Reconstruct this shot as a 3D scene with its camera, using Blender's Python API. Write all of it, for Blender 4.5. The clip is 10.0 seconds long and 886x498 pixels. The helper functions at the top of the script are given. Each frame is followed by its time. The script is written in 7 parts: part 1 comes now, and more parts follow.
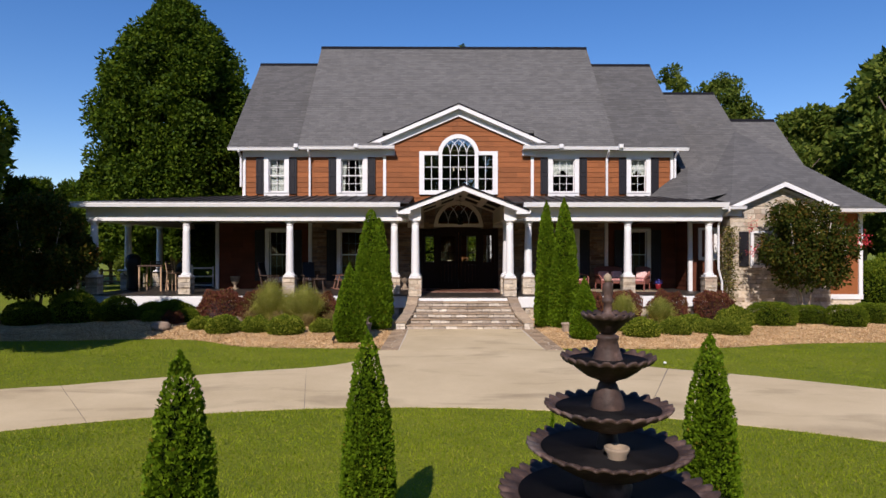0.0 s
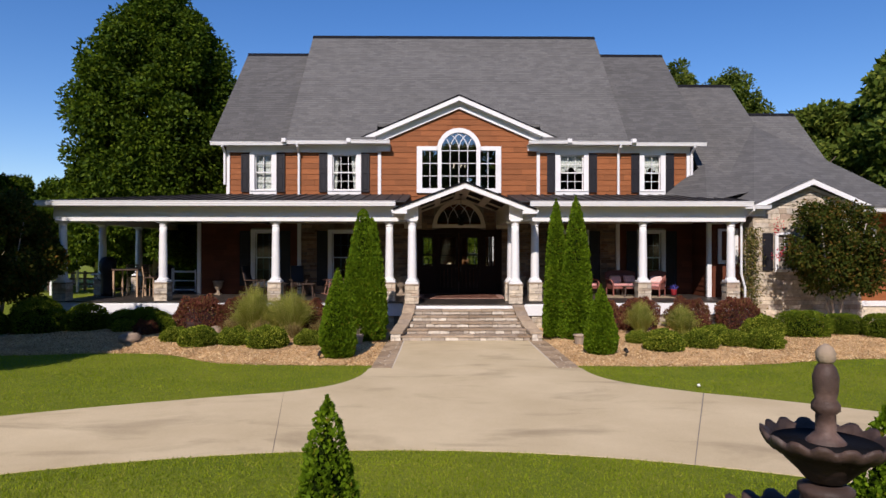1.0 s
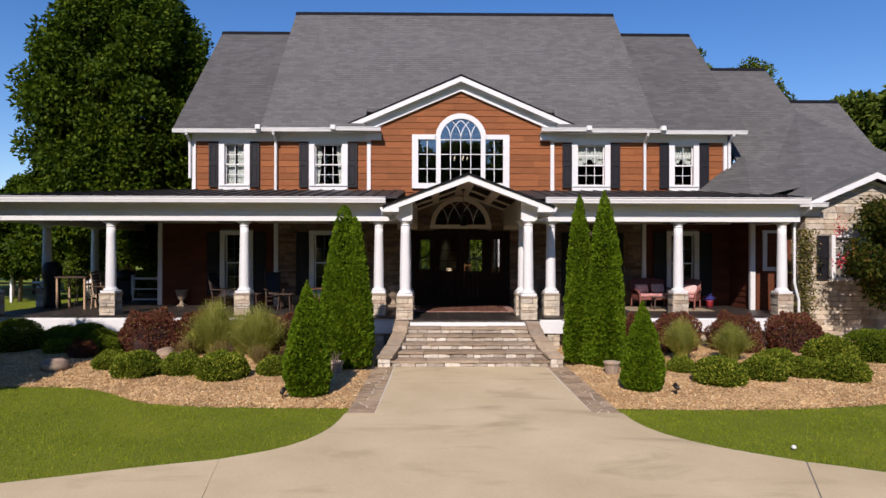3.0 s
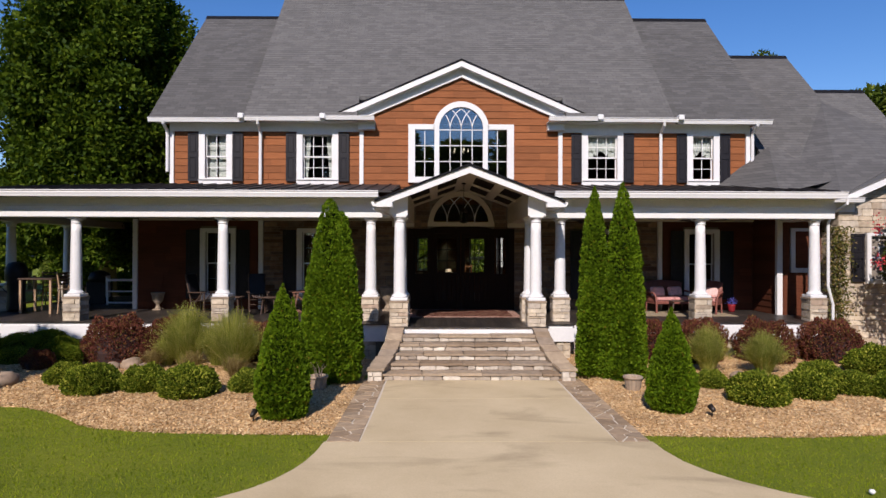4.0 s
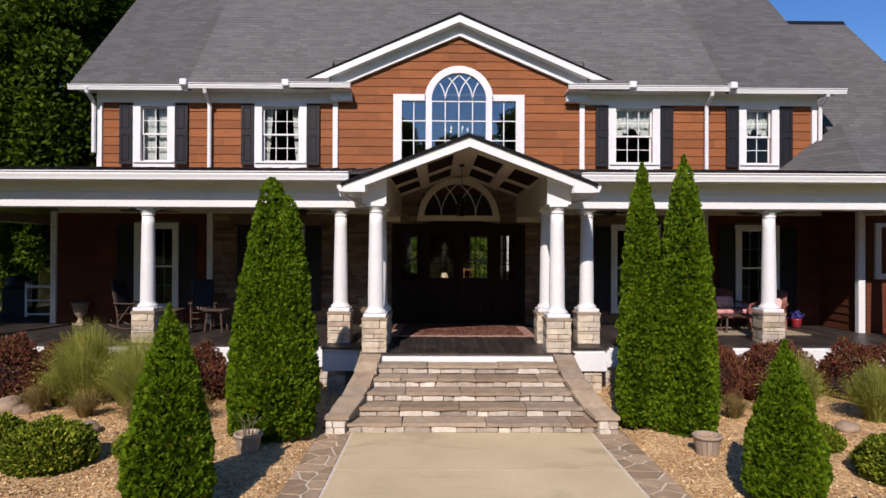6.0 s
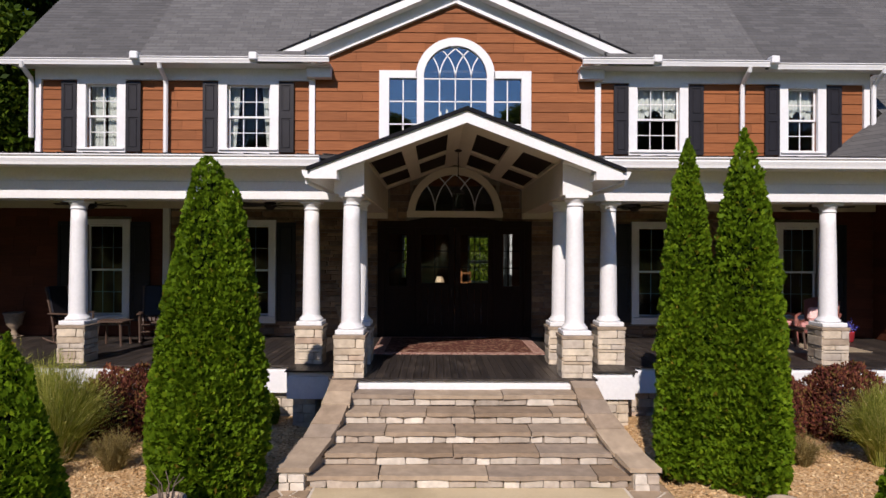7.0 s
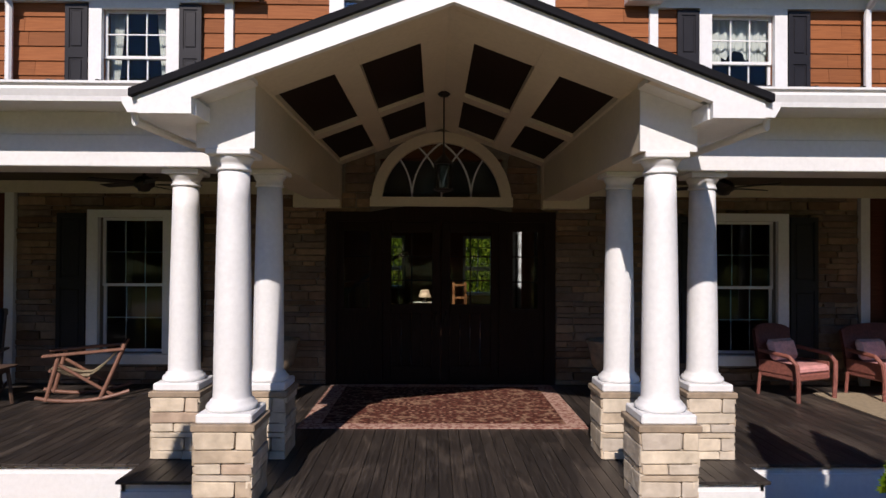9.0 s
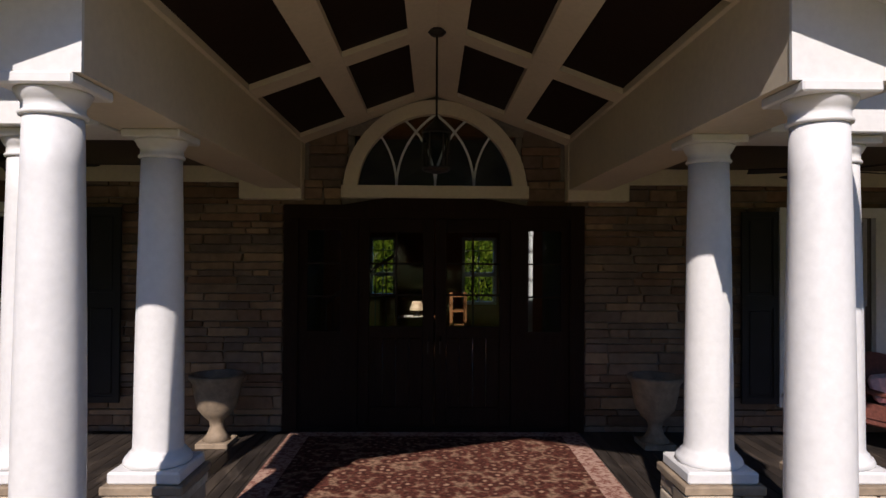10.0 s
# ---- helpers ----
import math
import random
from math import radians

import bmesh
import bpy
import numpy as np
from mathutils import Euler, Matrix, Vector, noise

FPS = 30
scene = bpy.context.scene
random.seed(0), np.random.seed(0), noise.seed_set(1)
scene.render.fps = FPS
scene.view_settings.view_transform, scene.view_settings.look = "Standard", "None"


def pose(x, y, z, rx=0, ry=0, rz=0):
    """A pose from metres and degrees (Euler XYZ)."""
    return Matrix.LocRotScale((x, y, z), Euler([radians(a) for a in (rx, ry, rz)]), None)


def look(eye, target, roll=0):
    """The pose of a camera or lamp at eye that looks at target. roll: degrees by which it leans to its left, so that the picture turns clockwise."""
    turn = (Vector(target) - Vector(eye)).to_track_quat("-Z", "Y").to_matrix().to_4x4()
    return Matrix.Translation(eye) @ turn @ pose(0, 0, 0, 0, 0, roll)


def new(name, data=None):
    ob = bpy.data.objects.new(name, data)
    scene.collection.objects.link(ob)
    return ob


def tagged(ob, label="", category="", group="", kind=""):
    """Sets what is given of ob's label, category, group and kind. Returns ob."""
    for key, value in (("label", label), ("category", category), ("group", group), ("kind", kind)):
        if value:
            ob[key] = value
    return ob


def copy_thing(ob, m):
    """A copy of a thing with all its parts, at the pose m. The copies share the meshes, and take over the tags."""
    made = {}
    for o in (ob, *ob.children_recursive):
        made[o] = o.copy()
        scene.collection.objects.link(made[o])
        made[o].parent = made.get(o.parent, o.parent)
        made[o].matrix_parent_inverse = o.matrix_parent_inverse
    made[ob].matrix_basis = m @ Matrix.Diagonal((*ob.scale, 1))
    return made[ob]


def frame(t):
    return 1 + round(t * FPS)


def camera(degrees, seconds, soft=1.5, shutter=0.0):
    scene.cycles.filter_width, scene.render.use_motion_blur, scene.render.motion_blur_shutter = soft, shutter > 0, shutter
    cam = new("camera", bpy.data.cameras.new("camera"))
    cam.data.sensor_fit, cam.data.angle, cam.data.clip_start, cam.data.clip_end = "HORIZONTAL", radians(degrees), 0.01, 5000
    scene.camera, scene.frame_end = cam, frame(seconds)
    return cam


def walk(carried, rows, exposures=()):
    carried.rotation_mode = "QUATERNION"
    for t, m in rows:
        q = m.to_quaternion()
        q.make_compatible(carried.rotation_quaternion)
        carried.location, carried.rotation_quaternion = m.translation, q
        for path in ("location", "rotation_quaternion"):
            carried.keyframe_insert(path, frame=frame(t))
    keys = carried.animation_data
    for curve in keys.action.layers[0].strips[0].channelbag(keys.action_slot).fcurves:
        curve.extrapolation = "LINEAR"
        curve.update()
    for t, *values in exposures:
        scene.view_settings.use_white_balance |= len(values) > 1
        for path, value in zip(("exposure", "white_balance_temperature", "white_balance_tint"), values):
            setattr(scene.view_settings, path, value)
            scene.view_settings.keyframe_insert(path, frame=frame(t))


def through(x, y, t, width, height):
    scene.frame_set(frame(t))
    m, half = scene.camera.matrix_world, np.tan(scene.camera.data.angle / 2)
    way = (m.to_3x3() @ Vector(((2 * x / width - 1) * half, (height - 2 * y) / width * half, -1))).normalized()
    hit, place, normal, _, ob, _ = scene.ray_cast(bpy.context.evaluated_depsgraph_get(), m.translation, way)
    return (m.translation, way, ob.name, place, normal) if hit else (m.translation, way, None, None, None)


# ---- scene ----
# the camera and its way
cam = camera(70.0, 10.0)
PATH = [
    (0.0, -0.867, -22.774, 2.587, -0.407, 0.185, 0.002),
    (0.5, -0.873, -21.791, 2.644, -0.478, 0.195, 0.019),
    (1.0, -0.875, -20.849, 2.687, -0.526, 0.200, 0.036),
    (1.5, -0.872, -19.952, 2.751, -0.555, 0.205, 0.052),
    (2.0, -0.864, -19.093, 2.783, -0.568, 0.210, 0.070),
    (2.5, -0.850, -18.257, 2.819, -0.571, 0.213, 0.086),
    (3.0, -0.831, -17.426, 2.838, -0.567, 0.218, 0.104),
    (3.5, -0.804, -16.585, 2.840, -0.558, 0.224, 0.120),
    (4.0, -0.770, -15.714, 2.819, -0.548, 0.233, 0.138),
    (4.5, -0.728, -14.803, 2.773, -0.539, 0.245, 0.154),
    (5.0, -0.679, -13.842, 2.761, -0.535, 0.261, 0.172),
    (5.5, -0.621, -12.828, 2.779, -0.535, 0.282, 0.189),
    (6.0, -0.555, -11.764, 2.816, -0.543, 0.307, 0.206),
    (6.5, -0.482, -10.655, 2.837, -0.559, 0.340, 0.223),
    (7.0, -0.406, -9.513, 2.831, -0.585, 0.378, 0.240),
    (7.5, -0.325, -8.352, 2.812, -0.621, 0.425, 0.257),
    (8.0, -0.246, -7.184, 2.831, -0.669, 0.480, 0.273),
    (8.5, -0.171, -6.025, 2.859, -0.729, 0.544, 0.291),
    (9.0, -0.105, -4.878, 2.892, -0.798, 0.618, 0.307),
    (9.5, -0.055, -3.747, 2.923, -0.880, 0.703, 0.325),
    (10.0, -0.028, -2.618, 2.950, -0.970, 0.798, 0.341),
]
walk(cam, [(t, pose(x, y, z, 90 + pitch, -roll, yaw)) for t, x, y, z, yaw, pitch, roll in PATH],
     [(0.0, 0.0, 6250, 20.0), (10.0, 0.0, 6250, 20.0)])

# daylight: clear sky, low sun behind the camera and a little to its left
SUN = Vector((-0.21, -1.0, 0.815)).normalized()
world = bpy.data.worlds.new("World")
scene.world = world
world.use_nodes = True
wn = world.node_tree
sky = wn.nodes.new("ShaderNodeTexSky")
sky.sky_type = "NISHITA"
sky.sun_disc = False
sky.sun_elevation = math.asin(SUN.z)
sky.sun_rotation = math.atan2(SUN.x, SUN.y)
sky.air_density, sky.dust_density, sky.ozone_density = 1.0, 0.1, 3.0
tone = wn.nodes.new("ShaderNodeHueSaturation")
tone.inputs["Saturation"].default_value = 1.28
tone.inputs["Hue"].default_value = 0.506
wn.links.new(sky.outputs["Color"], tone.inputs["Color"])
wn.nodes["Background"].inputs["Strength"].default_value = 0.122
wn.links.new(tone.outputs["Color"], wn.nodes["Background"].inputs["Color"])
lamp = bpy.data.lights.new("sun", "SUN")
lamp.energy, lamp.angle, lamp.color = 5.65, radians(0.6), (1.0, 0.92, 0.79)
sun = new("sun", lamp)
sun.matrix_world = look(SUN * 60, (0, 0, 0))


# ---- materials ----
def mat(name, rough=0.6, metal=0.0, spec=0.5):
    m = bpy.data.materials.new(name)
    m.use_nodes = True
    b = m.node_tree.nodes["Principled BSDF"]
    b.inputs["Roughness"].default_value = rough
    b.inputs["Metallic"].default_value = metal
    b.inputs["Specular IOR Level"].default_value = spec
    return m, m.node_tree, b


def node(nt, kind, **kw):
    n = nt.nodes.new(kind)
    for k, v in kw.items():
        n.inputs[k].default_value = v
    return n


def ramp(nt, source, stops):
    r = nt.nodes.new("ShaderNodeValToRGB")
    el = r.color_ramp.elements
    while len(el) < len(stops):
        el.new(0.5)
    for e, (p, c) in zip(el, stops):
        e.position, e.color = p, (*c, 1)
    nt.links.new(source, r.inputs["Fac"])
    return r.outputs["Color"]


def mixed(nt, a, b, fac, mode="MIX"):
    m = nt.nodes.new("ShaderNodeMix")
    m.data_type, m.blend_type = "RGBA", mode
    for s, v in ((m.inputs[0], fac), (m.inputs[6], a), (m.inputs[7], b)):
        if hasattr(v, "is_linked"):
            nt.links.new(v, s)
        else:
            s.default_value = v if isinstance(v, float) else (*v, 1)
    return m.outputs[2]


def coords(nt, scale=(1, 1, 1)):
    g = nt.nodes.new("ShaderNodeNewGeometry")
    mp = nt.nodes.new("ShaderNodeMapping")
    mp.inputs["Scale"].default_value = scale
    nt.links.new(g.outputs["Position"], mp.inputs["Vector"])
    return mp.outputs["Vector"]


def noisy(nt, scale, detail=4.0, vec=None, rough=0.6, dist=0.0):
    n = node(nt, "ShaderNodeTexNoise", Scale=scale, Detail=detail, Roughness=rough, Distortion=dist)
    nt.links.new(vec or coords(nt), n.inputs["Vector"])
    return n.outputs["Fac"]


def bumped(nt, b, height, strength=0.3, dist=0.01):
    u = node(nt, "ShaderNodeBump", Strength=strength, Distance=dist)
    nt.links.new(height, u.inputs["Height"])
    nt.links.new(u.outputs["Normal"], b.inputs["Normal"])


def object_random(nt):
    return nt.nodes.new("ShaderNodeObjectInfo").outputs["Random"]


def island_random(nt):
    return nt.nodes.new("ShaderNodeNewGeometry").outputs["Random Per Island"]


def simple(name, colour, rough=0.6, metal=0.0, vary=0.15, scale=6.0, bump=0.1, spec=0.5):
    """Two scales of noise in the colour, fine relief."""
    m, nt, b = mat(name, rough, metal, spec)
    dark = tuple(c * (1 - vary) for c in colour)
    light = tuple(min(1, c * (1 + vary)) for c in colour)
    big = ramp(nt, noisy(nt, scale), [(0.3, dark), (0.7, light)])
    fine = noisy(nt, scale * 14, 3.0)
    g = ramp(nt, fine, [(0.25, (0.86, 0.86, 0.86)), (0.75, (1, 1, 1))])
    nt.links.new(mixed(nt, big, g, 0.8, "MULTIPLY"), b.inputs["Base Color"])
    bumped(nt, b, fine, bump, 0.004)
    return m


def pieces_material(name, stops, rough=0.8, grain=9.0, bump=0.5, island=False, wear=0.35):
    """Stones, planks: the colour differs from piece to piece, with grain and stains."""
    m, nt, b = mat(name, rough, 0.0, 0.12)
    base = ramp(nt, island_random(nt) if island else object_random(nt), stops)
    stain_shade = ramp(nt, noisy(nt, grain * 0.25, 3.0), [(0.3, (1 - wear,) * 3), (0.7, (1, 1, 1))])
    n = noisy(nt, grain, 6.0)
    g = ramp(nt, n, [(0.2, (0.72, 0.7, 0.68)), (0.75, (1.06, 1.05, 1.04))])
    nt.links.new(mixed(nt, mixed(nt, base, stain_shade, 1.0, "MULTIPLY"), g, 1.0, "MULTIPLY"), b.inputs["Base Color"])
    bumped(nt, b, n, bump, 0.02)
    return m


def leaf_material(name, stops, through=0.28):
    m, nt, b = mat(name, 0.6, 0.0, 0.08)
    c = ramp(nt, island_random(nt), stops)
    c = mixed(nt, c, ramp(nt, noisy(nt, 1.6, 2.0), [(0.3, (0.75, 0.78, 0.7)), (0.7, (1.12, 1.1, 1.0))]), 1.0, "MULTIPLY")
    nt.links.new(c, b.inputs["Base Color"])
    tr = nt.nodes.new("ShaderNodeBsdfTranslucent")
    nt.links.new(mixed(nt, c, (1.0, 1.0, 0.45), 0.5, "MULTIPLY"), tr.inputs["Color"])
    ms = node(nt, "ShaderNodeMixShader", Fac=through)
    nt.links.new(b.outputs[0], ms.inputs[1])
    nt.links.new(tr.outputs[0], ms.inputs[2])
    nt.links.new(ms.outputs[0], nt.nodes["Material Output"].inputs["Surface"])
    return m


def wood_grain(name, stops, rough=0.5, along=(9, 0.7, 9), bump=0.15, random_by_object=True, spec=0.4):
    m, nt, b = mat(name, rough, 0.0, spec)
    n = noisy(nt, 3.0, 6.0, coords(nt, along), 0.65, 0.4)
    c = ramp(nt, n, stops)
    if random_by_object:
        c = mixed(nt, c, ramp(nt, object_random(nt), [(0, (0.82, 0.82, 0.82)), (1, (1.12, 1.10, 1.07))]), 1.0, "MULTIPLY")
    nt.links.new(c, b.inputs["Base Color"])
    bumped(nt, b, n, bump, 0.01)
    return m


M = {}
M["white"] = simple("white_paint", (0.685, 0.68, 0.67), 0.5, vary=0.04, scale=1.5, bump=0.05)
M["cream"] = simple("cream_paint", (0.60, 0.52, 0.40), 0.5, vary=0.05, scale=1.5, bump=0.05)
M["black"] = simple("black_paint", (0.013, 0.012, 0.015), 0.5, vary=0.2, scale=3.0, spec=0.25)
M["bronze"] = simple("dark_bronze", (0.03, 0.024, 0.02), 0.45, 0.5, vary=0.3)
M["siding"] = wood_grain("cedar_siding", [(0.15, (0.155, 0.053, 0.019)), (0.5, (0.24, 0.085, 0.031)), (0.85, (0.315, 0.122, 0.046))], 0.7, (0.8, 9, 14), 0.2, True, 0.15)
# Redder cedar under the porch roof, with porch shade also put into its tone.
M["porch_siding"] = wood_grain("shaded_red_cedar_siding", [(0.15, (0.062, 0.019, 0.010)), (0.5, (0.10, 0.032, 0.016)), (0.85, (0.14, 0.048, 0.024))], 0.7, (0.8, 9, 14), 0.2, True, 0.15)
M["stone"] = pieces_material("ledge_stone", [(0, (0.40, 0.32, 0.235)), (0.25, (0.58, 0.485, 0.36)), (0.5, (0.66, 0.57, 0.44)), (0.72, (0.50, 0.44, 0.365)), (0.88, (0.70, 0.61, 0.47)), (1, (0.46, 0.35, 0.26))])
# Entry stone tones kept dark; the portico's shade is part of the colour.
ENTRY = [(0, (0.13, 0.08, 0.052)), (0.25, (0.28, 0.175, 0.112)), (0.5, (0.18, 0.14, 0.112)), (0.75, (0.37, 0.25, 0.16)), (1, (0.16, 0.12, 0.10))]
M["stone_dark"] = pieces_material("shaded_entry_stone", ENTRY)
M["stone_mix"] = pieces_material("ledge_stone_mix", [(0, (0.40, 0.32, 0.235)), (0.25, (0.58, 0.485, 0.36)), (0.5, (0.66, 0.57, 0.44)), (0.72, (0.50, 0.44, 0.365)), (0.88, (0.70, 0.61, 0.47)), (1, (0.46, 0.35, 0.26))], island=True)
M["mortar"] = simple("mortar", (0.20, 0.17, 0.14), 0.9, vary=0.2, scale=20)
M["flag"] = pieces_material("flagstone", [(0, (0.27, 0.20, 0.135)), (0.4, (0.37, 0.285, 0.20)), (0.7, (0.31, 0.25, 0.19)), (1, (0.44, 0.345, 0.24))], 0.75, 7.0, 0.4, wear=0.22)
M["flag_path"] = pieces_material("flagstone_path", [(0, (0.27, 0.195, 0.125)), (0.4, (0.355, 0.262, 0.17)), (0.75, (0.43, 0.325, 0.215)), (1, (0.31, 0.237, 0.162))], 0.85, 7.0, 0.4, wear=0.15)
M["riser"] = pieces_material("riser_stone", [(0, (0.30, 0.25, 0.20)), (0.3, (0.52, 0.46, 0.38)), (0.65, (0.70, 0.64, 0.54)), (1, (0.42, 0.345, 0.27))], 0.8, 10.0, 0.5, wear=0.22)
M["door_wood"] = wood_grain("dark_door_wood", [(0.2, (0.010, 0.006, 0.004)), (0.8, (0.026, 0.013, 0.009))], 0.7, (14, 14, 1.0), 0.2, False, 0.1)
m, nt, b = mat("dark_stained_deck", 0.42, 0.0, 0.4)
n = noisy(nt, 3.0, 6.0, coords(nt, (16, 0.7, 1)), 0.68, 0.5)
c = ramp(nt, n, [(0.25, (0.012, 0.010, 0.009)), (0.55, (0.034, 0.028, 0.024)), (0.8, (0.075, 0.062, 0.052))])
worn = ramp(nt, noisy(nt, 1.3, 5.0, coords(nt, (2.2, 0.8, 1)), 0.65, 0.8), [(0.52, (0, 0, 0)), (0.72, (0.5, 0.5, 0.5))])
c = mixed(nt, c, mixed(nt, (0.085, 0.066, 0.05), (0.17, 0.14, 0.115), n), worn)
c = mixed(nt, c, ramp(nt, object_random(nt), [(0, (0.72, 0.72, 0.74)), (1, (1.25, 1.2, 1.15))]), 1.0, "MULTIPLY")
nt.links.new(c, b.inputs["Base Color"])
nt.links.new(ramp(nt, n, [(0.3, (0.34, 0.34, 0.34)), (0.8, (0.6, 0.6, 0.6))]), b.inputs["Roughness"])
bumped(nt, b, n, 0.25, 0.012)
M["deck"] = m
M["coffer"] = wood_grain("dark_ceiling_board", [(0.2, (0.010, 0.006, 0.004)), (0.8, (0.024, 0.013, 0.009))], 0.65, (1, 12, 12), 0.1, False, 0.15)
M["chair_wood"] = wood_grain("reddish_chair_wood", [(0.2, (0.12, 0.055, 0.035)), (0.8, (0.24, 0.12, 0.08))], 0.5, (4, 4, 4), 0.1, False)
# Lighter tan for table and chair legs; sunlight is put into the colour.
M["tan_wood"] = wood_grain("sunlit_tan_wood", [(0.2, (0.30, 0.19, 0.11)), (0.8, (0.46, 0.31, 0.19))], 0.6, (4, 4, 4), 0.1, False)
M["dark_wood"] = wood_grain("dark_furniture_wood", [(0.2, (0.04, 0.025, 0.018)), (0.8, (0.10, 0.06, 0.04))], 0.5, (4, 4, 4), 0.1, False)
M["orange_wood"] = wood_grain("honey_wood", [(0.2, (0.20, 0.075, 0.025)), (0.8, (0.32, 0.13, 0.045))], 0.4, (4, 4, 4), 0.1, False)
M["wicker"] = simple("brown_wicker", (0.22, 0.075, 0.055), 0.6, vary=0.3, scale=30, bump=0.6)
M["pink"] = simple("pink_cushion", (0.52, 0.24, 0.22), 0.9, vary=0.25, scale=8, bump=0.3)
M["pale_pink"] = simple("pale_pillow", (0.70, 0.46, 0.42), 0.9, vary=0.25, scale=16, bump=0.3)
M["urn"] = simple("weathered_cast_stone", (0.27, 0.205, 0.14), 0.85, vary=0.3, scale=8, bump=0.5)
M["tub_wood"] = wood_grain("weathered_tub_wood", [(0.2, (0.23, 0.17, 0.12)), (0.8, (0.38, 0.30, 0.22))], 0.85, (9, 9, 0.9), 0.3)
M["rock"] = simple("fieldstone", (0.27, 0.195, 0.13), 0.85, vary=0.35, scale=4, bump=0.6)
M["red_glaze"] = simple("red_glazed_pot", (0.25, 0.02, 0.025), 0.25, vary=0.1)
M["blue_petal"] = simple("blue_petals", (0.06, 0.06, 0.32), 0.6, vary=0.2)
M["red_petal"] = simple("red_petals", (0.5, 0.03, 0.04), 0.6, vary=0.2)
M["bark"] = simple("bark", (0.13, 0.095, 0.07), 0.9, vary=0.4, scale=9, bump=0.8)
M["pale_bark"] = simple("pale_bark", (0.36, 0.30, 0.24), 0.85, vary=0.3, scale=6, bump=0.5)
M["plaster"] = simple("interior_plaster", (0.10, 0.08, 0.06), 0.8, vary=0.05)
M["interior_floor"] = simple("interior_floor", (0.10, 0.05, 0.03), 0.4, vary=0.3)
M["curtain"] = simple("pale_curtain", (0.62, 0.62, 0.58), 0.9, vary=0.1, scale=3)
M["fabric"] = simple("white_cloth", (0.75, 0.74, 0.70), 0.9, vary=0.08)
M["basin_black"] = simple("black_bronze", (0.007, 0.006, 0.006), 0.7, 0.0, vary=0.4, scale=9, bump=0.3, spec=0.08)
M["jute"] = simple("jute_weave", (0.30, 0.24, 0.16), 0.95, vary=0.2, scale=20, bump=0.4, spec=0.1)
M["asphalt_edge"] = simple("drip_edge", (0.009, 0.009, 0.011), 0.8, spec=0.1)

# fountain metal: rust-brown with pale mineral bloom
m, nt, b = mat("fountain_bronze", 0.6, 0.0, 0.25)
c = ramp(nt, noisy(nt, 7.0, 6.0), [(0.3, (0.018, 0.012, 0.010)), (0.55, (0.066, 0.041, 0.032)), (0.72, (0.15, 0.095, 0.074))])
c = mixed(nt, c, (0.40, 0.38, 0.36), ramp(nt, noisy(nt, 2.2, 5.0), [(0.60, (0, 0, 0)), (0.85, (0.35, 0.35, 0.35))]))
nt.links.new(c, b.inputs["Base Color"])
bumped(nt, b, noisy(nt, 40.0), 0.35, 0.01)
M["fountain"] = m

# asphalt shingles: staggered tabs with tone steps
m, nt, b = mat("asphalt_shingle", 0.9, 0.0, 0.2)
tc = nt.nodes.new("ShaderNodeNewGeometry")
sx = nt.nodes.new("ShaderNodeSeparateXYZ")
nt.links.new(tc.outputs["Position"], sx.inputs[0])
cb = nt.nodes.new("ShaderNodeCombineXYZ")
add = nt.nodes.new("ShaderNodeMath")
nt.links.new(sx.outputs["X"], add.inputs[0])
half = node(nt, "ShaderNodeMath")
half.operation = "MULTIPLY"
half.inputs[1].default_value = 0.02
nt.links.new(sx.outputs["Y"], half.inputs[0])
nt.links.new(half.outputs[0], add.inputs[1])
nt.links.new(add.outputs[0], cb.inputs["X"])
nt.links.new(sx.outputs["Z"], cb.inputs["Y"])
br = node(nt, "ShaderNodeTexBrick", Scale=1.0)
br.inputs["Color1"].default_value, br.inputs["Color2"].default_value = (0.098, 0.095, 0.092, 1), (0.130, 0.126, 0.121, 1)
br.inputs["Mortar"].default_value = (0.070, 0.069, 0.068, 1)
br.inputs["Mortar Size"].default_value = 0.006
br.inputs["Brick Width"].default_value, br.inputs["Row Height"].default_value = 0.32, 0.105
br.offset, br.squash = 0.37, 1.0
nt.links.new(cb.outputs[0], br.inputs["Vector"])
c = mixed(nt, br.outputs["Color"], ramp(nt, noisy(nt, 0.5, 5.0, coords(nt, (0.35, 1, 1.5))), [(0.3, (0.92, 0.92, 0.91)), (0.7, (1.04, 1.04, 1.04))]), 1.0, "MULTIPLY")
c = mixed(nt, c, ramp(nt, object_random(nt), [(0, (0.88, 0.87, 0.86)), (1, (1.08, 1.08, 1.08))]), 1.0, "MULTIPLY")
c = mixed(nt, c, ramp(nt, noisy(nt, 60.0, 3.0), [(0.2, (0.7, 0.7, 0.7)), (0.8, (1.15, 1.15, 1.15))]), 1.0, "MULTIPLY")
nt.links.new(c, b.inputs["Base Color"])
bumped(nt, b, br.outputs["Fac"], -0.3, 0.01)
M["shingle"] = m
# Darker copy of the shingle for the outer roofs and the wing's hip.
m = m.copy()
m.name = "older_asphalt_shingle"
for k in m.node_tree.nodes:
    if k.bl_idname == "ShaderNodeTexBrick":
        k.inputs["Color1"].default_value, k.inputs["Color2"].default_value = (0.085, 0.083, 0.081, 1), (0.115, 0.112, 0.109, 1)
M["darker_shingle"] = m

# dark standing-seam metal
m, nt, b = mat("dark_metal_roof", 0.6, 0.2)
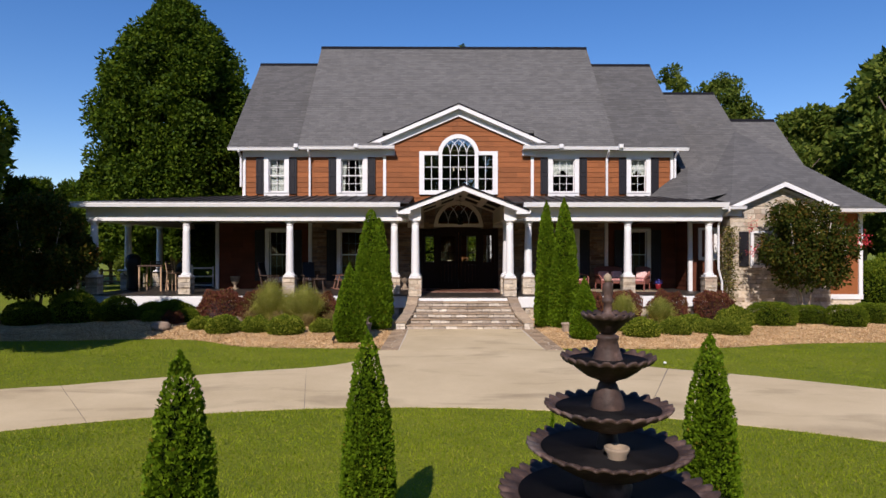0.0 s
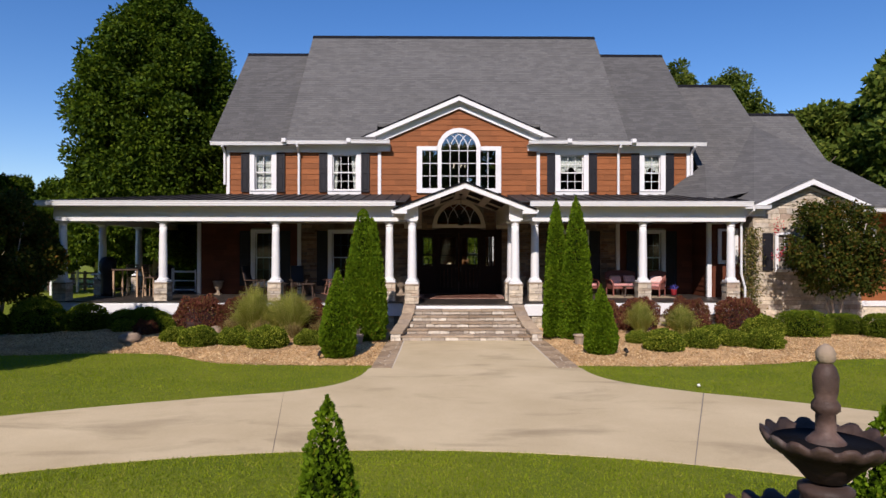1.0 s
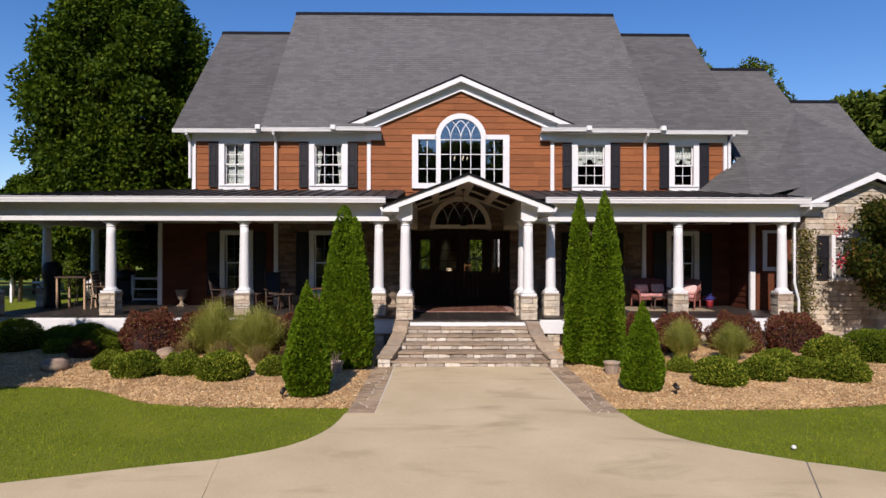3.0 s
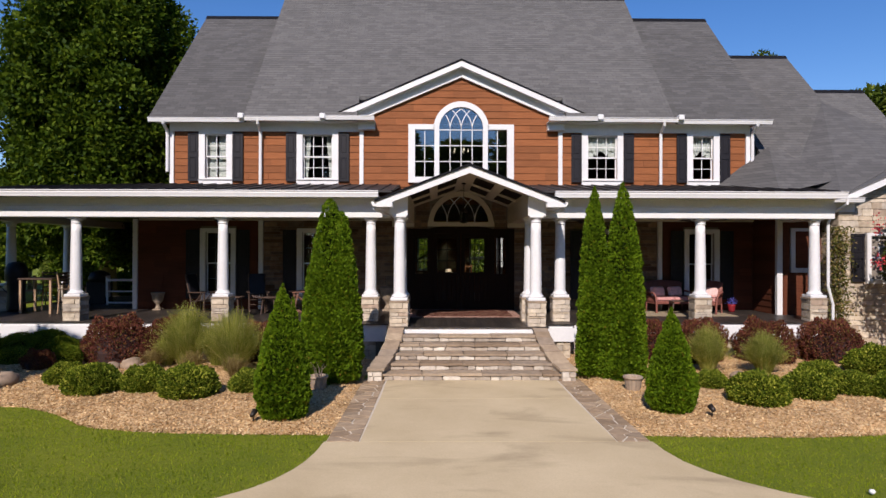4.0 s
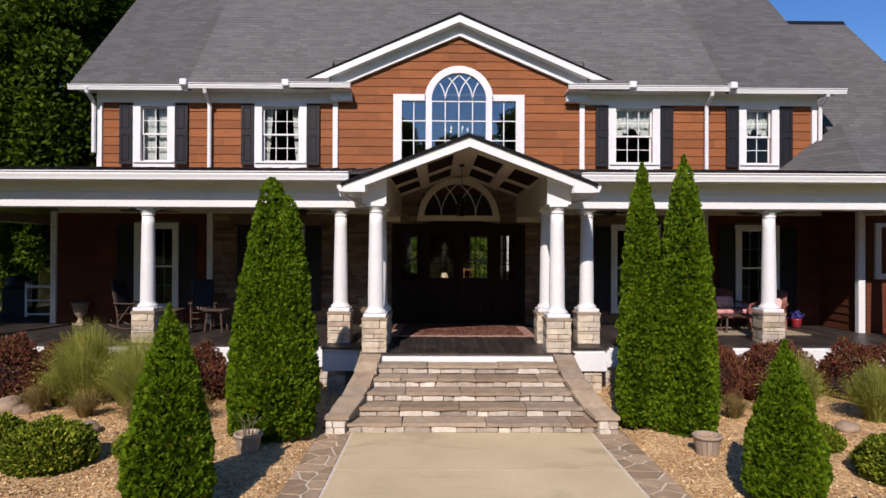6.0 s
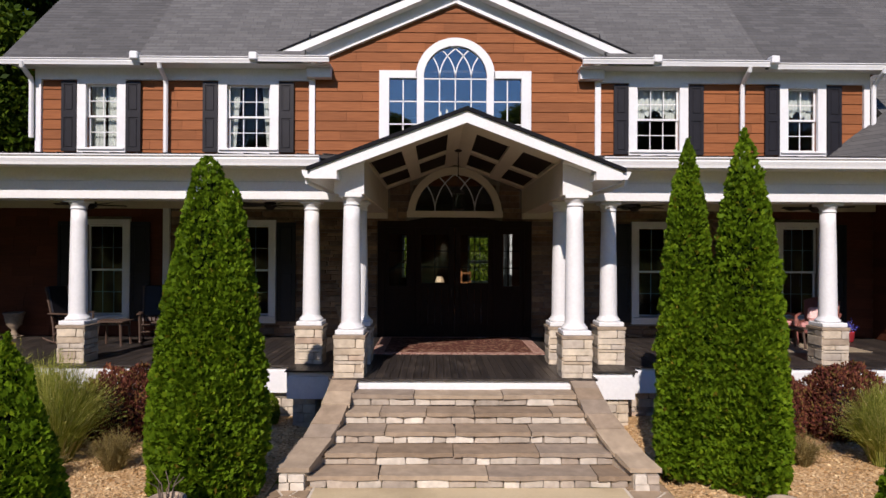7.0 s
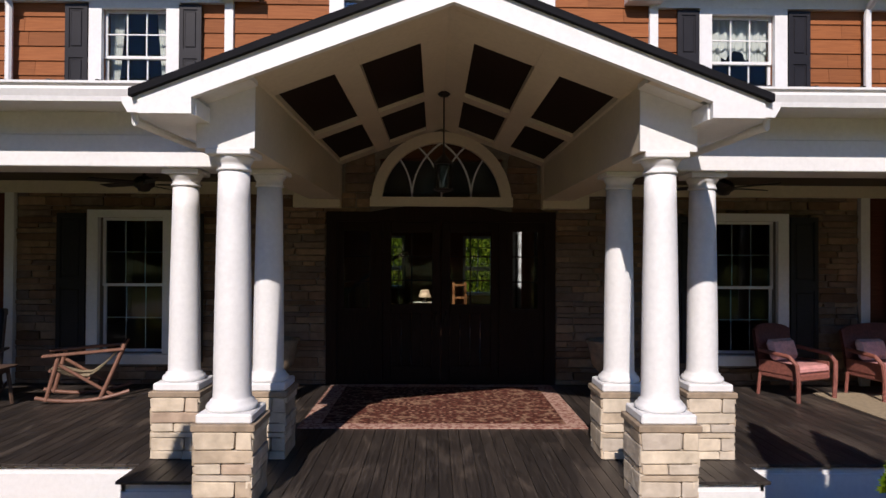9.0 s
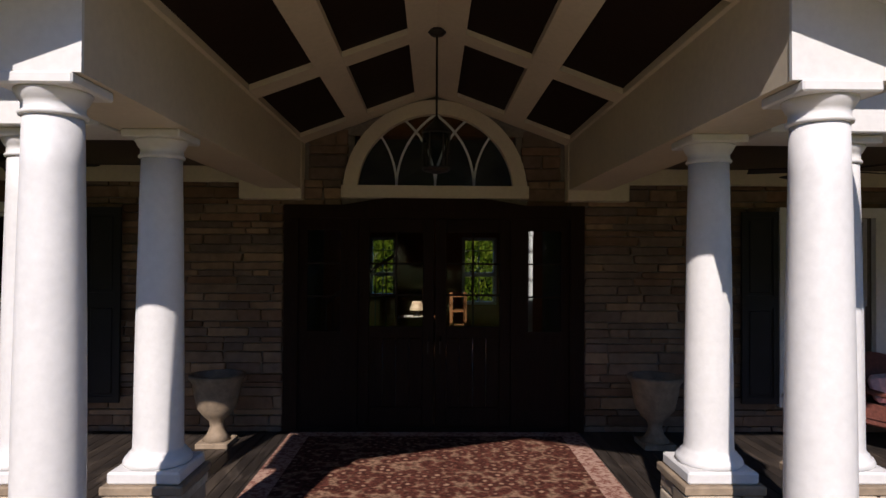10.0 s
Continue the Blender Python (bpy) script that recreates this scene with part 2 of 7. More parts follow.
nt.links.new(ramp(nt, noisy(nt, 1.5, 5.0), [(0.3, (0.018, 0.015, 0.014)), (0.7, (0.036, 0.030, 0.027))]), b.inputs["Base Color"])
M["metal"] = m

# concrete
m, nt, b = mat("concrete", 0.85, 0.0, 0.3)
c = ramp(nt, noisy(nt, 0.5, 6.0), [(0.25, (0.45, 0.352, 0.205)), (0.75, (0.60, 0.484, 0.300))])
c = mixed(nt, c, ramp(nt, noisy(nt, 0.55, 4.0, coords(nt, (0.8, 1.9, 1)), 0.55, 0.6), [(0.28, (0.66, 0.645, 0.63)), (0.47, (1, 1, 1))]), 1.0, "MULTIPLY")
c = mixed(nt, c, ramp(nt, noisy(nt, 55.0, 4.0), [(0.2, (0.85, 0.85, 0.85)), (0.8, (1.06, 1.06, 1.06))]), 1.0, "MULTIPLY")
nt.links.new(c, b.inputs["Base Color"])
bumped(nt, b, noisy(nt, 90.0), 0.2, 0.004)
M["concrete"] = m

# lawn soil and blades
m, nt, b = mat("lawn", 0.9, 0.0, 0.2)
c = ramp(nt, noisy(nt, 0.45, 5.0), [(0.3, (0.13, 0.172, 0.009)), (0.7, (0.205, 0.23, 0.016))])
c = mixed(nt, c, ramp(nt, noisy(nt, 30.0, 5.0), [(0.25, (0.55, 0.6, 0.5)), (0.75, (1.2, 1.15, 1.1))]), 1.0, "MULTIPLY")
nt.links.new(c, b.inputs["Base Color"])
bumped(nt, b, noisy(nt, 60.0), 0.9, 0.03)
M["lawn"] = m
M["blade"] = leaf_material("grass_blade", [(0, (0.155, 0.215, 0.008)), (0.5, (0.225, 0.29, 0.012)), (0.92, (0.30, 0.335, 0.025)), (1, (0.40, 0.36, 0.08))], 0.42)
m, nt, b = mat("mulch", 0.9, 0.0, 0.2)
v = node(nt, "ShaderNodeTexVoronoi", Scale=26.0)
nt.links.new(coords(nt), v.inputs["Vector"])
c = ramp(nt, v.outputs["Color"], [(0.1, (0.36, 0.215, 0.09)), (0.5, (0.56, 0.36, 0.17)), (0.9, (0.70, 0.49, 0.27))])
c = mixed(nt, c, ramp(nt, noisy(nt, 0.9, 5.0), [(0.3, (0.6, 0.56, 0.52)), (0.65, (1.05, 1.05, 1.05))]), 1.0, "MULTIPLY")
nt.links.new(c, b.inputs["Base Color"])
bumped(nt, b, v.outputs["Distance"], 0.8, 0.03)
M["mulch"] = m
M["chip"] = pieces_material("wood_chip", [(0, (0.36, 0.21, 0.09)), (0.35, (0.57, 0.37, 0.175)), (0.7, (0.70, 0.49, 0.25)), (1, (0.80, 0.63, 0.37))], 0.85, 12.0, 0.2, True, 0.3)

# woven rug: dark red field with pale figures
m, nt, b = mat("woven_rug", 0.95, 0.0, 0.1)
v = node(nt, "ShaderNodeTexVoronoi", Scale=9.0)
v.feature = "F1"
nt.links.new(coords(nt), v.inputs["Vector"])
c = ramp(nt, v.outputs["Distance"], [(0.0, (0.34, 0.24, 0.17)), (0.18, (0.27, 0.17, 0.12)), (0.26, (0.070, 0.026, 0.020)), (0.55, (0.10, 0.036, 0.026)), (0.72, (0.23, 0.145, 0.10))])
c = mixed(nt, c, ramp(nt, noisy(nt, 28.0, 3.0), [(0.4, (0.5, 0.45, 0.42)), (0.6, (1.2, 1.1, 1.05))]), 1.0, "MULTIPLY")
nt.links.new(c, b.inputs["Base Color"])
bumped(nt, b, noisy(nt, 120.0), 0.4, 0.006)
M["rug"] = m
m, nt, b = mat("woven_rug_border", 0.95, 0.0, 0.1)
c = ramp(nt, noisy(nt, 22.0, 3.0), [(0.42, (0.19, 0.085, 0.065)), (0.5, (0.33, 0.20, 0.155)), (0.65, (0.40, 0.27, 0.21))])
nt.links.new(c, b.inputs["Base Color"])
M["rug_border"] = m

# window glass: clear, with a coated sheen
m, nt, b = mat("window_glass", 0.02)
tp = nt.nodes.new("ShaderNodeBsdfTransparent")
tp.inputs[0].default_value = (0.80, 0.84, 0.84, 1)
gl = nt.nodes.new("ShaderNodeBsdfGlossy")
gl.inputs["Roughness"].default_value = 0.015
fr = node(nt, "ShaderNodeFresnel", IOR=1.3)
mx = nt.nodes.new("ShaderNodeMixShader")
nt.links.new(fr.outputs[0], mx.inputs[0])
nt.links.new(tp.outputs[0], mx.inputs[1])
nt.links.new(gl.outputs[0], mx.inputs[2])
nt.links.new(mx.outputs[0], nt.nodes["Material Output"].inputs["Surface"])
M["glass"] = m
m = m.copy()
m.name = "coated_window_glass"
for k in m.node_tree.nodes:
    if k.bl_idname == "ShaderNodeFresnel":
        k.inputs["IOR"].default_value = 2.6
M["coated_glass"] = m
m, nt, b = mat("water", 0.03, 0.0, 0.6)
b.inputs["Base Color"].default_value = (0.05, 0.055, 0.06, 1)
bumped(nt, b, noisy(nt, 14.0), 0.2, 0.01)
M["water"] = m
m, nt, b = mat("lit_bulb", 0.4)
b.inputs["Emission Color"].default_value = (1, 0.8, 0.5, 1)
b.inputs["Emission Strength"].default_value = 1.6
M["bulb"] = m
# Emission put in for a sunlit spot in the hall, not a lamp.
m, nt, b = mat("sunspot_glow", 0.8)
b.inputs["Base Color"].default_value = (0.7, 0.55, 0.38, 1)
b.inputs["Emission Color"].default_value = (1, 0.62, 0.32, 1)
b.inputs["Emission Strength"].default_value = 0.45
M["sun_glow"] = m

M["arbor"] = leaf_material("arborvitae_leaf", [(0, (0.060, 0.108, 0.005)), (0.35, (0.090, 0.158, 0.006)), (0.8, (0.125, 0.205, 0.007)), (0.975, (0.17, 0.245, 0.010)), (1, (0.20, 0.14, 0.02))], 0.30)
M["boxwood"] = leaf_material("boxwood_leaf", [(0, (0.040, 0.070, 0.006)), (0.5, (0.120, 0.162, 0.012)), (0.85, (0.29, 0.33, 0.035)), (1, (0.47, 0.47, 0.07))], 0.35)
M["hedge"] = leaf_material("hedge_leaf", [(0, (0.05, 0.085, 0.006)), (0.5, (0.105, 0.155, 0.010)), (1, (0.21, 0.24, 0.02))], 0.35)
M["loro"] = leaf_material("purple_leaf", [(0, (0.070, 0.023, 0.020)), (0.45, (0.15, 0.046, 0.036)), (0.75, (0.23, 0.082, 0.050)), (1, (0.17, 0.135, 0.035))], 0.3)
M["straw"] = leaf_material("grass_plume", [(0, (0.13, 0.17, 0.02)), (0.5, (0.34, 0.36, 0.07)), (0.85, (0.52, 0.50, 0.15)), (1, (0.62, 0.52, 0.24))], 0.45)
M["dry_blade"] = leaf_material("dry_grass", [(0, (0.13, 0.09, 0.03)), (0.5, (0.27, 0.20, 0.08)), (1, (0.42, 0.33, 0.15))], 0.4)
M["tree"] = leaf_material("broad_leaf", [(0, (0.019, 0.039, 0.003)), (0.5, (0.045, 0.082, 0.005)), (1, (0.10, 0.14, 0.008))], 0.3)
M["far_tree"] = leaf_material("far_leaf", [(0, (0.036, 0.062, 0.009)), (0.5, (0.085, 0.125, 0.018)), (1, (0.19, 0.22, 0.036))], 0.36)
M["myrtle"] = leaf_material("myrtle_leaf", [(0, (0.022, 0.038, 0.006)), (0.5, (0.055, 0.072, 0.010)), (0.85, (0.095, 0.088, 0.014)), (1, (0.16, 0.075, 0.016))], 0.35)
M["vine"] = leaf_material("vine_leaf", [(0, (0.05, 0.06, 0.015)), (0.6, (0.13, 0.13, 0.035)), (1, (0.32, 0.22, 0.10))], 0.25)
# Ceiling boards toned dark to stand for the shade under the porch.
M["stain_shade"] = wood_grain("shade_dark_ceiling_board", [(0.2, (0.035, 0.022, 0.014)), (0.8, (0.07, 0.045, 0.03))], 0.5, (1, 14, 14), 0.1, False)
M["path_mortar"] = simple("pale_joint", (0.56, 0.485, 0.375), 0.9, vary=0.15, scale=8)


# ---- mesh helpers ----
def part(name, bm, material, parent=None, label="", smooth=False):
    me = bpy.data.meshes.new(name)
    bmesh.ops.recalc_face_normals(bm, faces=bm.faces[:])
    bm.to_mesh(me)
    bm.free()
    if smooth:
        me.shade_smooth()
    me.materials.append(M[material])
    ob = new(name, me)
    ob.parent = parent
    return tagged(ob, label)


def thing(name, place, label, category, group="", turn=0.0, kind=""):
    ob = new(name)
    ob.empty_display_size = 0.1
    ob.matrix_basis = pose(*place, 0, 0, turn)
    return tagged(ob, label, category, group, kind)


def box(bm, x0, x1, y0, y1, z0, z1, bevel=0.0, m=None):
    r = bmesh.ops.create_cube(bm, size=1.0)
    mt = Matrix.Translation(((x0 + x1) / 2, (y0 + y1) / 2, (z0 + z1) / 2)) @ Matrix.Diagonal((abs(x1 - x0), abs(y1 - y0), abs(z1 - z0), 1))
    bmesh.ops.transform(bm, matrix=(m @ mt) if m else mt, verts=r["verts"])
    if bevel:
        es = list({e for v in r["verts"] for e in v.link_edges})
        bmesh.ops.bevel(bm, geom=es, offset=bevel, segments=1, affect="EDGES")
    return bm


def boxes(*spans, bevel=0.0):
    bm = bmesh.new()
    for s in spans:
        box(bm, *s, bevel=bevel)
    return bm


def prism(pts, axis, a, b, bm=None):
    """A polygon in a plane, drawn out along an axis. pts are (x, z) for 'y', (x, y) for 'z', (y, z) for 'x'."""
    bm = bm or bmesh.new()

    def at(p, d):
        return {"y": (p[0], d, p[1]), "z": (p[0], p[1], d), "x": (d, p[0], p[1])}[axis]

    lo, hi = [bm.verts.new(at(p, a)) for p in pts], [bm.verts.new(at(p, b)) for p in pts]
    bm.faces.new(lo)
    bm.faces.new(hi)
    for i in range(len(pts)):
        j = (i + 1) % len(pts)
        bm.faces.new((lo[i], lo[j], hi[j], hi[i]))
    return bm


def quad_strip(path_a, path_b, bm=None):
    bm = bm or bmesh.new()
    a, b = [bm.verts.new(p) for p in path_a], [bm.verts.new(p) for p in path_b]
    for i in range(len(a) - 1):
        bm.faces.new((a[i], a[i + 1], b[i + 1], b[i]))
    return bm


def lathe(profile, n=24, bm=None, at=(0, 0, 0), wave=None):
    """Turned shape from (radius, z) rows; wave(angle, radius, z) may shift a point outwards and upwards."""
    bm = bm or bmesh.new()
    rings = []
    for r, z in profile:
        ring = []
        for i in range(n):
            t = 2 * math.pi * i / n
            rr, zz = wave(t, r, z) if wave else (r, z)
            ring.append(bm.verts.new((at[0] + rr * math.cos(t), at[1] + rr * math.sin(t), at[2] + zz)))
        rings.append(ring)
    for p, q in zip(rings, rings[1:]):
        for i in range(n):
            bm.faces.new((p[i], p[(i + 1) % n], q[(i + 1) % n], q[i]))
    bm.faces.new(rings[0][::-1])
    bm.faces.new(rings[-1])
    return bm


def tube(pts, radius, n=8, bm=None, taper=1.0):
    """A bent rod through points, narrowing to radius * taper."""
    bm = bm or bmesh.new()
    pts = [Vector(p) for p in pts]
    rings = []
    for i, p in enumerate(pts):
        d = (pts[min(i + 1, len(pts) - 1)] - pts[max(i - 1, 0)]).normalized()
        u = d.orthogonal().normalized() if i == 0 else (u - d * u.dot(d)).normalized()
        w = d.cross(u)
        r = radius * (1 + (taper - 1) * i / max(1, len(pts) - 1))
        rings.append([bm.verts.new(p + (u * math.cos(2 * math.pi * k / n) + w * math.sin(2 * math.pi * k / n)) * r) for k in range(n)])
    for a, b in zip(rings, rings[1:]):
        for k in range(n):
            bm.faces.new((a[k], a[(k + 1) % n], b[(k + 1) % n], b[k]))
    bm.faces.new(rings[0][::-1])
    bm.faces.new(rings[-1])
    return bm


def arc(cx, cz, r, a0, a1, n):
    return [(cx + r * math.cos(radians(a0 + (a1 - a0) * i / n)), cz + r * math.sin(radians(a0 + (a1 - a0) * i / n))) for i in range(n + 1)]


def cloud_mesh(name, verts, size, material):
    """One mesh of many loose leaves; verts has `size` rows a leaf."""
    verts = np.ascontiguousarray(verts, np.float32).reshape(-1, 3)
    n = len(verts) // size
    me = bpy.data.meshes.new(name)
    me.vertices.add(n * size)
    me.vertices.foreach_set("co", verts.ravel())
    me.loops.add(n * size)
    me.loops.foreach_set("vertex_index", np.arange(n * size, dtype=np.int32))
    me.polygons.add(n)
    me.polygons.foreach_set("loop_start", np.arange(0, n * size, size, dtype=np.int32))
    me.update(calc_edges=True)
    me.validate()
    me.materials.append(M[material])
    return me


RNG = np.random.default_rng(7)


def unit(v):
    return v / np.maximum(np.linalg.norm(v, axis=1, keepdims=True), 1e-9)


def leaf_quads(p, along, length, width, rng=None):
    """Diamond leaves at p pointing along, rolled at random."""
    rng = rng or RNG
    n = len(p)
    along = unit(along)
    side = unit(np.cross(along, rng.normal(size=(n, 3))))
    length, width = np.broadcast_to(length, n)[:, None], np.broadcast_to(width, n)[:, None]
    mid = p + along * length * 0.45
    return np.stack([p, mid + side * width * 0.5, p + along * length, mid - side * width * 0.5], 1)


STONES = []
for k in range(8):
    sr = random.Random(40 + k)
    bm = bmesh.new()
    bmesh.ops.create_cube(bm, size=1.0)
    for v in bm.verts:
        v.co += Vector((sr.uniform(-0.04, 0.04), sr.uniform(-0.06, 0.06), sr.uniform(-0.05, 0.05)))
    bmesh.ops.bevel(bm, geom=bm.edges[:], offset=0.06, segments=1, affect="EDGES")
    bmesh.ops.recalc_face_normals(bm, faces=bm.faces[:])
    me = bpy.data.meshes.new("stone")
    bm.to_mesh(me)
    bm.free()
    STONES.append(me)
STONE_SETS = {}


def stone(name, place, size, material, parent, rnd, turn=0.0):
    """One stone piece, an object of its own on a shared mesh."""
    if material not in STONE_SETS:
        STONE_SETS[material] = [me.copy() for me in STONES]
        for me in STONE_SETS[material]:
            me.materials.append(M[material])
    ob = new(name, STONE_SETS[material][rnd.randrange(8)])
    ob.parent = parent
    ob.matrix_basis = pose(*place, 0, 0, turn) @ Matrix.Diagonal((*size, 1))
    return ob


def stone_cloud(rows, material):
    """Many stones in one mesh: rows of place and size."""
    vs, fs, off = [], [], 0
    rnd = random.Random(5)
    for place, size in rows:
        me = STONES[rnd.randrange(8)]
        vs += [(place[0] + v.co.x * size[0], place[1] + v.co.y * size[1], place[2] + v.co.z * size[2]) for v in me.vertices]
        fs += [[off + i for i in p.vertices] for p in me.polygons]
        off += len(me.vertices)
    me = bpy.data.meshes.new("stones")
    me.from_pydata(vs, [], fs)
    me.materials.append(M[material])
    return me


def courses(x0, x1, z0, z1, rnd, hmin=0.09, hmax=0.19, lmin=0.2, lmax=0.6, holes=()):
    """Rows of ledge stones over a rectangle, leaving out the holes: (x0, x1, z0, z1) of each stone."""
    out, z = [], z0
    while z < z1 - 0.03:
        h = min(rnd.uniform(hmin, hmax), z1 - z)
        if z1 - z - h < 0.05:
            h = z1 - z
        spans = [(x0, x1)]
        for a, b, c, d in holes:
            if c < z + h - 0.02 and d > z + 0.02:
                spans = [s for p, q in spans for s in ((p, min(q, a)), (max(p, b), q)) if s[1] - s[0] > 0.03]
        for p, q in spans:
            x = p
            while x < q - 0.02:
                w = rnd.uniform(lmin, lmax)
                if q - x - w < lmin * 0.6:
                    w = q - x
                out.append((x, x + w, z, z + h))
                x += w
        z += h
    return out


# ---- ground, drive, beds ----
RING = Vector((-1.5, -24.73))
R_IN = 12.43


def r_out(deg):
    """Outer radius of the ring drive: a little wider on the right."""
    return float(np.interp(deg, (-180, -28, -25, -15, -8.1, 19.7, 33, 60, 180), (15.8, 15.75, 15.58, 15.8, 16.1, 16.78, 16.35, 16.0, 15.8)))


def ring_point(r, deg):
    return (RING.x + r * math.sin(radians(deg)), RING.y + r * math.cos(radians(deg)))


bm = bmesh.new()
bmesh.ops.create_grid(bm, x_segments=8, y_segments=8, size=900)
ground = tagged(part("ground", bm, "lawn"), "short mown green lawn ground", "lawn", kind="structure")

driveway = thing("driveway", (0, 0, 0), "pale tan concrete drive of jointed slabs", "driveway", kind="structure")
WALK_END = -6.36
LEFT_FLARE = [(-3.78, -8.79), (-3.24, -8.45), (-2.98, -8.2), (-2.76, -7.88), (-2.62, -7.55), (-2.52, -7.2), (-2.46, -6.8), (-2.43, WALK_END)]
RIGHT_FLARE = [(2.43, WALK_END), (2.46, -6.8), (2.55, -7.25), (2.71, -7.62), (2.95, -7.96), (3.3, -8.32), (3.72, -8.63), (4.15, -8.93)]


def slab(pts, z=0.012):
    return part("slab", prism(pts, "z", -0.10, z), "concrete", driveway)


J = 0.012
slab([(-1.85, -3.6), (1.85, -3.6), (1.85, -1.9), (-1.85, -1.9)])
slab([(-1.90, WALK_END + J), (1.90, WALK_END + J), (1.85, -3.6 - J), (-1.85, -3.6 - J)])
# joints of the ring: angle at the inner and at the outer edge
JOINTS = [(-7.2, -8.1), (18.1, 19.7)]
slab([ring_point(R_IN, -7.2 + 25.3 * i / 16) for i in range(17)] + RIGHT_FLARE[::-1] + LEFT_FLARE[::-1])
left, right = [JOINTS[0], (-22.0, -25.0)], [JOINTS[1]]
while len(left) < 9:
    left.append((left[-1][0] - 17.5, left[-1][1] - 17.1))
    right.append((right[-1][0] + 18.0, right[-1][1] + 17.7))
for row, g in ((left, -0.05), (right, 0.05)):
    for (a0, b0), (a1, b1) in zip(row, row[1:]):
        pts_in = [ring_point(R_IN, a0 + g + (a1 - a0 - g) * i / 8) for i in range(9)]
        pts_out = [ring_point(r_out(b0 + g + (b1 - b0 - g) * i / 8), b0 + g + (b1 - b0 - g) * i / 8) for i in range(9)]
        slab(pts_in + pts_out[::-1])

# sand-filled bottoms of the joints
fills = [((-1.85, -3.606), (1.85, -3.606)), ((-2.42, WALK_END), (2.42, WALK_END))]
fills += [(ring_point(R_IN, a), ring_point(r_out(b), b)) for a, b in left[:4] + right[:4]]
for p, q in fills:
    d = (Vector(q) - Vector(p)).normalized()
    nrm = Vector((-d.y, d.x)) * 0.03
    part("joint_fill", prism([tuple(Vector(p) + nrm), tuple(Vector(q) + nrm), tuple(Vector(q) - nrm), tuple(Vector(p) - nrm)], "z", -0.05, 0.006), "mortar", driveway)

LEFT_BED = [(-60, -3.9), (-14, -4.6), (-11.4, -4.5), (-10.3, -4.25), (-9.0, -4.2), (-8.2, -4.28), (-7.6, -4.6), (-7.1, -4.95), (-6.5, -5.5), (-6.1, -5.69), (-5.2, -5.88), (-3.8, -5.99), (-2.42, -6.02)]
RIGHT_BED = [(2.42, -6.08), (3.8, -6.15), (5.0, -6.17), (6.0, -6.05), (7.2, -5.85), (8.3, -5.48), (9.7, -5.17), (16, -4.7), (26, -4.3)]


def bed_edge(x):
    ps = LEFT_BED if x < 0 else RIGHT_BED
    return float(np.interp(x, [p[0] for p in ps], [p[1] for p in ps]))


def mound(x, y):
    d = y - bed_edge(x)
    rise = 0.085 * min(1.0, max(0.0, d) / 1.0) + 0.02 * noise.noise((x * 0.9, y * 0.9, 3))
    return 0.012 + rise * min(1.0, max(0.0, abs(x) - 2.36) / 0.45)


def bed(name, x0, x1, y1):
    bm = bmesh.new()
    nx, ny = int((x1 - x0) / 0.2), 30
    rows = []
    for i in range(nx + 1):
        x = x0 + (x1 - x0) * i / nx
        e = bed_edge(x) + 0.05 * noise.noise((x * 2.2, 0, 8))
        rows.append([bm.verts.new((x, e + (y1 - e) * (j / ny) ** 1.3, -0.02 if j == 0 else mound(x, e + (y1 - e) * (j / ny) ** 1.3))) for j in range(ny + 1)])
    for a, b in zip(rows, rows[1:]):
        for j in range(ny):
            bm.faces.new((a[j], b[j], b[j + 1], a[j + 1]))
    return tagged(part(name, bm, "mulch", smooth=True), "tan wood-chip mulch planting bed before the porch", "mulch bed", kind="structure")


bed("mulch_bed_left", -22, -2.37, 1.5)
bed("mulch_bed_right", 2.37, 22, 2.6)
# loose chips on the beds
pts = []
for x0, x1, n in ((-14, -2.40, 36000), (2.40, 14, 36000)):
    xs = RNG.uniform(x0, x1, n)
    es = np.array([bed_edge(x) for x in xs])
    ys = es + 0.02 + (RNG.random(n) ** 1.6) * (0.9 - es)
    pts.append(np.stack([xs, ys, [mound(x, y) + 0.008 for x, y in zip(xs, ys)]], 1))
pts = np.concatenate(pts)
al = RNG.normal(size=pts.shape) * (1, 1, 0.35)
chips = new("wood_chips", cloud_mesh("wood_chips", leaf_quads(pts, al, RNG.uniform(0.025, 0.065, len(pts)), RNG.uniform(0.016, 0.034, len(pts))), 4, "chip"))
tagged(chips, "loose tan wood chips scattered over the beds", "wood chips", kind="stuff")


def on_lawn(x, y):
    r, deg = math.hypot(x - RING.x, y - RING.y), math.degrees(math.atan2(x - RING.x, y - RING.y))
    if r < R_IN - 0.01:
        return True
    if y > bed_edge(x) or r < R_IN + 0.02 or (r < r_out(deg) + 0.02 and not -8.1 < deg < 19.7):
        return False
    if -8.1 < deg < 19.7:
        fl = sorted(LEFT_FLARE if x < 0 else RIGHT_FLARE, key=lambda p: p[1])
        ex = np.interp(y, [p[1] for p in fl], [p[0] for p in fl])
        return y > -8.9 and abs(x) > abs(ex) + 0.02
    return True


def lawn_blades(x0, x1, y0, y1, n):
    """Random feet of grass blades, thinning out over the last metres of the patch."""
    xy = RNG.uniform((x0, y0), (x1, y1), (n, 2))
    inset = np.minimum(np.minimum(xy[:, 0] - x0, x1 - xy[:, 0]), xy[:, 1] - y0)
    xy = xy[RNG.random(n) < np.clip(inset / 2.4, 0, 1) ** 1.3]
    return xy[[on_lawn(x, y) for x, y in xy]]


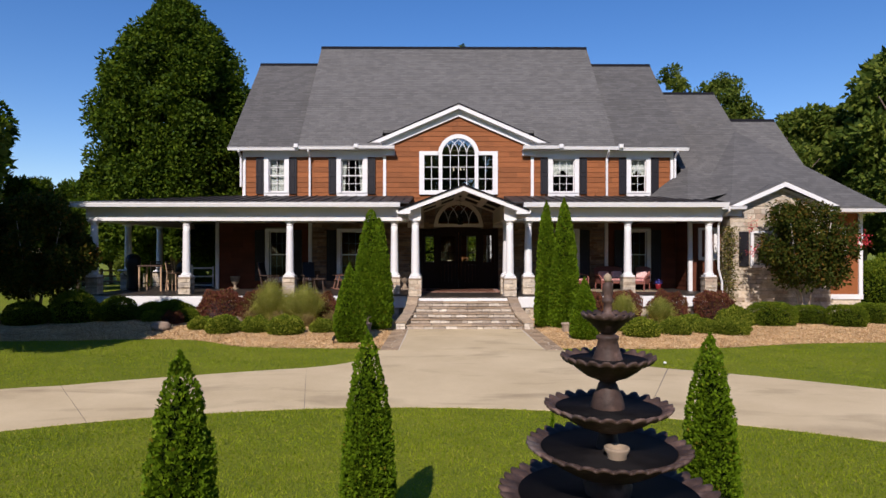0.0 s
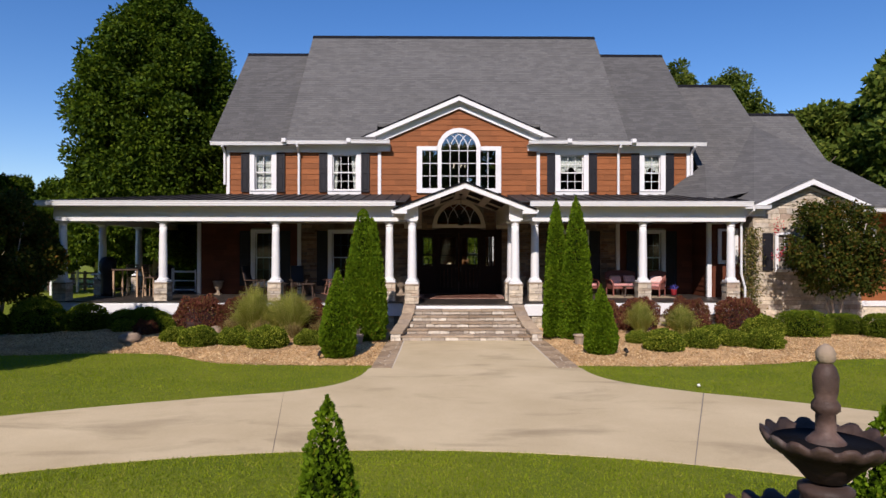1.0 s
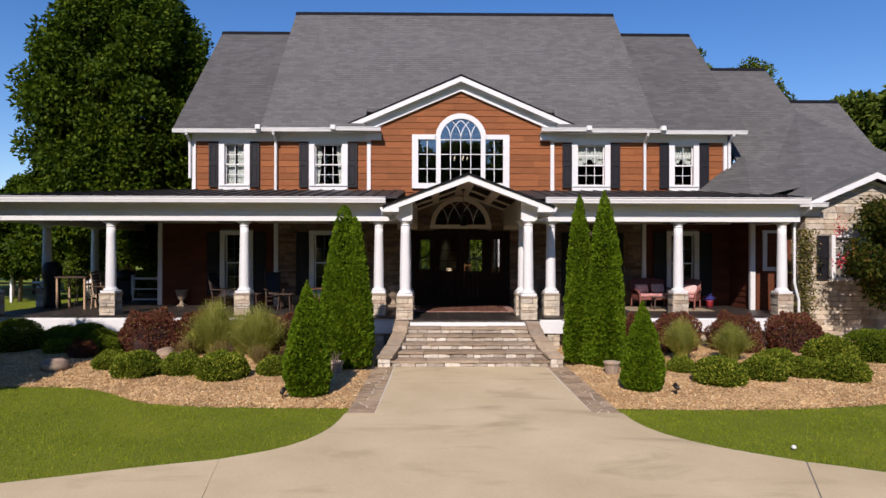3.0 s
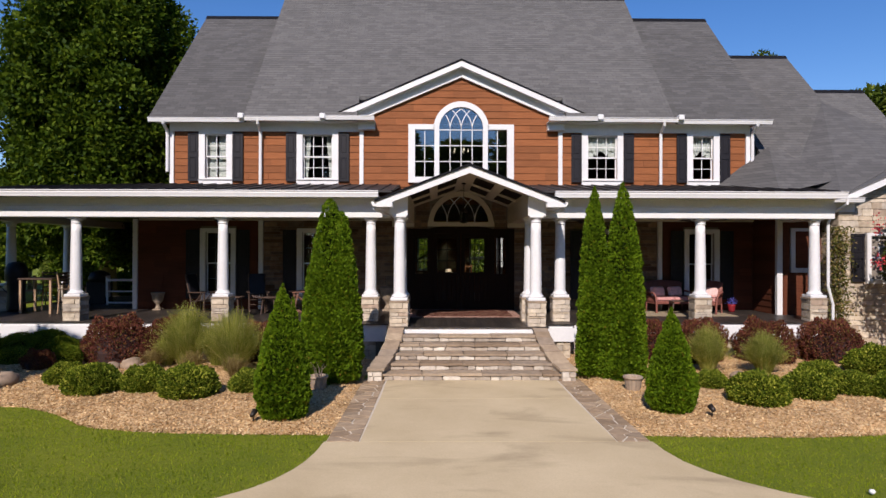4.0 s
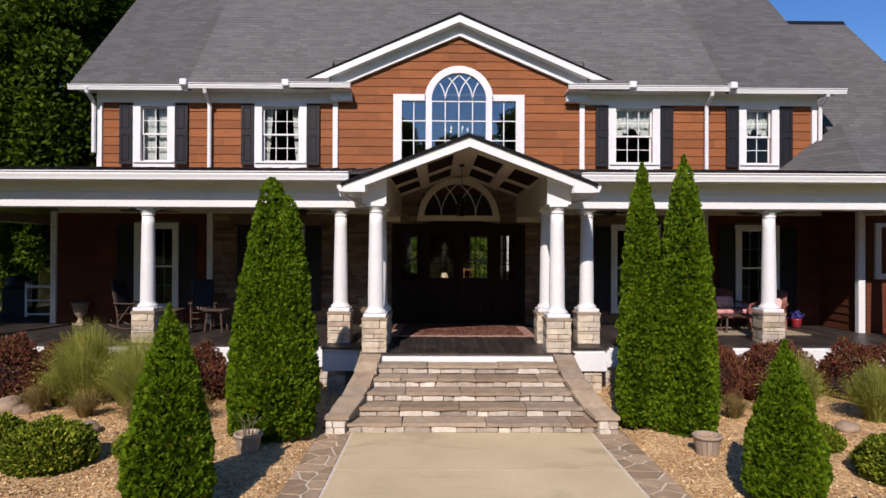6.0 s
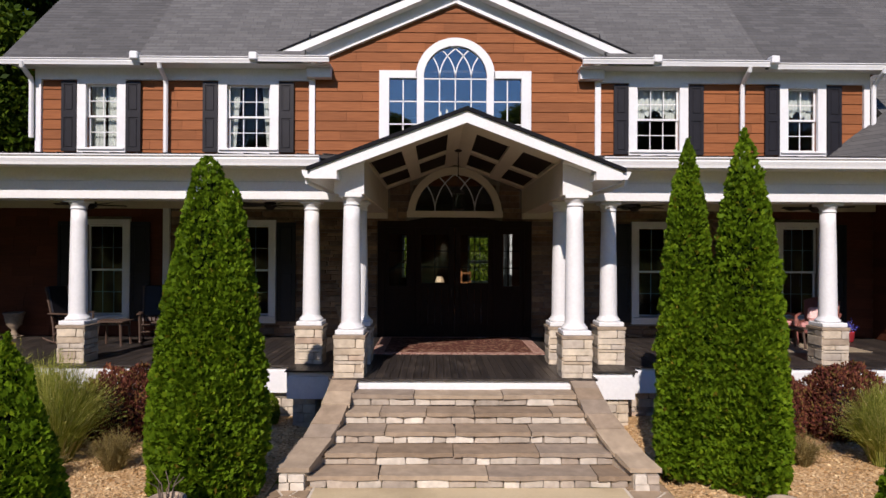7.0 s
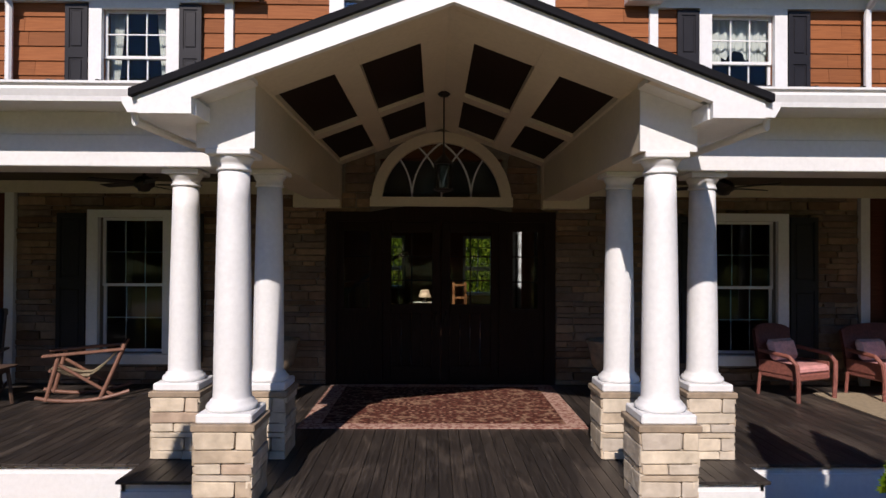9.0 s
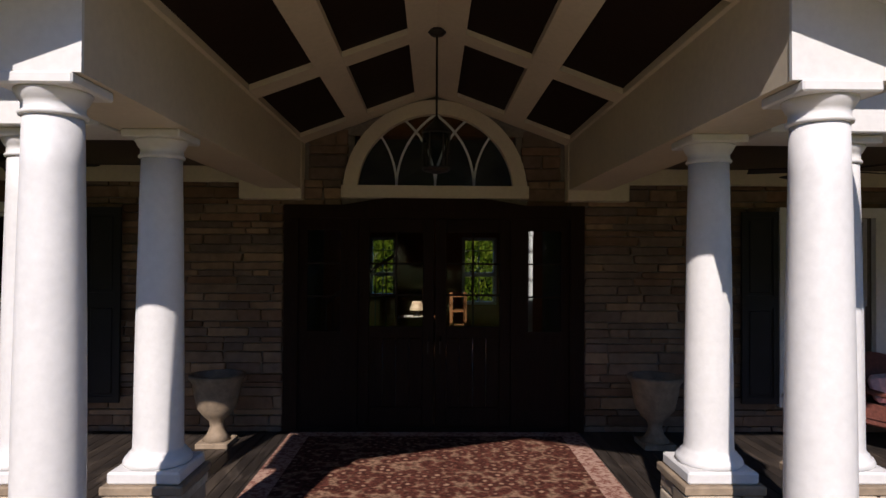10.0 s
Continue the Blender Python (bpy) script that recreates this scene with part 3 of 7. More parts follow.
xy = np.concatenate([lawn_blades(-12.0, 9.5, -19.4, -12.2, 190000), lawn_blades(-17.0, 0.1, -13.5, -4.2, 95000), lawn_blades(-0.1, 16.0, -13.5, -4.7, 90000)])
n = len(xy)
base = np.concatenate([xy, np.zeros((n, 1))], 1)
ang = RNG.uniform(0, 2 * np.pi, n)
h = RNG.uniform(0.02, 0.05, n) * (0.8 + 0.4 * np.array([noise.noise((x * 0.8, y * 0.8, 0)) for x, y in xy]))
wv = np.stack([np.cos(ang), np.sin(ang), np.zeros(n)], 1) * RNG.uniform(0.004, 0.009, n)[:, None]
tip = base + np.stack([RNG.normal(0, 0.016, n), RNG.normal(0, 0.016, n), h], 1)
blades = new("grass_blades", cloud_mesh("grass_blades", np.stack([base - wv, base + wv, tip], 1), 3, "blade"))
tagged(blades, "short green grass blades of the lawn", "grass", kind="stuff")

# ---- the house ----
FL = 0.955          # porch floor
WALL = 4.65        # front of the walls
EAVE_Y, EAVE_Z = 4.22, 7.0
house = thing("house", (0, 0, 0), "large two-storey cedar-sided house with grey shingle roof and stone entry", "house")


def hpart(name, bm, material, label="", parent=None, smooth=False):
    return part(name, bm, material, parent or house, label, smooth)


# upper wall core with window openings cut through
UP_WINDOWS = [(-7.87, 0.69), (-4.61, 0.96), (4.56, 0.96), (7.82, 0.67)]
U_TOP, U_BOT = 6.57, 5.15
LOW_WINDOWS = [(-7.78, 0.82), (-4.62, 0.96), (4.6, 0.96), (7.77, 0.82)]
L_TOP, L_BOT = 3.44, 1.42


def wall_with_holes(x0, x1, z0, z1, y0, y1, holes):
    xs = sorted({x0, x1, *[h[0] for h in holes], *[h[1] for h in holes]})
    bm = bmesh.new()
    for a, b in zip(xs, xs[1:]):
        zs = sorted([(h[2], h[3]) for h in holes if h[0] <= a + 1e-6 and h[1] >= b - 1e-6])
        z = z0
        for p, q in zs:
            if p > z + 1e-4:
                box(bm, a, b, y0, y1, z, p)
            z = q
        if z < z1 - 1e-4:
            box(bm, a, b, y0, y1, z, z1)
    bmesh.ops.remove_doubles(bm, verts=bm.verts[:], dist=0.0005)
    return bm


BIG = (-1.48, 1.48, 5.22, 6.74)
up_holes = [(c - w / 2, c + w / 2, U_BOT, U_TOP) for c, w in UP_WINDOWS] + [BIG, (-0.71, 0.71, 6.74, 7.46)]
upper_wall = hpart("wall", wall_with_holes(-9.33, 9.33, 4.35, 7.0, WALL + 0.03, WALL + 0.22, up_holes[:-1] + [(-0.71, 0.71, 6.74, 7.0)]), "siding")
low_holes = [(c - w / 2, c + w / 2, L_BOT, L_TOP) for c, w in LOW_WINDOWS] + [(-1.70, 1.70, FL, 3.56), (-0.93, 0.93, 3.76, 4.25)]
lower_wall = hpart("wall", wall_with_holes(-10.5, 9.45, 0.0, 4.35, WALL + 0.04, WALL + 0.24, low_holes[:-1] + [(-0.93, 0.93, 3.76, 4.35)]), "mortar", "stone and siding wall under the porch")
# gable core above the eaves, arch cut in by its outline
top_out = [(-3.2, 7.0), (-0.9, 7.0)] + arc(0, 6.76, 0.735, 160, 20, 14) + [(0.9, 7.0), (3.2, 7.0), (3.2, 7.22), (0, 8.64), (-3.2, 7.22)]
hpart("wall", prism(top_out, "y", WALL + 0.03, WALL + 0.22), "siding", "gable wall")
for sx in (-1, 1):
    hpart("wall", boxes((sx * 9.33 - 0.1, sx * 9.33 + 0.1, WALL + 0.22, 14.6, 0.0, 7.0)), "siding")
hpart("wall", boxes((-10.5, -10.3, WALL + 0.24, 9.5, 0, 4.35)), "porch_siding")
back_holes = [(-1.71, -1.0, 1.9, 3.5), (0.77, 1.7, 1.7, 3.5)]
hpart("wall", wall_with_holes(-9.33, 16.2, 0.0, 7.0, 14.4, 14.6, back_holes), "siding", "rear wall")
# inside: storey floor, hall partitions, hall floor
hpart("interior_floor", boxes((-9.2, 9.2, WALL + 0.24, 14.4, 0.7, FL - 0.01)), "interior_floor")
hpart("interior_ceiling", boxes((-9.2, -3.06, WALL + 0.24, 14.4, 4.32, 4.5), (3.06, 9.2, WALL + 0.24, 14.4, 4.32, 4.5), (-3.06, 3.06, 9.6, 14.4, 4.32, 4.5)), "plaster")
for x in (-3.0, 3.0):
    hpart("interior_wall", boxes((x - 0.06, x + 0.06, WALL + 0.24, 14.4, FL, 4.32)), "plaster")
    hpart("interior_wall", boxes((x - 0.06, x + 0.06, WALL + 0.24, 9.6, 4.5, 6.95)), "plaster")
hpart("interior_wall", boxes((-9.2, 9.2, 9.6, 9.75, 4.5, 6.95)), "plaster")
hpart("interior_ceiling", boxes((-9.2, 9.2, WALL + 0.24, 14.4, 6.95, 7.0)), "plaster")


def planks(parent, x0, x1, z0, z1, y, holes, rnd, slope=None, expo=0.222, material="siding"):
    """Lapped siding boards, each its own piece, with random butt joints. slope(z) gives the half width under a gable."""
    k, z = 0, z0
    while z < z1 - 0.02:
        h = min(expo, z1 - z)
        spans = [(x0, x1)]
        if slope:
            w = slope(z)
            spans = [(max(x0, -w), min(x1, w))]
        for a, b, c, d in holes:
            if c < z + h - 0.01 and d > z + 0.01:
                spans = [s for p, q in spans for s in ((p, min(q, a)), (max(p, b), q)) if s[1] - s[0] > 0.01]
        for p, q in spans:
            x = p
            while x < q - 0.005:
                ln = rnd.uniform(0.5, 1.25)
                if q - x - ln < 0.35:
                    ln = q - x
                bm = bmesh.new()
                g = 0.002
                dy = rnd.uniform(0, 0.004)
                vs = [(x + g, y - 0.024 - dy, z), (x + ln - g, y - 0.024 - dy, z), (x + ln - g, y - 0.006, z + h + 0.012), (x + g, y - 0.006, z + h + 0.012)]
                if slope:
                    wt = slope(z + h)
                    vs[2] = (min(vs[2][0], max(wt, 0.01)), *vs[2][1:])
                    vs[3] = (max(vs[3][0], -max(wt, 0.01)), *vs[3][1:])
                f = [bm.verts.new(v) for v in vs]
                bk = [bm.verts.new((v[0], y + 0.03, v[2])) for v in vs]
                bm.faces.new(f)
                for i in range(4):
                    j = (i + 1) % 4
                    bm.faces.new((f[i], bk[i], bk[j], f[j]))
                part("plank", bm, material, parent)
                x += ln
        z += h


def frame_ring(bm, ox0, ox1, oz0, oz1, ix0, ix1, iz0, iz1, y0, y1):
    """A rectangular frame with mitred corners."""
    o = [(ox0, oz0), (ox1, oz0), (ox1, oz1), (ox0, oz1)]
    n = [(ix0, iz0), (ix1, iz0), (ix1, iz1), (ix0, iz1)]
    v = [[bm.verts.new((p[0], y, p[1])) for p in ring] for ring, y in ((o, y0), (n, y0), (n, y1), (o, y1))]
    for a, b in ((0, 1), (1, 2), (2, 3), (3, 0)):
        for i in range(4):
            j = (i + 1) % 4
            bm.faces.new((v[a][i], v[a][j], v[b][j], v[b][i]))
    return bm


def sash_window(x, w, z0, z1, y, cols, rows, casing, curtain=""):
    """A double-hung window in its opening: casing, frame, sill, muntins, two panes."""
    win = hpart("window", frame_ring(bmesh.new(), x - w / 2 - casing, x + w / 2 + casing, z0 - casing, z1 + casing * 0.7, x - w / 2, x + w / 2, z0, z1, y - 0.05, y + 0.03), "white", "white painted sash window casing")
    zm = (z0 + z1) / 2
    part("sill", boxes((x - w / 2 - casing * 0.9, x + w / 2 + casing * 0.9, y - 0.09, y - 0.05, z0 - 0.05, z0 - 0.005), bevel=0.006), "white", win)
    f, deep = 0.042, 0.05 if z0 < 2 and x < 10 else 0.0
    mw, back = (0.006, 0.021) if deep else (0.009, 0.004)
    for a, b, dy in ((zm - 0.02, z1, 0.05 + deep), (z0, zm + 0.02, 0.085 + deep)):
        part("sash", frame_ring(bmesh.new(), x - w / 2, x + w / 2, a, b, x - w / 2 + f, x + w / 2 - f, a + f, b - f, y + dy, y + dy + 0.035), "white", win)
        bm = bmesh.new()
        for i in range(1, cols):
            mx = x - w / 2 + f + (w - 2 * f) * i / cols
            box(bm, mx - mw, mx + mw, y + dy + back, y + dy + 0.03, a + f, b - f)
        for j in range(1, rows):
            mz = a + f + (b - a - 2 * f) * j / rows
            box(bm, x - w / 2 + f, x + w / 2 - f, y + dy + back + 0.002, y + dy + 0.028, mz - mw, mz + mw)
        part("muntin", bm, "white", win)
        pane = part("pane", boxes((x - w / 2 + f, x + w / 2 - f, y + dy + 0.014, y + dy + 0.02, a + f, b - f)), "glass", win)
        pane.visible_shadow = False
    if curtain:
        bm = bmesh.new()
        for s in (-1, 1):
            n = 22
            wide = w * (0.52 if curtain == "full" else 0.30)
            top = [(x + s * (w / 2 + 0.04 - wide * i / n), y + 0.22 + 0.018 * math.sin(i * 1.9), z1 + 0.1) for i in range(n + 1)]
            low = [(x + s * (w / 2 + 0.04 - wide * (0.55 if curtain == "tied" else 1.0) * i / n), y + 0.22 + 0.022 * math.sin(i * 1.9 + 0.4), z0 - 0.1 if curtain == "full" else (z0 - 0.1 if curtain == "tied" else zm + 0.05)) for i in range(n + 1)]
            quad_strip(top, low, bm)
        if curtain == "valance":
            n = 30
            quad_strip([(x - w / 2 - 0.04 + (w + 0.08) * i / n, y + 0.2 + 0.02 * math.sin(i * 1.7), z1 + 0.1) for i in range(n + 1)],
                       [(x - w / 2 - 0.04 + (w + 0.08) * i / n, y + 0.2 + 0.03 * math.sin(i * 1.7), zm + 0.08 + 0.16 * abs(math.sin(i * math.pi / 10))) for i in range(n + 1)], bm)
        part("curtain", bm, "curtain", win, "pale curtain behind the glass", True)
    return win


def shutter(x, w, z0, z1, y):
    sh = hpart("shutter", boxes((x - w / 2, x + w / 2, y - 0.035, y - 0.012, z0, z1), bevel=0.004), "black", "black panelled wooden shutter")
    zm = z0 + (z1 - z0) * 0.53
    for a, b in ((z0, zm), (zm, z1)):
        part("shutter_frame", frame_ring(bmesh.new(), x - w / 2, x + w / 2, a, b, x - w / 2 + 0.06, x + w / 2 - 0.06, a + 0.07, b - 0.07, y - 0.05, y - 0.035), "black", sh)
        part("panel", box(bmesh.new(), x - w / 2 + 0.085, x + w / 2 - 0.085, y - 0.046, y - 0.03, a + 0.10, b - 0.10, bevel=0.01), "black", sh)


UP_CURTAINS = ["full", "tied", "valance", "valance"]
for (x, w), cu in zip(UP_WINDOWS, UP_CURTAINS):
    sash_window(x, w, U_BOT, U_TOP, WALL, 3 if w > 0.8 else 2, 2, 0.19, cu)
    for s in (-1, 1):
        shutter(x + s * (w / 2 + 0.19 + 0.175), 0.33, 5.06, 6.62, WALL - 0.02)

# big arched window over the entry
bw = hpart("arched_window", prism([(-1.70, 5.03), (1.70, 5.03), (1.70, 6.91), (0.875, 6.91)] + arc(0, 6.76, 0.89, 10, 170, 28) + [(-0.875, 6.91), (-1.70, 6.91)], "y", WALL - 0.06, WALL - 0.052), "white", "white arched three-part window over the portico")
bw.data.materials[0] = M["white"]
me = bw.data
bm = bmesh.new()
for a, b, c, d in ((-1.70, -1.48, 5.03, 6.91), (1.48, 1.70, 5.03, 6.91), (-0.86, -0.70, 5.22, 6.76), (0.70, 0.86, 5.22, 6.76), (-1.48, 1.48, 5.03, 5.22), (-1.48, -0.86, 6.74, 6.91), (0.86, 1.48, 6.74, 6.91)):
    box(bm, a, b, WALL - 0.06, WALL + 0.03, c, d, bevel=0.005)
ring = arc(0, 6.76, 0.89, 0, 180, 32)
inner = arc(0, 6.76, 0.71, 0, 180, 32)
for i in range(32):
    prism([ring[i], ring[i + 1], inner[i + 1], inner[i]], "y", WALL - 0.06, WALL + 0.03, bm)
bm.to_mesh(me)
bm.free()


def bars(segs, y, width, depth, bm=None):
    """Thin flat bars along polylines in a wall plane."""
    bm = bm or bmesh.new()
    for line in segs:
        for (x0, z0), (x1, z1) in zip(line, line[1:]):
            d = Vector((x1 - x0, z1 - z0))
            if d.length < 1e-5:
                continue
            n = Vector((-d.y, d.x)).normalized() * width / 2
            prism([(x0 + n.x, z0 + n.y), (x1 + n.x, z1 + n.y), (x1 - n.x, z1 - n.y), (x0 - n.x, z0 - n.y)], "y", y, y + depth, bm)
    return bm


def gothic(r, cz, n, steps=14):
    """Crossing arcs of a fan window: circles of the radius of the opening, kept within it."""
    lines = []
    for k in range(1, n):
        x0 = -r + 2 * r * k / n
        for s in (-1, 1):
            pts = []
            R = 1.12 * r
            for i in range(steps * 2 + 1):
                a = (math.pi * 0.62) * i / (steps * 2)
                p = (x0 + s * (R - R * math.cos(a)), cz + R * math.sin(a))
                if math.hypot(p[0], p[1] - cz) > r + 0.01:
                    break
                pts.append(p)
            lines.append(pts)
    return lines


segs = [[(x, 5.22), (x, 6.74)] for x in (-1.17, 1.17, -0.355, 0.0, 0.355)]
segs += [[(a, z), (b, z)] for a, b in ((-1.48, -0.86), (0.86, 1.48), (-0.7, 0.7)) for z in (5.72, 6.23)] + [[(-0.7, 6.74), (0.7, 6.74)]]
part("muntin", bars(segs, WALL + 0.0, 0.026, 0.03), "white", bw)
part("muntin", bars(gothic(0.71, 6.76, 4), WALL + 0.0, 0.026, 0.03), "white", bw, "curved white tracery bars")
for sp in ((-1.48, -0.86, 5.22, 6.74), (0.86, 1.48, 5.22, 6.74), (-0.70, 0.70, 5.22, 6.74)):
    part("pane", boxes((sp[0], sp[1], WALL + 0.012, WALL + 0.018, sp[2], sp[3])), "coated_glass", bw).visible_shadow = False
part("pane", prism(arc(0, 6.76, 0.71, 0, 180, 32), "y", WALL + 0.012, WALL + 0.018), "coated_glass", bw).visible_shadow = False

# upper trim: corner boards, frieze
for x in (-9.27, -3.2, 3.2, 9.27):
    hpart("corner_board", boxes((x - 0.065, x + 0.065, WALL - 0.045, WALL + 0.035, 4.85, 6.72), bevel=0.004), "white")
for x0, x1 in ((-9.33, -3.14), (3.14, 9.33)):
    hpart("frieze", boxes((x0, x1, WALL - 0.055, WALL + 0.03, 6.66, 6.93)), "white")
    hpart("soffit", boxes((x0 - 0.40 if x0 < 0 else x0 - 0.4, x1 + 0.40, EAVE_Y + 0.03, WALL + 0.06, 6.92, 6.95)), "white")


def gutter(x0, x1, y, z, h=0.13, d=0.12):
    """A K-style gutter with a stepped face."""
    return hpart("gutter", prism([(y + d, z), (y + d, z - h), (y + d * 0.35, z - h), (y + d * 0.3, z - h * 0.75), (y + 0.02, z - h * 0.4), (y + 0.025, z - h * 0.25), (y, z - h * 0.12), (y, z)], "x", x0, x1), "white", "white metal gutter")


for a, b, dz in ((-9.85, -6.85, -0.04), (-6.95, -4.3, 0.0), (-4.45, -2.75, 0.03), (2.75, 4.45, 0.03), (4.3, 6.95, 0.0), (6.85, 9.85, -0.04)):
    gutter(a, b, EAVE_Y - 0.10 - dz, 7.05 + dz)
for x in (-6.92, -4.37, 4.37, 6.92):
    hpart("gutter_end", boxes((x - 0.09, x + 0.09, EAVE_Y - 0.16, EAVE_Y + 0.06, 6.97, 7.14), bevel=0.02), "white")
for s in (-1, 1):
    hpart("cornice_return", boxes((min(s * 2.76, s * 3.3), max(s * 2.76, s * 3.3), EAVE_Y + 0.22, WALL - 0.001, 6.70, 6.94), bevel=0.01), "white")
    for x in (6.42, 9.38):
        pts = [(s * x, EAVE_Y - 0.02, 6.93), (s * x, EAVE_Y + 0.0, 6.84), (s * x, EAVE_Y + 0.30, 6.66), (s * x, WALL - 0.10, 6.55), (s * x, WALL - 0.10, 4.88 if x < 9 else 5.35)]
        hpart("downspout", tube(pts, 0.052, 8), "white", "white downspout")

# ---- roofs ----


def gable_roof(x0, x1, y_front, z_front, y_ridge, z_ridge, y_back, label="", more=(), material="shingle"):
    """Thick two-slope roof with stepped shingle courses on the front; more: further runs under the same ridge."""
    bm = bmesh.new()
    for run in more:
        roof_run(bm, *run, y_ridge, z_ridge, y_back)
    roof_run(bm, x0, x1, y_front, z_front, y_ridge, z_ridge, y_back)
    r = hpart("roof", bm, material, label)
    xs = [x0, x1] + [v for run in more for v in run[:2]]
    part("ridge_cap", prism([(y_ridge - 0.13, z_ridge - 0.13 * 1.08 + 0.025), (y_ridge, z_ridge + 0.05), (y_ridge + 0.13, z_ridge - 0.13 * 1.08 + 0.025), (y_ridge + 0.13, z_ridge - 0.25), (y_ridge - 0.13, z_ridge - 0.25)], "x", min(xs) - 0.01, max(xs) + 0.01), "asphalt_edge", r)
    return r


def roof_run(bm, x0, x1, y_front, z_front, y_ridge, z_ridge, y_back):
    n = int((y_ridge - y_front) / 0.10)
    prof = []
    for i in range(n):
        a, b = i / n, (i + 1) / n
        ya, yb = y_front + (y_ridge - y_front) * a, y_front + (y_ridge - y_front) * b
        za, zb = z_front + (z_ridge - z_front) * a, z_front + (z_ridge - z_front) * b
        prof += [(ya, za + 0.012), (yb, zb + 0.002)]
    prof += [(y_ridge, z_ridge + 0.02), (y_back, z_front)]
    prof += [(y_back, z_front - 0.14), (y_ridge, z_ridge - 0.16), (y_front, z_front - 0.12)]
    prism(prof, "x", x0, x1, bm)


MS = (13.03 - 7.05) / (9.67 - EAVE_Y + 0.06)
gable_roof(-6.85, -3.3, EAVE_Y - 0.06, 7.05, 9.67, 13.03, 15.2, "dark grey asphalt shingle main roof", [(3.3, 6.72, EAVE_Y - 0.06, 7.05), (-3.3, 3.3, 4.92, 7.05 + MS * (4.92 - EAVE_Y + 0.06))])
for s in (-1, 1):
    x0, x1 = sorted((s * 6.78, s * 9.86))
    gable_roof(x0, x1, EAVE_Y + 0.02, 7.00, 9.3, 12.05, 15.0, material="darker_shingle")
# end gable walls under the steep roofs
for s in (-1, 1):
    hpart("wall", prism([(4.7, 6.9), (14.4, 6.9), (9.3, 11.8)], "x", s * 9.4 - 0.08, s * 9.4 + 0.08), "siding")
# stepped roofs to the right
gable_roof(9.8, 13.3, 3.2, 4.45, 9.7, 10.72, 15.0)
gable_roof(13.2, 16.3, 4.6, 4.40, 9.5, 9.30, 14.6)


def hip_roof(apex, corners, thick=0.12):
    bm = bmesh.new()
    top = bm.verts.new(apex)
    vs = [bm.verts.new(c) for c in corners]
    lo = [bm.verts.new((c[0], c[1], c[2] - thick)) for c in corners]
    for i in range(len(vs)):
        j = (i + 1) % len(vs)
        bm.faces.new((vs[i], vs[j], top))
        bm.faces.new((vs[i], lo[i], lo[j], vs[j]))
    bm.faces.new(lo[::-1])
    return bm


# hip roof of the wing, rising out of the stepped roof; its front is notched by the small gable
HIP = Vector((13.22, 7.18, 8.29))
bm = bmesh.new()
top = bm.verts.new(HIP)
rim = [bm.verts.new(v) for v in ((9.96, 3.51, 4.75), (10.62, 1.985, 4.42), (12.76, 2.95, 5.38), (14.9, 1.965, 4.36), (16.75, 1.95, 4.33), (17.2, 7.2, 4.5), (14.5, 10.0, 4.5))]
for a, b in zip(rim, rim[1:]):
    bm.faces.new((a, b, top))
lo = [bm.verts.new(v.co - Vector((0, 0, 0.12))) for v in rim]
for k in range(1, len(rim) - 2):
    bm.faces.new((rim[k], lo[k], lo[k + 1], rim[k + 1]))
bm.faces.new((rim[0], bm.verts.new((9.86, 1.99, 4.415)), rim[1]))
hpart("roof", bm, "darker_shingle", "grey shingle hip roof of the side wing")
bm = bmesh.new()
q = [bm.verts.new(v) for v in ((8.2, 4.64, 4.93), (9.95, 4.64, 6.25), (9.0, 2.2, 4.5), (11.2, 2.9, 5.0))]
bm.faces.new((q[0], q[1], q[2]))
bm.faces.new((q[1], q[2], q[3]))
hpart("roof", bm, "shingle")

# front gable: roof, rake boards, under-rake trim
gs = (8.80 - 7.06) / 4.08
bm = bmesh.new()
for s in (-1, 1):
    a, b = (s * 4.20, 7.08), (0, 8.89 + 0.03)
    prism([a, b, (0, 8.89 - 0.06), (s * 4.20, 6.99)], "y", 4.36, 6.4, bm)
hpart("gable_roof", bm, "shingle", "low-pitched front gable roof")
bm = bmesh.new()
for s in (-1, 1):
    prism([(s * 4.13, 7.10), (0, 8.88), (0, 8.70), (s * 3.74, 7.09)], "y", 4.33, 4.37, bm)
hpart("rake_board", bm, "white", "white gable rake board")
bm = bmesh.new()
for s in (-1, 1):
    prism([(s * 4.22, 7.10), (0, 8.945), (0, 8.885), (s * 4.17, 7.085)], "y", 4.31, 4.358, bm)
hpart("drip_edge", bm, "asphalt_edge", "dark drip edge")
bm = bmesh.new()
for s in (-1, 1):
    prism([(s * 3.78, 7.11), (0, 8.73), (0, 8.70), (s * 3.72, 7.11)], "y", 4.37, WALL - 0.06, bm)
    prism([(s * 3.78, 7.11), (0, 8.73), (0, 8.46), (s * 3.22, 7.08)], "y", WALL - 0.06, WALL - 0.03, bm)
hpart("soffit", bm, "white")
bm = bmesh.new()
for s in (-1, 1):
    prism([(s * 3.22, 7.085), (0, 8.465), (0, 8.42), (s * 3.22, 7.04)], "y", WALL - 0.09, WALL + 0.02, bm)
hpart("rake_trim", bm, "white")

# porch roof: dark standing-seam metal in two runs and the side run
PG_Y, PG_Z = 0.76, 4.41
PX0, PX1 = -14.15, 9.95
W_Z = 4.97


def roof_z(y):
    return PG_Z + (W_Z - PG_Z) * (y - PG_Y) / (WALL - PG_Y)


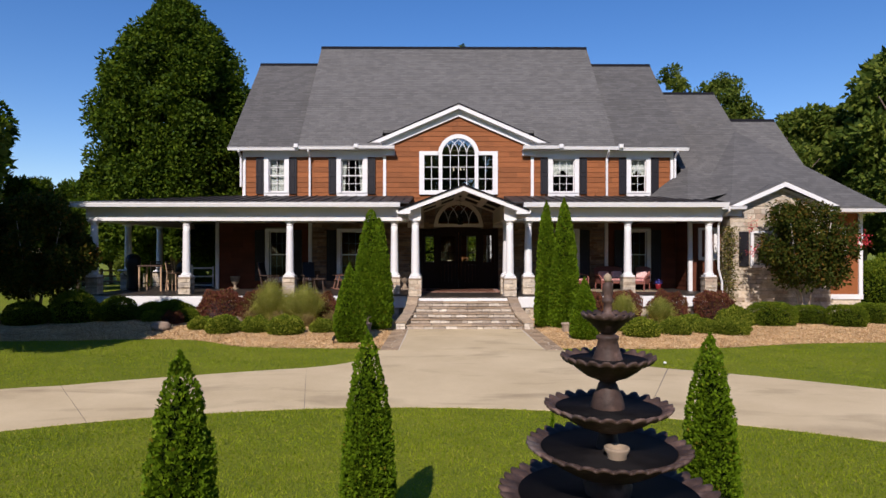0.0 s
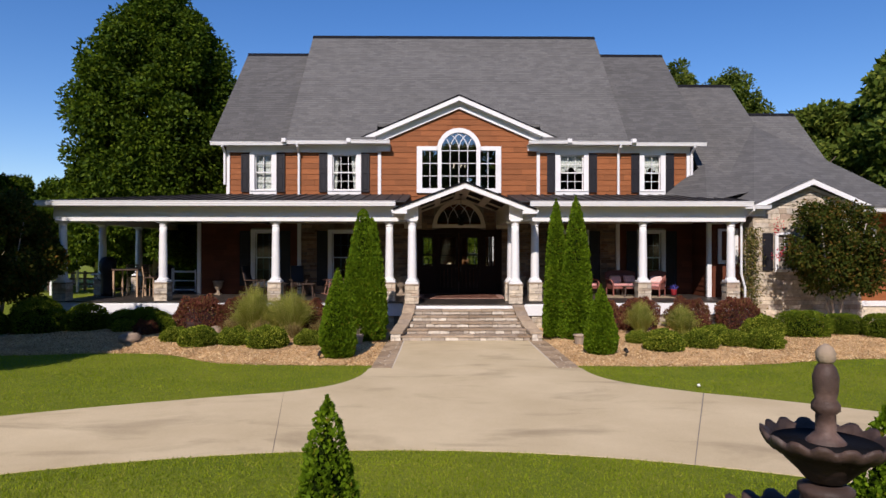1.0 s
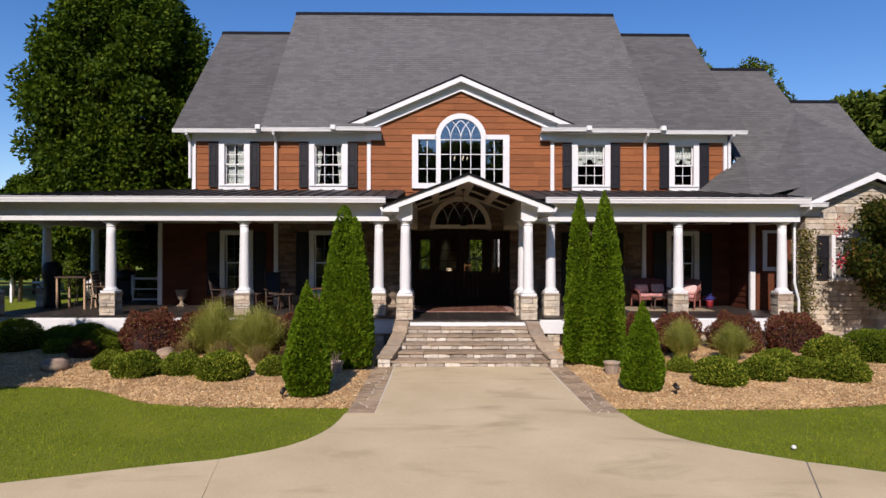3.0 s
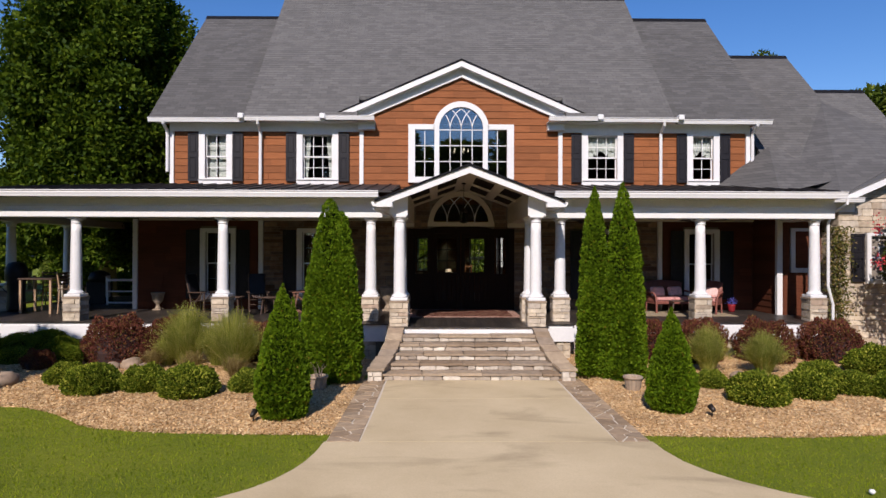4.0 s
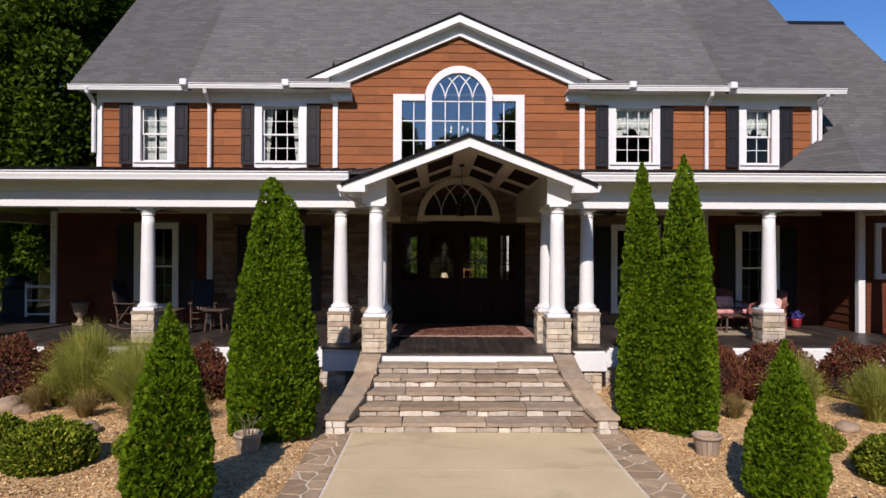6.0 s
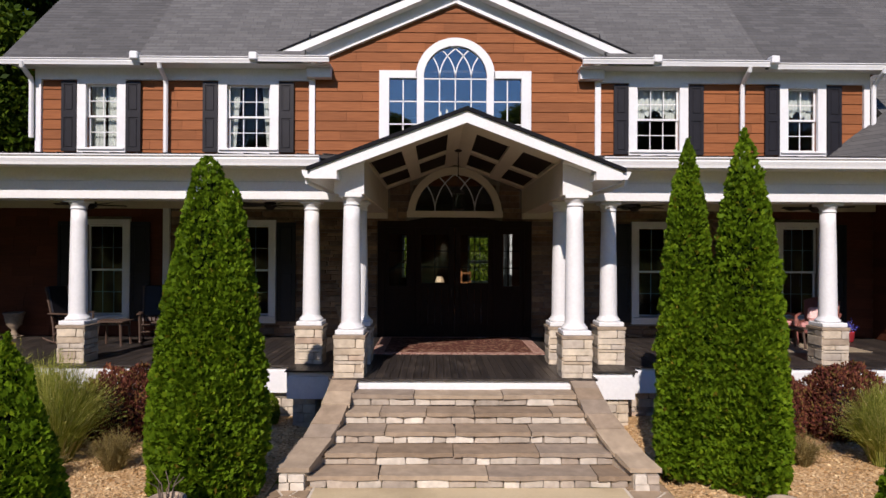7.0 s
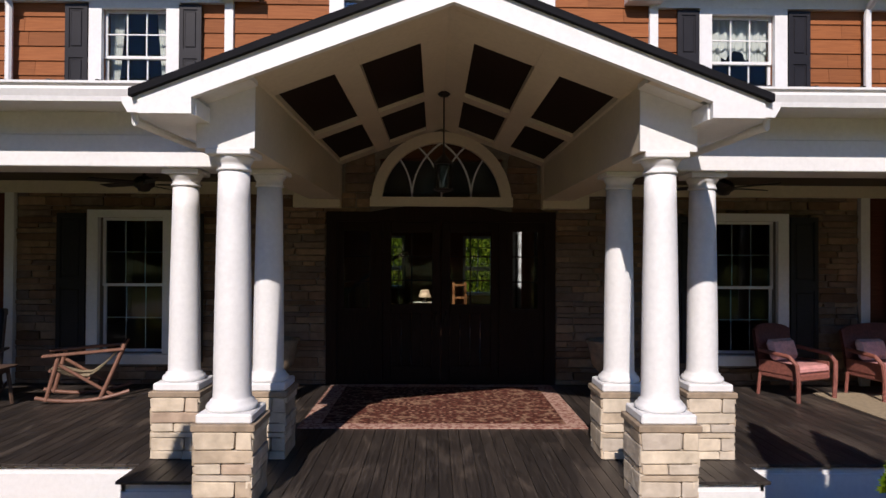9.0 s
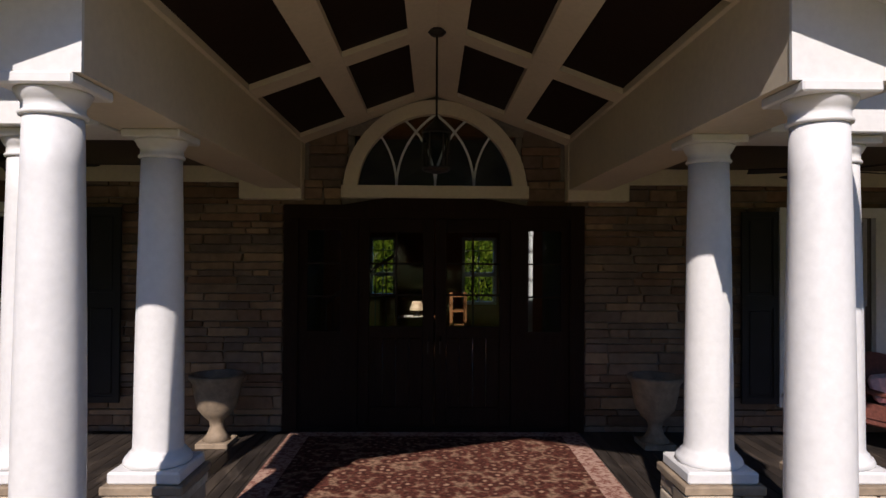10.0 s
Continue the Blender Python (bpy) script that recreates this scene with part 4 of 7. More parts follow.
for a, b in ((-10.0, -1.96), (1.96, PX1)):
    seam_roof = hpart("porch_roof", prism([(PG_Y, PG_Z), (WALL + 0.05, W_Z + 0.01), (WALL + 0.05, W_Z - 0.08), (PG_Y, PG_Z - 0.05)], "x", a, b), "metal", "dark standing-seam metal porch roof")
bm = bmesh.new()
q = [bm.verts.new(v) for v in ((PX0 - 0.35, PG_Y, PG_Z), (-10.0, PG_Y, PG_Z), (-10.0, WALL + 0.05, W_Z + 0.01), (-10.0, 11.0, W_Z + 0.01), (PX0 - 0.35, 11.0, PG_Z))]
bm.faces.new((q[0], q[1], q[2]))
bm.faces.new((q[0], q[2], q[3], q[4]))
r = bmesh.ops.extrude_face_region(bm, geom=bm.faces[:])
bmesh.ops.translate(bm, vec=(0, 0, -0.05), verts=[v for v in r["geom"] if isinstance(v, bmesh.types.BMVert)])
hpart("porch_roof", bm, "metal")
x = -13.0
while x < PX1:
    y1 = WALL if x > -10 else PG_Y + (x - (PX0 - 0.35)) / (-10 - (PX0 - 0.35)) * (WALL - PG_Y)
    z1 = roof_z(y1)
    if abs(x) > 2.2:
        part("seam", prism([(PG_Y, PG_Z), (PG_Y, PG_Z + 0.035), (y1, z1 + 0.035), (y1, z1)], "x", x - 0.011, x + 0.011), "metal", seam_roof)
    x += 0.43
for a, b in ((PX0 - 0.35, -2.3), (2.3, PX1)):
    gutter(a, b, PG_Y - 0.12, PG_Z - 0.01, 0.17, 0.13)
    hpart("porch_soffit", boxes((a, b, PG_Y, 1.18, 4.24, 4.27)), "white")
bm = boxes((PX0 - 0.48, PX0 - 0.35, PG_Y - 0.1, 11.0, 4.23, 4.40))
hpart("gutter", bm, "white")

# porch beam: upper board and a thicker lower board
COL_Y = 1.38
BEAM_B = 3.72
for a, b in ((PX0, -2.0), (2.0, 9.9)):
    hpart("porch_beam", boxes((a, b, 1.16, 1.60, 4.025, 4.26)), "white")
    hpart("porch_beam", boxes((a - 0.0, b, 1.14, 1.62, BEAM_B, 4.025), bevel=0.008), "white")
hpart("porch_beam", boxes((PX0, PX0 + 0.46, 1.62, 10.6, BEAM_B, 4.26)), "white")
hpart("porch_beam", boxes((9.46, 9.9, 1.62, WALL, BEAM_B, 4.26)), "white")
for a, b in ((PX0 + 0.46, -2.15), (2.15, 9.46)):
    hpart("porch_ceiling", boxes((a, b, 1.62, WALL + 0.04, 3.99, 4.04)), "stain_shade")
    hpart("crown_trim", boxes((max(a, -10.3), b, WALL - 0.06, WALL + 0.03, 3.80, 3.98)), "cream")
hpart("porch_ceiling", boxes((PX0 + 0.46, -10.3, WALL + 0.04, 10.6, 3.98, 4.03)), "stain_shade")

# lower wall facing: stone in the middle, boards at the ends
for x in (-6.42, 6.42, -10.43):
    hpart("corner_board", boxes((x - 0.07, x + 0.07, WALL - 0.05, WALL + 0.04, FL, 3.84), bevel=0.004), "white")
for (x, w), cu in zip(LOW_WINDOWS, ("", "", "", "")):
    sash_window(x, w, L_BOT, L_TOP, WALL - 0.02, 3, 2, 0.16, cu)
    for s in (-1, 1):
        shutter(x + s * (w / 2 + 0.16 + 0.23), 0.42, 1.30, 3.50, WALL - 0.035)

# fan window over the door
fan = hpart("fan_window", prism([(-1.07, 3.63), (1.07, 3.63), (1.07, 3.77), (-1.07, 3.77)], "y", WALL - 0.09, WALL + 0.03), "cream", "pale half-round fan window with curved bars")
bm = bmesh.new()
bm.from_mesh(fan.data)
ring, inner = arc(0, 3.70, 1.05, 0, 180, 32), arc(0, 3.70, 0.89, 0, 180, 32)
for i in range(32):
    prism([ring[i], ring[i + 1], inner[i + 1], inner[i]], "y", WALL - 0.08, WALL + 0.05, bm)
bm.to_mesh(fan.data)
bm.free()
segs = [g for g in gothic(0.89, 3.77, 4)]
part("muntin", bars(segs, WALL - 0.01, 0.024, 0.03), "white", fan)
part("pane", prism([(-0.89, 3.77)] + arc(0, 3.74, 0.89, 178, 2, 32)[0:] + [(0.89, 3.77)], "y", WALL + 0.02, WALL + 0.028), "glass", fan).visible_shadow = False
hpart("wall", prism([(-2.0, 4.35), (-0.92, 4.35)] + arc(0, 3.74, 0.92, 138, 42, 12) + [(0.92, 4.35), (2.0, 4.35), (0.6, 4.95), (-0.6, 4.95)], "y", WALL + 0.018, WALL + 0.235), "mortar")

# entry doors: frame, two leaves, two sidelights
DOOR_Y = WALL + 0.02
entry = hpart("entry_door", boxes((-1.56, 1.56, DOOR_Y - 0.02, DOOR_Y + 0.10, FL, FL + 0.05)), "door_wood", "dark wood double entry door with sidelights")
for a, b, d in ((-1.72, -1.56, 0.05), (1.56, 1.72, 0.05), (-0.98, -0.88, 0.03), (0.88, 0.98, 0.03)):
    part("door_post", boxes((a, b, DOOR_Y - d, DOOR_Y + 0.12, FL, 3.45)), "door_wood", entry)
hd = [(-1.72, 3.40), (1.72, 3.40), (1.72, 3.55)] + [(1.05 - 2.1 * i / 16, 3.55 + 0.12 * math.sin(math.pi * i / 16)) for i in range(17)] + [(-1.72, 3.55)]
part("door_header", prism(hd, "y", DOOR_Y - 0.06, DOOR_Y + 0.12), "door_wood", entry)
for s in (-1, 1):
    x0, x1 = sorted((s * 0.006, s * 0.88))
    leaf = part("door_leaf", boxes((x0, x0 + 0.13, DOOR_Y, DOOR_Y + 0.05, FL + 0.05, 3.40), (x1 - 0.13, x1, DOOR_Y, DOOR_Y + 0.05, FL + 0.05, 3.40),
                                   (x0 + 0.13, x1 - 0.13, DOOR_Y, DOOR_Y + 0.05, FL + 0.05, FL + 0.28), (x0 + 0.13, x1 - 0.13, DOOR_Y, DOOR_Y + 0.05, 2.02, 2.16), (x0 + 0.13, x1 - 0.13, DOOR_Y, DOOR_Y + 0.05, 3.24, 3.40), bevel=0.006), "door_wood", entry)
    pw = (x1 - x0 - 0.26) / 4
    for k in range(4):
        part("door_board", boxes((x0 + 0.13 + pw * k + 0.003, x0 + 0.13 + pw * (k + 1) - 0.003, DOOR_Y + 0.012, DOOR_Y + 0.035, FL + 0.28, 2.02), bevel=0.004), "door_wood", leaf)
    part("glazing_bar", bars([[((x0 + x1) / 2, 2.16), ((x0 + x1) / 2, 3.24)], [(x0 + 0.13, 2.52), (x1 - 0.13, 2.52)], [(x0 + 0.13, 2.88), (x1 - 0.13, 2.88)]], DOOR_Y + 0.01, 0.022, 0.03), "door_wood", leaf)
    part("pane", boxes((x0 + 0.13, x1 - 0.13, DOOR_Y + 0.02, DOOR_Y + 0.026, 2.16, 3.24)), "glass", leaf).visible_shadow = False
    part("door_handle", tube([(s * 0.07, DOOR_Y - 0.06, 1.85), (s * 0.07, DOOR_Y - 0.07, 2.0), (s * 0.07, DOOR_Y - 0.01, 2.05)], 0.012, 6), "bronze", leaf)
    a, b = sorted((s * 0.98, s * 1.56))
    side = part("sidelight", boxes((a + 0.1, b - 0.1, DOOR_Y, DOOR_Y + 0.05, FL + 0.05, 2.10)), "door_wood", entry)
    for sp in ((a, a + 0.1, FL + 0.05, 3.40), (b - 0.1, b, FL + 0.05, 3.40), (a + 0.1, b - 0.1, 3.26, 3.40)):
        part("rail", boxes((sp[0], sp[1], DOOR_Y, DOOR_Y + 0.05, sp[2], sp[3])), "door_wood", entry)
    for zb in (2.5, 2.88):
        part("glazing_bar", bars([[(a + 0.1, zb), (b - 0.1, zb)]], DOOR_Y + 0.01, 0.02, 0.03), "door_wood", entry)
    part("pane", boxes((a + 0.1, b - 0.1, DOOR_Y + 0.02, DOOR_Y + 0.026, 2.10, 3.26)), "glass", entry).visible_shadow = False
# rear hall windows seen through the door
for a, b, c, d in back_holes:
    w = hpart("window", boxes((a, a + 0.08, 14.38, 14.62, c, d), (b - 0.08, b, 14.38, 14.62, c, d), (a, b, 14.38, 14.62, d - 0.08, d), (a, b, 14.38, 14.62, c, c + 0.08), (a, b, 14.38, 14.62, 2.45, 2.56)), "white", "white rear window")
    part("muntin", bars([[((a + b) / 2, c), ((a + b) / 2, d)], [(a, 3.15), (b, 3.15)]], 14.48, 0.025, 0.03), "white", w)

# ---- portico ----
PF = -0.30
PX = 0.03                # the portico roof's ridge stands a little right of the door
PA, PE = 4.975, 4.085    # ridge and eave of the roof, top
bm = bmesh.new()
for s in (-1, 1):
    prism([(PX + s * 2.33, PE - 0.005), (PX, PA), (PX, PA - 0.055), (PX + s * 2.33, PE - 0.06)], "y", PF - 0.04, 4.6, bm)
hpart("portico_roof", bm, "asphalt_edge", "low dark gable roof of the entry portico")
bm = bmesh.new()
for s in (-1, 1):
    prism([(PX + s * 2.28, PE - 0.045), (PX, PA - 0.058), (PX, 4.74), (PX + s * 1.895, 4.03), (PX + s * 1.895, 3.91), (PX + s * 2.28, 3.91)], "y", PF, PF + 0.06, bm)
hpart("rake_board", bm, "white", "white portico rake board with boxed ends")
for s in (-1, 1):
    a, b = sorted((PX + s * 1.88, PX + s * 2.28))
    hpart("portico_eave", boxes((a, b, PF + 0.06, 1.14, 3.91, 4.03)), "white", "white boxed portico eave")
    gx = PX + s * 2.28
    hpart("gutter", prism([(gx, 4.035), (gx + s * 0.13, 4.035), (gx + s * 0.12, 3.985), (gx + s * 0.08, 3.92), (gx, 3.92)], "y", PF + 0.02, 0.75), "white")
    hpart("downspout", tube([(gx + s * 0.07, PF + 0.12, 3.94), (gx + s * 0.07, PF + 0.12, 3.87), (gx - s * 0.08, 0.5, 3.82), (gx - s * 0.26, 1.08, 3.78)], 0.03, 8), "white")
    # side beam over the columns, with its inner sloped top
    xi, xo = s * 1.51, s * 1.95
    a, b = sorted((xi, xo))
    hpart("portico_beam", prism([(xi, BEAM_B), (xo, BEAM_B), (xo, 4.10), (xi, 4.27)], "y", 0.07, WALL), "cream", "cream painted portico side beam")
    hpart("portico_beam", prism([(xi - s * 0.005, BEAM_B), (xo + s * 0.005, BEAM_B), (xo + s * 0.005, 4.11), (xi - s * 0.005, 4.26)], "y", 0.05, 0.07), "white")
    e0, e1 = sorted((s * 1.50, s * 2.20))
    hpart("beam_end", boxes((e0, e1, WALL - 0.16, WALL + 0.03, 3.60, 3.84), bevel=0.008), "cream")
    hpart("beam_end", boxes((e0, e0 + 0.06, WALL - 0.16, WALL + 0.03, 3.84, 4.28)) if s > 0 else boxes((e1 - 0.06, e1, WALL - 0.16, WALL + 0.03, 3.84, 4.28)), "cream")
    hpart("portico_soffit", prism([(s * 1.485, 4.205), (s * 1.96, 4.03), (s * 1.96, 4.075), (s * 1.485, 4.245)], "y", PF + 0.16, 0.05), "white")
    # vaulted ceiling: dark boards behind cream ribs
    def vz(x):
        return 4.81 - 0.372 * abs(x)
    hpart("portico_ceiling", prism([(xi, vz(1.5) + 0.05), (0, vz(0) + 0.05), (0, vz(0) + 0.065), (xi, vz(1.5) + 0.065)], "y", PF + 0.06, WALL), "coffer", "dark stained board vault with cream ribs")
    for c0, c1 in ((0.0, 0.23), (0.755, 0.97), (1.485, 1.53)):
        hpart("ceiling_rib", prism([(s * c0, vz(c0)), (s * c1, vz(c1)), (s * c1, vz(c1) + 0.06), (s * c0, vz(c0) + 0.06)], "y", PF + 0.3, WALL), "cream")
    for y0, y1 in ((PF + 0.06, 0.57), (2.39, 2.64), (4.33, WALL)):
        for c0, c1 in ((0.23, 0.755), (0.97, 1.51)) if y0 > 0 else ((0.0, 1.53),):
            hpart("ceiling_rib", prism([(s * c0, vz(c0) + 0.004), (s * c1, vz(c1) + 0.004), (s * c1, vz(c1) + 0.056), (s * c0, vz(c0) + 0.056)], "y", y0, y1), "cream")
    hpart("ceiling_rib", prism([(s * 1.5, vz(1.5)), (0, vz(0)), (0, PA - 0.10), (s * 1.9, PE + 0.05), (s * 1.9, 4.06), (s * 1.5, 4.20)], "y", PF + 0.06, PF + 0.16), "cream")

# ---- side wing to the right ----
WY = 2.3
WX0, WX1 = 10.78, 14.75
hpart("wall", boxes((WX0, WX1, WY + 0.04, WY + 0.24, 0, 4.38), (WX0, WX0 + 0.2, WY + 0.24, 4.6, 0, 4.38), (WX1 - 0.2, WX1, WY + 0.24, 4.6, 0, 4.38)), "mortar", "stone wing wall")
hpart("wall", prism([(WX0, 4.38), (WX1, 4.38), (12.76, 5.15)], "y", WY + 0.04, WY + 0.24), "mortar")
hpart("wall", boxes((WX1, 16.4, 3.0, 3.2, 0, 4.3), (16.2, 16.4, 3.2, 14.5, 0, 4.3)), "siding")
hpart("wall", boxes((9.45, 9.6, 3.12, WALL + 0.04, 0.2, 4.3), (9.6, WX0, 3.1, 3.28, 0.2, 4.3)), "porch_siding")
hpart("corner_board", boxes((9.36, 9.52, 3.02, 3.15, FL, 3.84), bevel=0.004), "white")
hpart("corner_board", boxes((16.3, 16.46, 2.93, 3.05, 0.75, 4.2), bevel=0.004), "white")
hpart("base_board", boxes((WX1, 16.47, 2.92, 3.03, 0.62, 0.82)), "white")
hpart("foundation", boxes((WX1, 16.4, 2.98, 3.02, 0.0, 0.62)), "stone_mix")
bm = bmesh.new()
for s in (-1, 1):
    prism([(12.76 + s * 2.15, 4.40), (12.76, 5.36), (12.76, 5.27), (12.76 + s * 2.15, 4.31)], "y", WY - 0.33, 4.6, bm)
hpart("gable_roof", bm, "shingle")
bm = bmesh.new()
for s in (-1, 1):
    prism([(12.76 + s * 2.12, 4.37), (12.76, 5.30), (12.76, 5.12), (12.76 + s * 1.75, 4.36)], "y", WY - 0.37, WY - 0.32, bm)
    prism([(12.76 + s * 1.85, 4.40), (12.76, 5.12), (12.76, 5.02), (12.76 + s * 1.70, 4.36)], "y", WY - 0.02, WY + 0.05, bm)
hpart("rake_board", bm, "white")
for a, b in ((10.1, 11.2), (14.3, 16.75)):
    gutter(a, b, 1.84 if a < 12 else 1.9, 4.36 if a < 12 else 4.26)
    hpart("soffit", boxes((a, b, 1.96, 3.1 if a > 12 else WY + 0.1, 4.22 if a < 12 else 4.13, 4.26 if a < 12 else 4.17)), "white")
hpart("frieze", boxes((10.05, WX0 + 0.4, WY - 0.03, WY + 0.06, 3.98, 4.22)), "white")
sash_window(10.16, 0.5, 2.35, 3.45, 3.08, 2, 2, 0.13)
sash_window(12.05, 0.82, 2.05, 3.30, WY - 0.02, 3, 2, 0.12)
shutter(11.25, 0.38, 1.98, 3.36, WY - 0.03)
shutter(12.85, 0.38, 1.98, 3.36, WY - 0.03)
sash_window(15.35, 0.6, 2.3, 3.5, 2.98, 2, 2, 0.12)
hpart("downspout", tube([(10.02, PG_Y + 0.05, 4.25), (10.02, PG_Y + 0.05, 4.1), (9.98, 1.34, 3.9), (9.85, 1.36, 3.62), (9.85, 1.36, 1.9), (9.92, 1.36, 1.62), (9.98, 1.36, 1.4), (9.98, 1.36, 0.3)], 0.04, 8), "white", "white downspout beside the porch column")

# ---- porch base ----
FRONT_Y = 1.05
porch_floor = thing("porch_floor", (0, 0, 0), "dark stained plank porch floor", "porch floor", kind="structure")


def floor_front(x):
    return -0.04 if abs(x) < 2.05 else (0.60 if abs(x) < 2.8 else FRONT_Y)


part("floor_base", boxes((-14.2, 9.44, FRONT_Y + 0.05, WALL + 0.03, 0.70, FL - 0.03), (-14.2, -10.52, WALL + 0.03, 10.6, 0.70, FL - 0.03), (9.44, 9.98, FRONT_Y + 0.05, 3.08, 0.70, FL - 0.03), (-2.75, 2.75, 0.65, FRONT_Y + 0.05, 0.70, FL - 0.03), (-2.0, 2.0, 0.0, 0.65, 0.70, FL - 0.03)), "black", porch_floor)
for a, b, y in ((-14.2, -2.78, FRONT_Y), (2.78, 9.98, FRONT_Y), (-2.78, -2.03, 0.60), (2.03, 2.78, 0.60), (-1.70, 1.70, -0.04)):
    low = 0.79 if b == 1.70 else 0.50
    hpart("porch_fascia", boxes((a, b, y + 0.02, y + 0.06, low, FL - 0.028), (a, b, y + 0.0, y + 0.03, low, FL - 0.10)), "white", "white porch edge board")
for s in (-1, 1):
    hpart("porch_fascia", boxes((s * 2.77 - 0.02, s * 2.77 + 0.02, 0.62, FRONT_Y + 0.02, 0.50, FL - 0.028)), "white")
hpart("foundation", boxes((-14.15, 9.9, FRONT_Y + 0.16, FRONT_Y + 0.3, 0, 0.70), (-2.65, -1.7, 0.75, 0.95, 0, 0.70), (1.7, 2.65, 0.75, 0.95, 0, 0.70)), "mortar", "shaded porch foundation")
for x in (-13.95, -10.46, -6.53, -2.52, 2.52, 6.37, 9.48):
    w = 0.36
    fy = 0.68 if abs(x) < 3 else FRONT_Y + 0.08
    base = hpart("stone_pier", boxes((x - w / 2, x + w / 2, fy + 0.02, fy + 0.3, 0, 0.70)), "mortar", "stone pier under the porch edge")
    rnd = random.Random(int(x * 10))
    for a, b, c, d in courses(x - w / 2, x + w / 2, 0.0, 0.70, rnd, 0.09, 0.16, 0.15, 0.3):
        stone("stone", ((a + b) / 2, fy + 0.02, (c + d) / 2), (b - a - 0.008, 0.09, d - c - 0.01), "stone", base, rnd)


# ---- porch columns ----
def porch_column(place, label, base_z=FL):
    """Tapered round column on a square stone pedestal. Origin at the pedestal's foot."""
    col = thing("porch_column", place, label, "column", "porch columns")
    rnd = random.Random(3)
    ped = part("pedestal", boxes((-0.19, 0.19, -0.19, 0.19, 0, 0.585)), "mortar", col, "square pedestal of stacked tan stone")
    for face in range(4):
        for a, b, c, d in courses(-0.222, 0.222, 0.0, 0.585, rnd, 0.05, 0.175, 0.14, 0.42):
            m, w, dp = (a + b) / 2, b - a - 0.008, 0.045 + rnd.uniform(0, 0.03)
            pos = {0: (m, -0.2, 0), 1: (m, 0.2, 0), 2: (-0.2, m, 90), 3: (0.2, m, 90)}[face]
            stone("stone", (pos[0], pos[1], (c + d) / 2), (w, dp, d - c - 0.009), "stone", ped, rnd, pos[2])
    part("cap_stone", boxes((-0.245, 0.245, -0.245, 0.245, 0.585, 0.64), bevel=0.008), "urn", col, "smooth tan cap stone")
    part("plinth", boxes((-0.215, 0.215, -0.215, 0.215, 0.64, 0.715), bevel=0.012), "white", col)
    top = BEAM_B - FL
    prof = [(0.192, 0.715), (0.200, 0.725), (0.202, 0.74), (0.192, 0.762), (0.172, 0.77), (0.170, 0.788), (0.156, 0.796), (0.150, 0.815), (0.148, 0.87)]
    for i in range(1, 9):
        t = i / 8
        prof.append((0.148 - 0.026 * t ** 1.5, 0.87 + (top - 0.165 - 0.87) * t))
    part("shaft", lathe(prof, 36), "white", col, "", True)
    z = top - 0.165
    part("capital", lathe([(0.122, z), (0.136, z + 0.004), (0.139, z + 0.016), (0.127, z + 0.028), (0.127, z + 0.06), (0.136, z + 0.068), (0.150, z + 0.095), (0.156, z + 0.108), (0.156, z + 0.115)], 36), "white", col, "", True)
    part("abacus", boxes((-0.175, 0.175, -0.175, 0.175, top - 0.05, top), bevel=0.008), "white", col)
    return col


COLS = [(-1.71, 0.21), (1.72, 0.21), (-1.73, COL_Y), (1.73, COL_Y), (-2.55, COL_Y), (2.56, COL_Y), (-6.53, COL_Y), (-10.46, COL_Y), (-13.95, COL_Y), (6.37, COL_Y), (9.48, COL_Y), (-13.95, 4.0), (-13.95, 7.0)]
first = porch_column((*COLS[0], FL), "white tapered round column on a stacked-stone pedestal")
for x, y in COLS[1:]:
    copy_thing(first, pose(x, y, FL))

# ---- stone steps ----
steps = thing("stone_steps", (0, -1.90, 0), "five stone entry steps with grey flagstone treads", "steps")
rnd = random.Random(21)
RISE = 0.159
for k in range(5):
    y0 = 0.37 * k
    z0, z1 = RISE * k, RISE * (k + 1)
    wide = 1.92 - 0.065 * k
    st = part("step", boxes((-wide + 0.02, wide - 0.02, y0 + 0.05, 1.88, max(0, z0 - 0.02), z1 - 0.05)), "mortar", steps)
    x = -wide
    while x < wide - 0.02:
        w = rnd.uniform(0.16, 0.42)
        if wide - x - w < 0.12:
            w = wide - x
        stone("riser_stone", (x + w / 2, y0 + 0.060, (z0 + z1 - 0.055) / 2), (w - 0.016, 0.10 + rnd.uniform(-0.025, 0.012), z1 - 0.055 - z0 - rnd.uniform(0.004, 0.02)), "riser", st, rnd)
        x += w
    x = -wide - 0.03
    while x < wide + 0.02:
        w = rnd.uniform(0.55, 1.35)
        if wide + 0.03 - x - w < 0.4:
            w = wide + 0.03 - x
        sk = rnd.uniform(-0.06, 0.06)
        nose = [(x + 0.006 + (w - 0.012) * i / 6, y0 + rnd.uniform(-0.030, 0.006)) for i in range(7)]
        bm = prism(nose + [(x + w - 0.006 + sk * 0.3, y0 + 0.41), (x + 0.006, y0 + 0.41)], "z", z1 - 0.055, z1 + rnd.uniform(-0.006, 0.004))
        for v in bm.verts:
            v.co.z += rnd.uniform(-0.005, 0.004)
        part("tread_stone", bm, "flag", st)
        x += w
